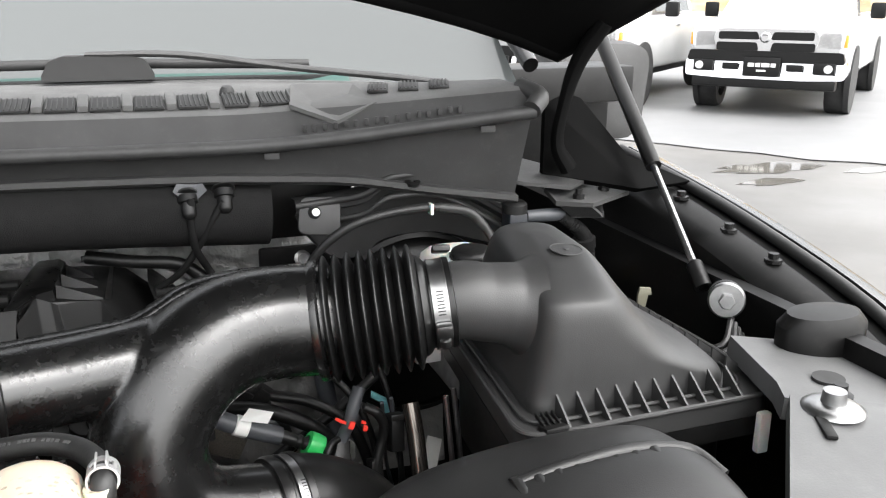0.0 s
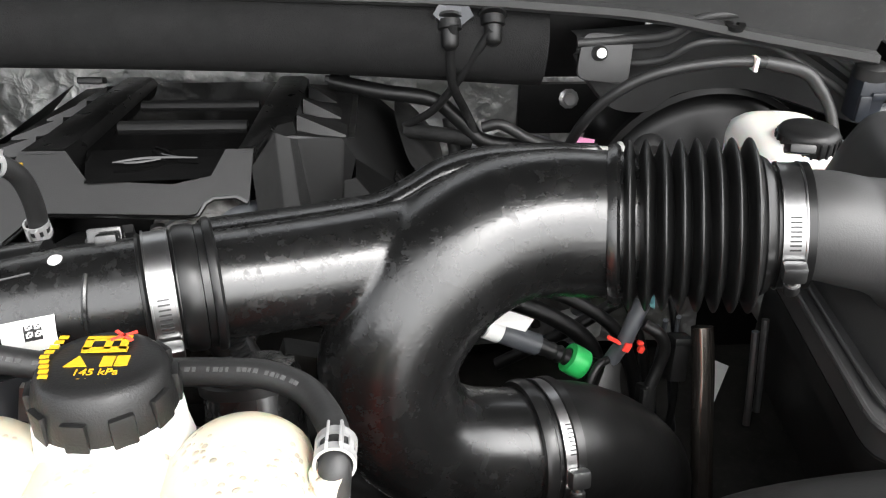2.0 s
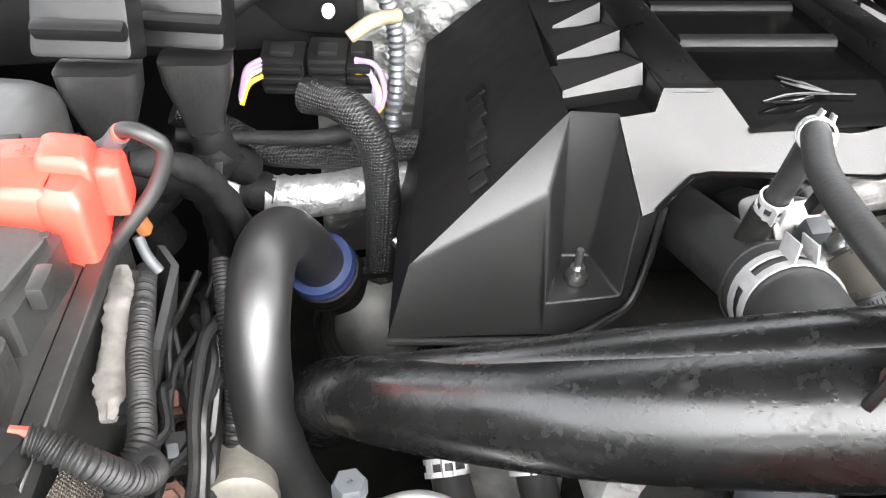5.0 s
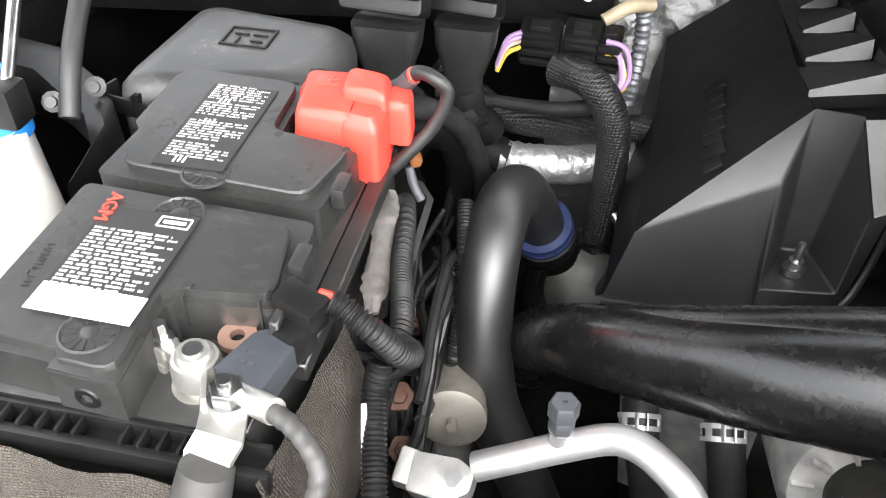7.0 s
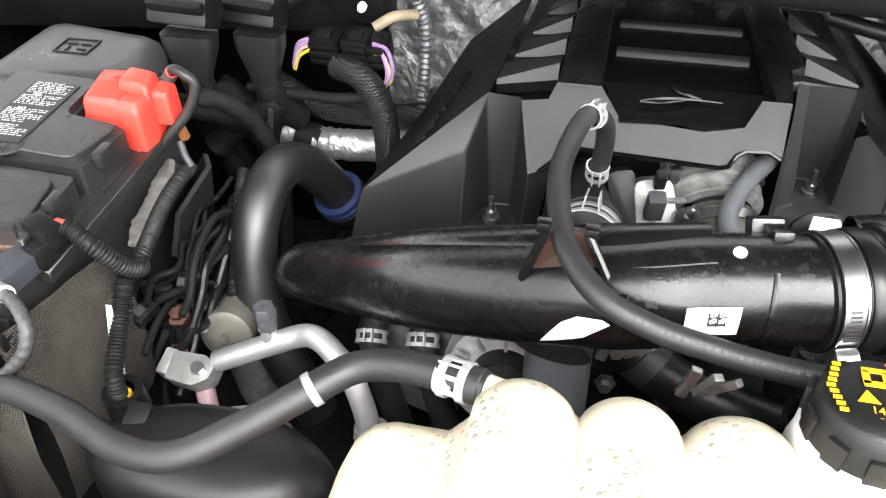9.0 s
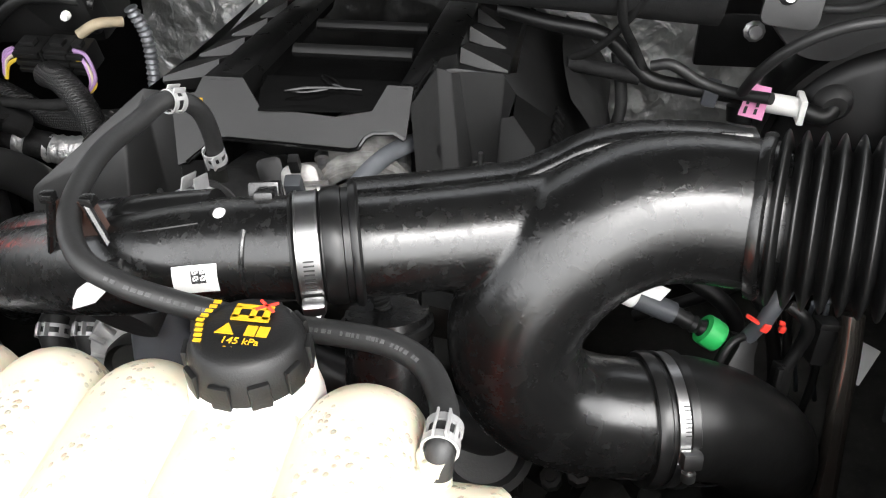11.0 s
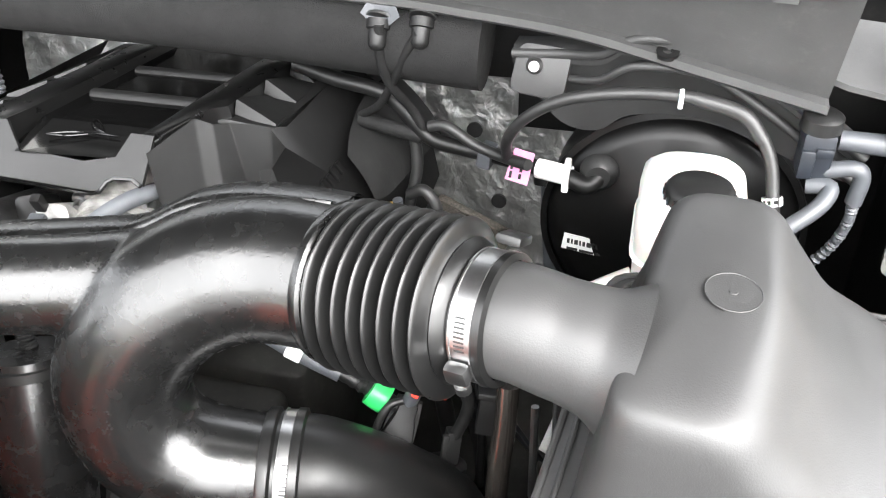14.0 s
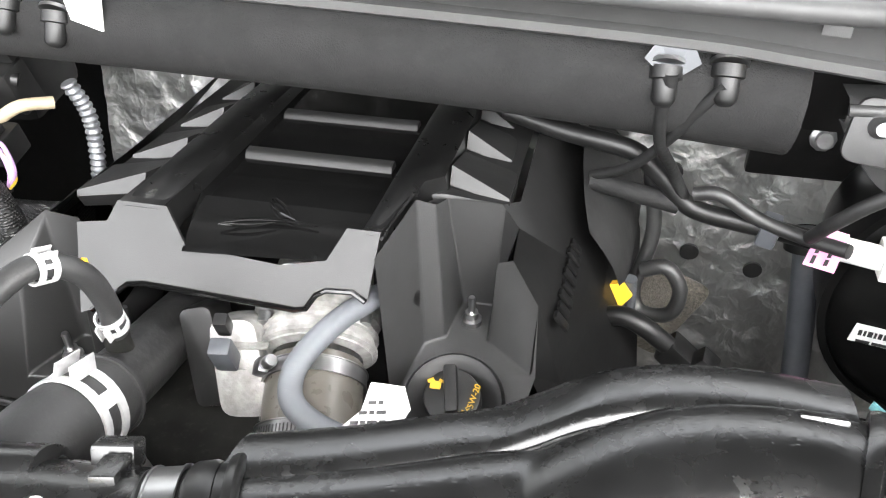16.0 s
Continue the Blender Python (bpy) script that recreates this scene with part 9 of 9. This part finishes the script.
part("plate", slab([(-0.500, 0.775, 0.995), (-0.485, 0.76, 0.88), (-0.400, 0.735, 0.88), (-0.405, 0.735, 1.022)], 0.012, 0.004), M_ALU, plt)
for x, y, z in ((-0.484, 0.742, 0.985), (-0.429, 0.726, 1.008)):
    part("hose", tube([(x, y + 0.015, z + 0.004), (x + 0.002, y, z - 0.004), (x + 0.012, y - 0.010, z - 0.045), (x + 0.03, y - 0.014, z - 0.12)], 0.0135, 18, 6), M_RUBBER, plt, "black coolant hose")
    part("paint_dot", revolve([(0, 0.001), (0.003, 0.001), (0.0032, 0)], (x + 0.004, y - 0.016, z - 0.03), (x + 0.004, 0.2, z + 0.1), 10), M_YELLOW, plt)
    spring_clamp((x + 0.001, y + 0.002, z - 0.004), (0.1, -0.8, -0.6), 0.0145)
alt = thing("alternator", (-0.345, 0.70, 0.95), "dusty aluminium alternator below the duct", "alternator")
part("housing", revolve([(0.0, 0.022), (0.034, 0.022), (0.05, 0.02), (0.055, 0.01), (0.055, -0.08), (0, -0.08)], (-0.345, 0.70, 1.02), (-0.345, 0.60, 1.05), 36), M_ALU, alt)
part("pulley", revolve([(0.0, 0.036), (0.012, 0.036), (0.022, 0.034), (0.026, 0.040), (0.029, 0.034), (0.029, 0.022)], (-0.345, 0.70, 1.02), (-0.345, 0.60, 1.05), 32), M_CORE, alt, "dark grooved pulley")
for k in range(12):
    a = 2 * math.pi * k / 12
    part("fin", box((-0.345 + 0.042 * math.cos(a), 0.6795, 1.0262 + 0.042 * math.sin(a)), (0.014, 0.005, 0.003), 0.0008, (0, -math.degrees(a), 0)), M_ALU, alt)
solo("coolant_pipe", tube([(-0.30, 0.70, 1.12), (-0.302, 0.67, 1.10), (-0.302, 0.65, 1.04), (-0.30, 0.64, 0.95)], 0.026, 20, 5), M_GREY, "grey coolant pipe below the duct", "pipe")
for x, y, z in ((-0.255, 0.655, 1.11), (-0.195, 0.64, 1.10)):
    b = thing("hose_clip", (x, y, z - 0.02), "grey metal retaining clip on a hose", "clip", group="hose clips")
    for k in range(3):
        part("leaf", box((x - 0.012 + 0.012 * k, y - 0.006 * (k % 2), z + 0.006 * (k % 2)), (0.008, 0.006, 0.03), 0.001, (20 * k, 15, 25 * k)), M_LEAD, b)
lw = thing("lower_hose", (-0.15, 0.68, 1.0), "thick black hose under the duct", "hose")
part("hose", tube([(-0.27, 0.70, 1.09), (-0.22, 0.68, 1.06), (-0.16, 0.67, 1.04), (-0.09, 0.665, 1.02), (-0.03, 0.67, 0.98)], 0.02, 18, 6), M_DARK, lw)
part("cuff", revolve([(0.0195, 0), (0.0225, 0.001), (0.0225, 0.016), (0.0195, 0.017)], (-0.24, 0.688, 1.072), (-0.22, 0.68, 1.06), 20, True), M_RUBBER, lw)
solo("lower_hose", tube([(-0.16, 0.74, 1.12), (-0.13, 0.72, 1.08), (-0.12, 0.70, 1.02), (-0.13, 0.68, 0.94)], 0.016, 16, 6), M_RUBBER, "black hose passing below the Y pipe", "hose")
corrugated([(-0.125, 0.66, 1.17), (-0.11, 0.645, 1.12), (-0.10, 0.63, 1.07), (-0.10, 0.62, 1.0)], 0.006, "black corrugated loom below the coupling", per=20)
solo("engine_bracket", box((-0.08, 0.668, 1.125), (0.035, 0.02, 0.03), 0.003, (0, 20, 10)), M_CORE, "dark steel bracket under the Y pipe", "bracket")
solo("hose_end", revolve([(0.03, 0), (0.04, 0.002), (0.042, 0.012), (0.036, 0.018), (0.03, 0.006), (0, 0.0)], (-0.045, 0.655, 0.99), (-0.03, 0.60, 1.1), 28), M_RUBBER, "round black rubber hose end in the depth", "hose end")
for k in range(26):
    rnd = random.Random(40 + k)
    x, y = rnd.uniform(-0.12, 0.26), rnd.uniform(0.62, 0.86)
    z = rnd.uniform(0.80, 0.95)
    if k % 2:
        solo("engine_bolt", revolve([(0, 0.012), (0.006, 0.012), (0.006, 0.004), (0.011, 0.003), (0.011, -0.02)], (x, y, z), (x + rnd.uniform(-.1, .1), y - 0.2, z + 0.4), 8), M_CORE if k % 3 else M_LEAD, "rusty bolt deep in the engine bay", "bolt", group="deep bolts")
    else:
        solo("engine_bracket", box((x, y, z - 0.02), (rnd.uniform(0.03, 0.07), rnd.uniform(0.02, 0.05), rnd.uniform(0.02, 0.06)), 0.004, (rnd.uniform(-30, 30), rnd.uniform(-30, 30), rnd.uniform(0, 90))), M_CORE, "dark bracket deep in the engine bay", "bracket", group="deep brackets")

# labels on the duct
def duct_patch(x0, x1, a0, a1, lift, nx=4, na=6):
    return loft([[on_duct(x0 + (x1 - x0) * i / nx, a0 + (a1 - a0) * j / na, lift) for i in range(nx + 1)] for j in range(na + 1)], False, False)


dl = solo("duct_label", duct_patch(-0.229, -0.199, -8, 25, 0.0007), M_WHITE, "white label with square code on the duct", "label")
code = merge(*[duct_patch(-0.2165 + 0.0010 * i, -0.2155 + 0.0010 * i, 4 + 1.5 * j, 5.5 + 1.5 * j, 0.0011, 1, 1) for i in range(10) for j in range(10) if i in (0,) or j in (0,) or (i * 7 + j * 5 + i * j * 3) % 5 in (0, 2)])
part("code", code, M_INK, dl)
solo("torn_paper", slab([on_duct(x, a, 0.0045) for x, a in ((-0.312, -8), (-0.302, -6), (-0.286, 0), (-0.271, 14), (-0.276, 19), (-0.291, 22), (-0.300, 16), (-0.306, 6))], 0.0008), M_WHITE, "torn white paper stuck on the duct", "paper")

# fan shroud and radiator in front
sh = thing("fan_shroud", (-0.55, 0.5, 0.9), "black ribbed fan shroud beside the radiator", "fan shroud")
part("dome", loft([[(-0.55 + 0.10 * k * math.cos(a), 0.545 + 0.05 * k * math.sin(a), z) for a in [2 * math.pi * i / 28 for i in range(28)]] for k, z in ((1.0, 1.0), (1.0, 1.03), (0.92, 1.045), (0.7, 1.055), (0.3, 1.06))]), M_COVER, sh)
part("rim", box((-0.55, 0.44, 1.06), (0.5, 0.05, 0.03), 0.006), M_DARK, sh)
for k in range(10):
    part("rib", box((-0.44, 0.50 + 0.008 * k, 1.035 - 0.003 * k), (0.10, 0.004, 0.01), 0.001), M_DARK, sh)
sp = thing("sensor_socket", (-0.635, 0.585, 1.02), "black round socket with yellow seal", "socket")
part("socket", revolve([(0.010, 0.024), (0.016, 0.024), (0.017, 0.0), (0.0, 0.0)], (-0.634, 0.580, 1.036), (-0.63, 0.565, 1.2), 20), M_DARK, sp)
part("seal", revolve([(0.0, 0.020), (0.005, 0.020), (0.006, 0.015)], (-0.634, 0.582, 1.036), (-0.63, 0.567, 1.2), 16), M_YELLOW, sp, "yellow seal")
part("latch", box((-0.612, 0.566, 1.045), (0.02, 0.02, 0.03), 0.003, (20, 0, 0)), M_CAP, sp)
lat = thing("lattice_panel", (-0.61, 0.66, 0.9), "black moulded lattice panel", "panel")
for i in range(3):
    for j in range(7):
        part("cell", box((-0.692 + 0.0135 * i, 0.682 + 0.003 * j, 0.945 + 0.016 * j), (0.010, 0.008, 0.012), 0.0015), M_DARK, lat)
part("backing", box((-0.679, 0.706, 0.985), (0.042, 0.008, 0.13), 0.002), M_INK, lat)

# cables and small plugs in the gap between battery and engine
M_RUST = material("rusty_steel", (0.045, 0.016, 0.009), 0.8, vary=0.5, scale=80, bump=0.5, bump_scale=300)
gap = random.Random(17)
for k in range(16):
    x, z = gap.uniform(-0.668, -0.628), gap.uniform(0.99, 1.075)
    y = gap.uniform(0.80, 0.86)
    pts = [(x, y, z)]
    for _ in range(5):
        x, y, z = x + gap.uniform(-0.022, 0.022), y - gap.uniform(0.02, 0.045), z - gap.uniform(-0.02, 0.03)
        pts.append((max(-0.672, min(x, -0.636)), y, z))
    solo("gap_wire", tube(pts, gap.uniform(0.002, 0.0045), 8, 6), (M_TAPE, M_DARK)[k % 2], "thin wire running between battery and engine", "wire", group="gap wires")
for x, y, z in ((-0.655, 0.70, 1.02), (-0.640, 0.735, 0.985), (-0.66, 0.76, 1.04), (-0.645, 0.67, 1.0)):
    solo("rusty_bolt", revolve([(0, 0.010), (0.006, 0.010), (0.0065, 0.003), (0.011, 0.002), (0.011, -0.03)], (x, y, z), (x + 0.05, y - 0.2, z + 0.3), 6), M_RUST, "rusty bolt deep beside the battery", "bolt", group="rusty bolts")
for x, y, z, r in ((-0.650, 0.715, 1.045, 20), (-0.662, 0.665, 1.055, -15), (-0.641, 0.78, 1.04, 40)):
    pg = thing("wire_plug", (x, y, z - 0.01), "small black wire plug beside the battery", "plug", group="gap plugs")
    part("body", box((x, y, z), (0.014, 0.024, 0.012), 0.002, (10, 15, r)), M_DARK, pg)
    part("lock", box((x, y - 0.004, z + 0.007), (0.007, 0.010, 0.004), 0.001, (10, 15, r)), M_GREY, pg)
solo("white_clip", box((-0.637, 0.705, 1.0), (0.008, 0.006, 0.006), 0.001, (20, 10, 30)), M_WHITE, "tiny white clip beside the battery", "clip")

uh = thing("upper_radiator_hose", (-0.12, 0.59, 0.9), "thick glossy black radiator hose with a white paint dot", "radiator hose")
part("hose", tube([(-0.112, 0.645, 1.145), (-0.108, 0.625, 1.09), (-0.106, 0.611, 1.04), (-0.112, 0.598, 0.97), (-0.125, 0.585, 0.88)], [0.030, 0.034, 0.036, 0.037, 0.037], 28, 8), M_PIPE, uh)
part("end_ring", revolve([(0.030, 0), (0.0335, 0.001), (0.0335, 0.008), (0.030, 0.009)], (-0.112, 0.643, 1.140), (-0.108, 0.625, 1.09), 28, True), M_DARK, uh)
part("paint_dot", revolve([(0, 0.0012), (0.003, 0.001), (0.0034, 0)], (-0.092, 0.5772, 1.050), (-0.07, 0.50, 1.07), 12), M_WHITE, uh, "small white paint dot")
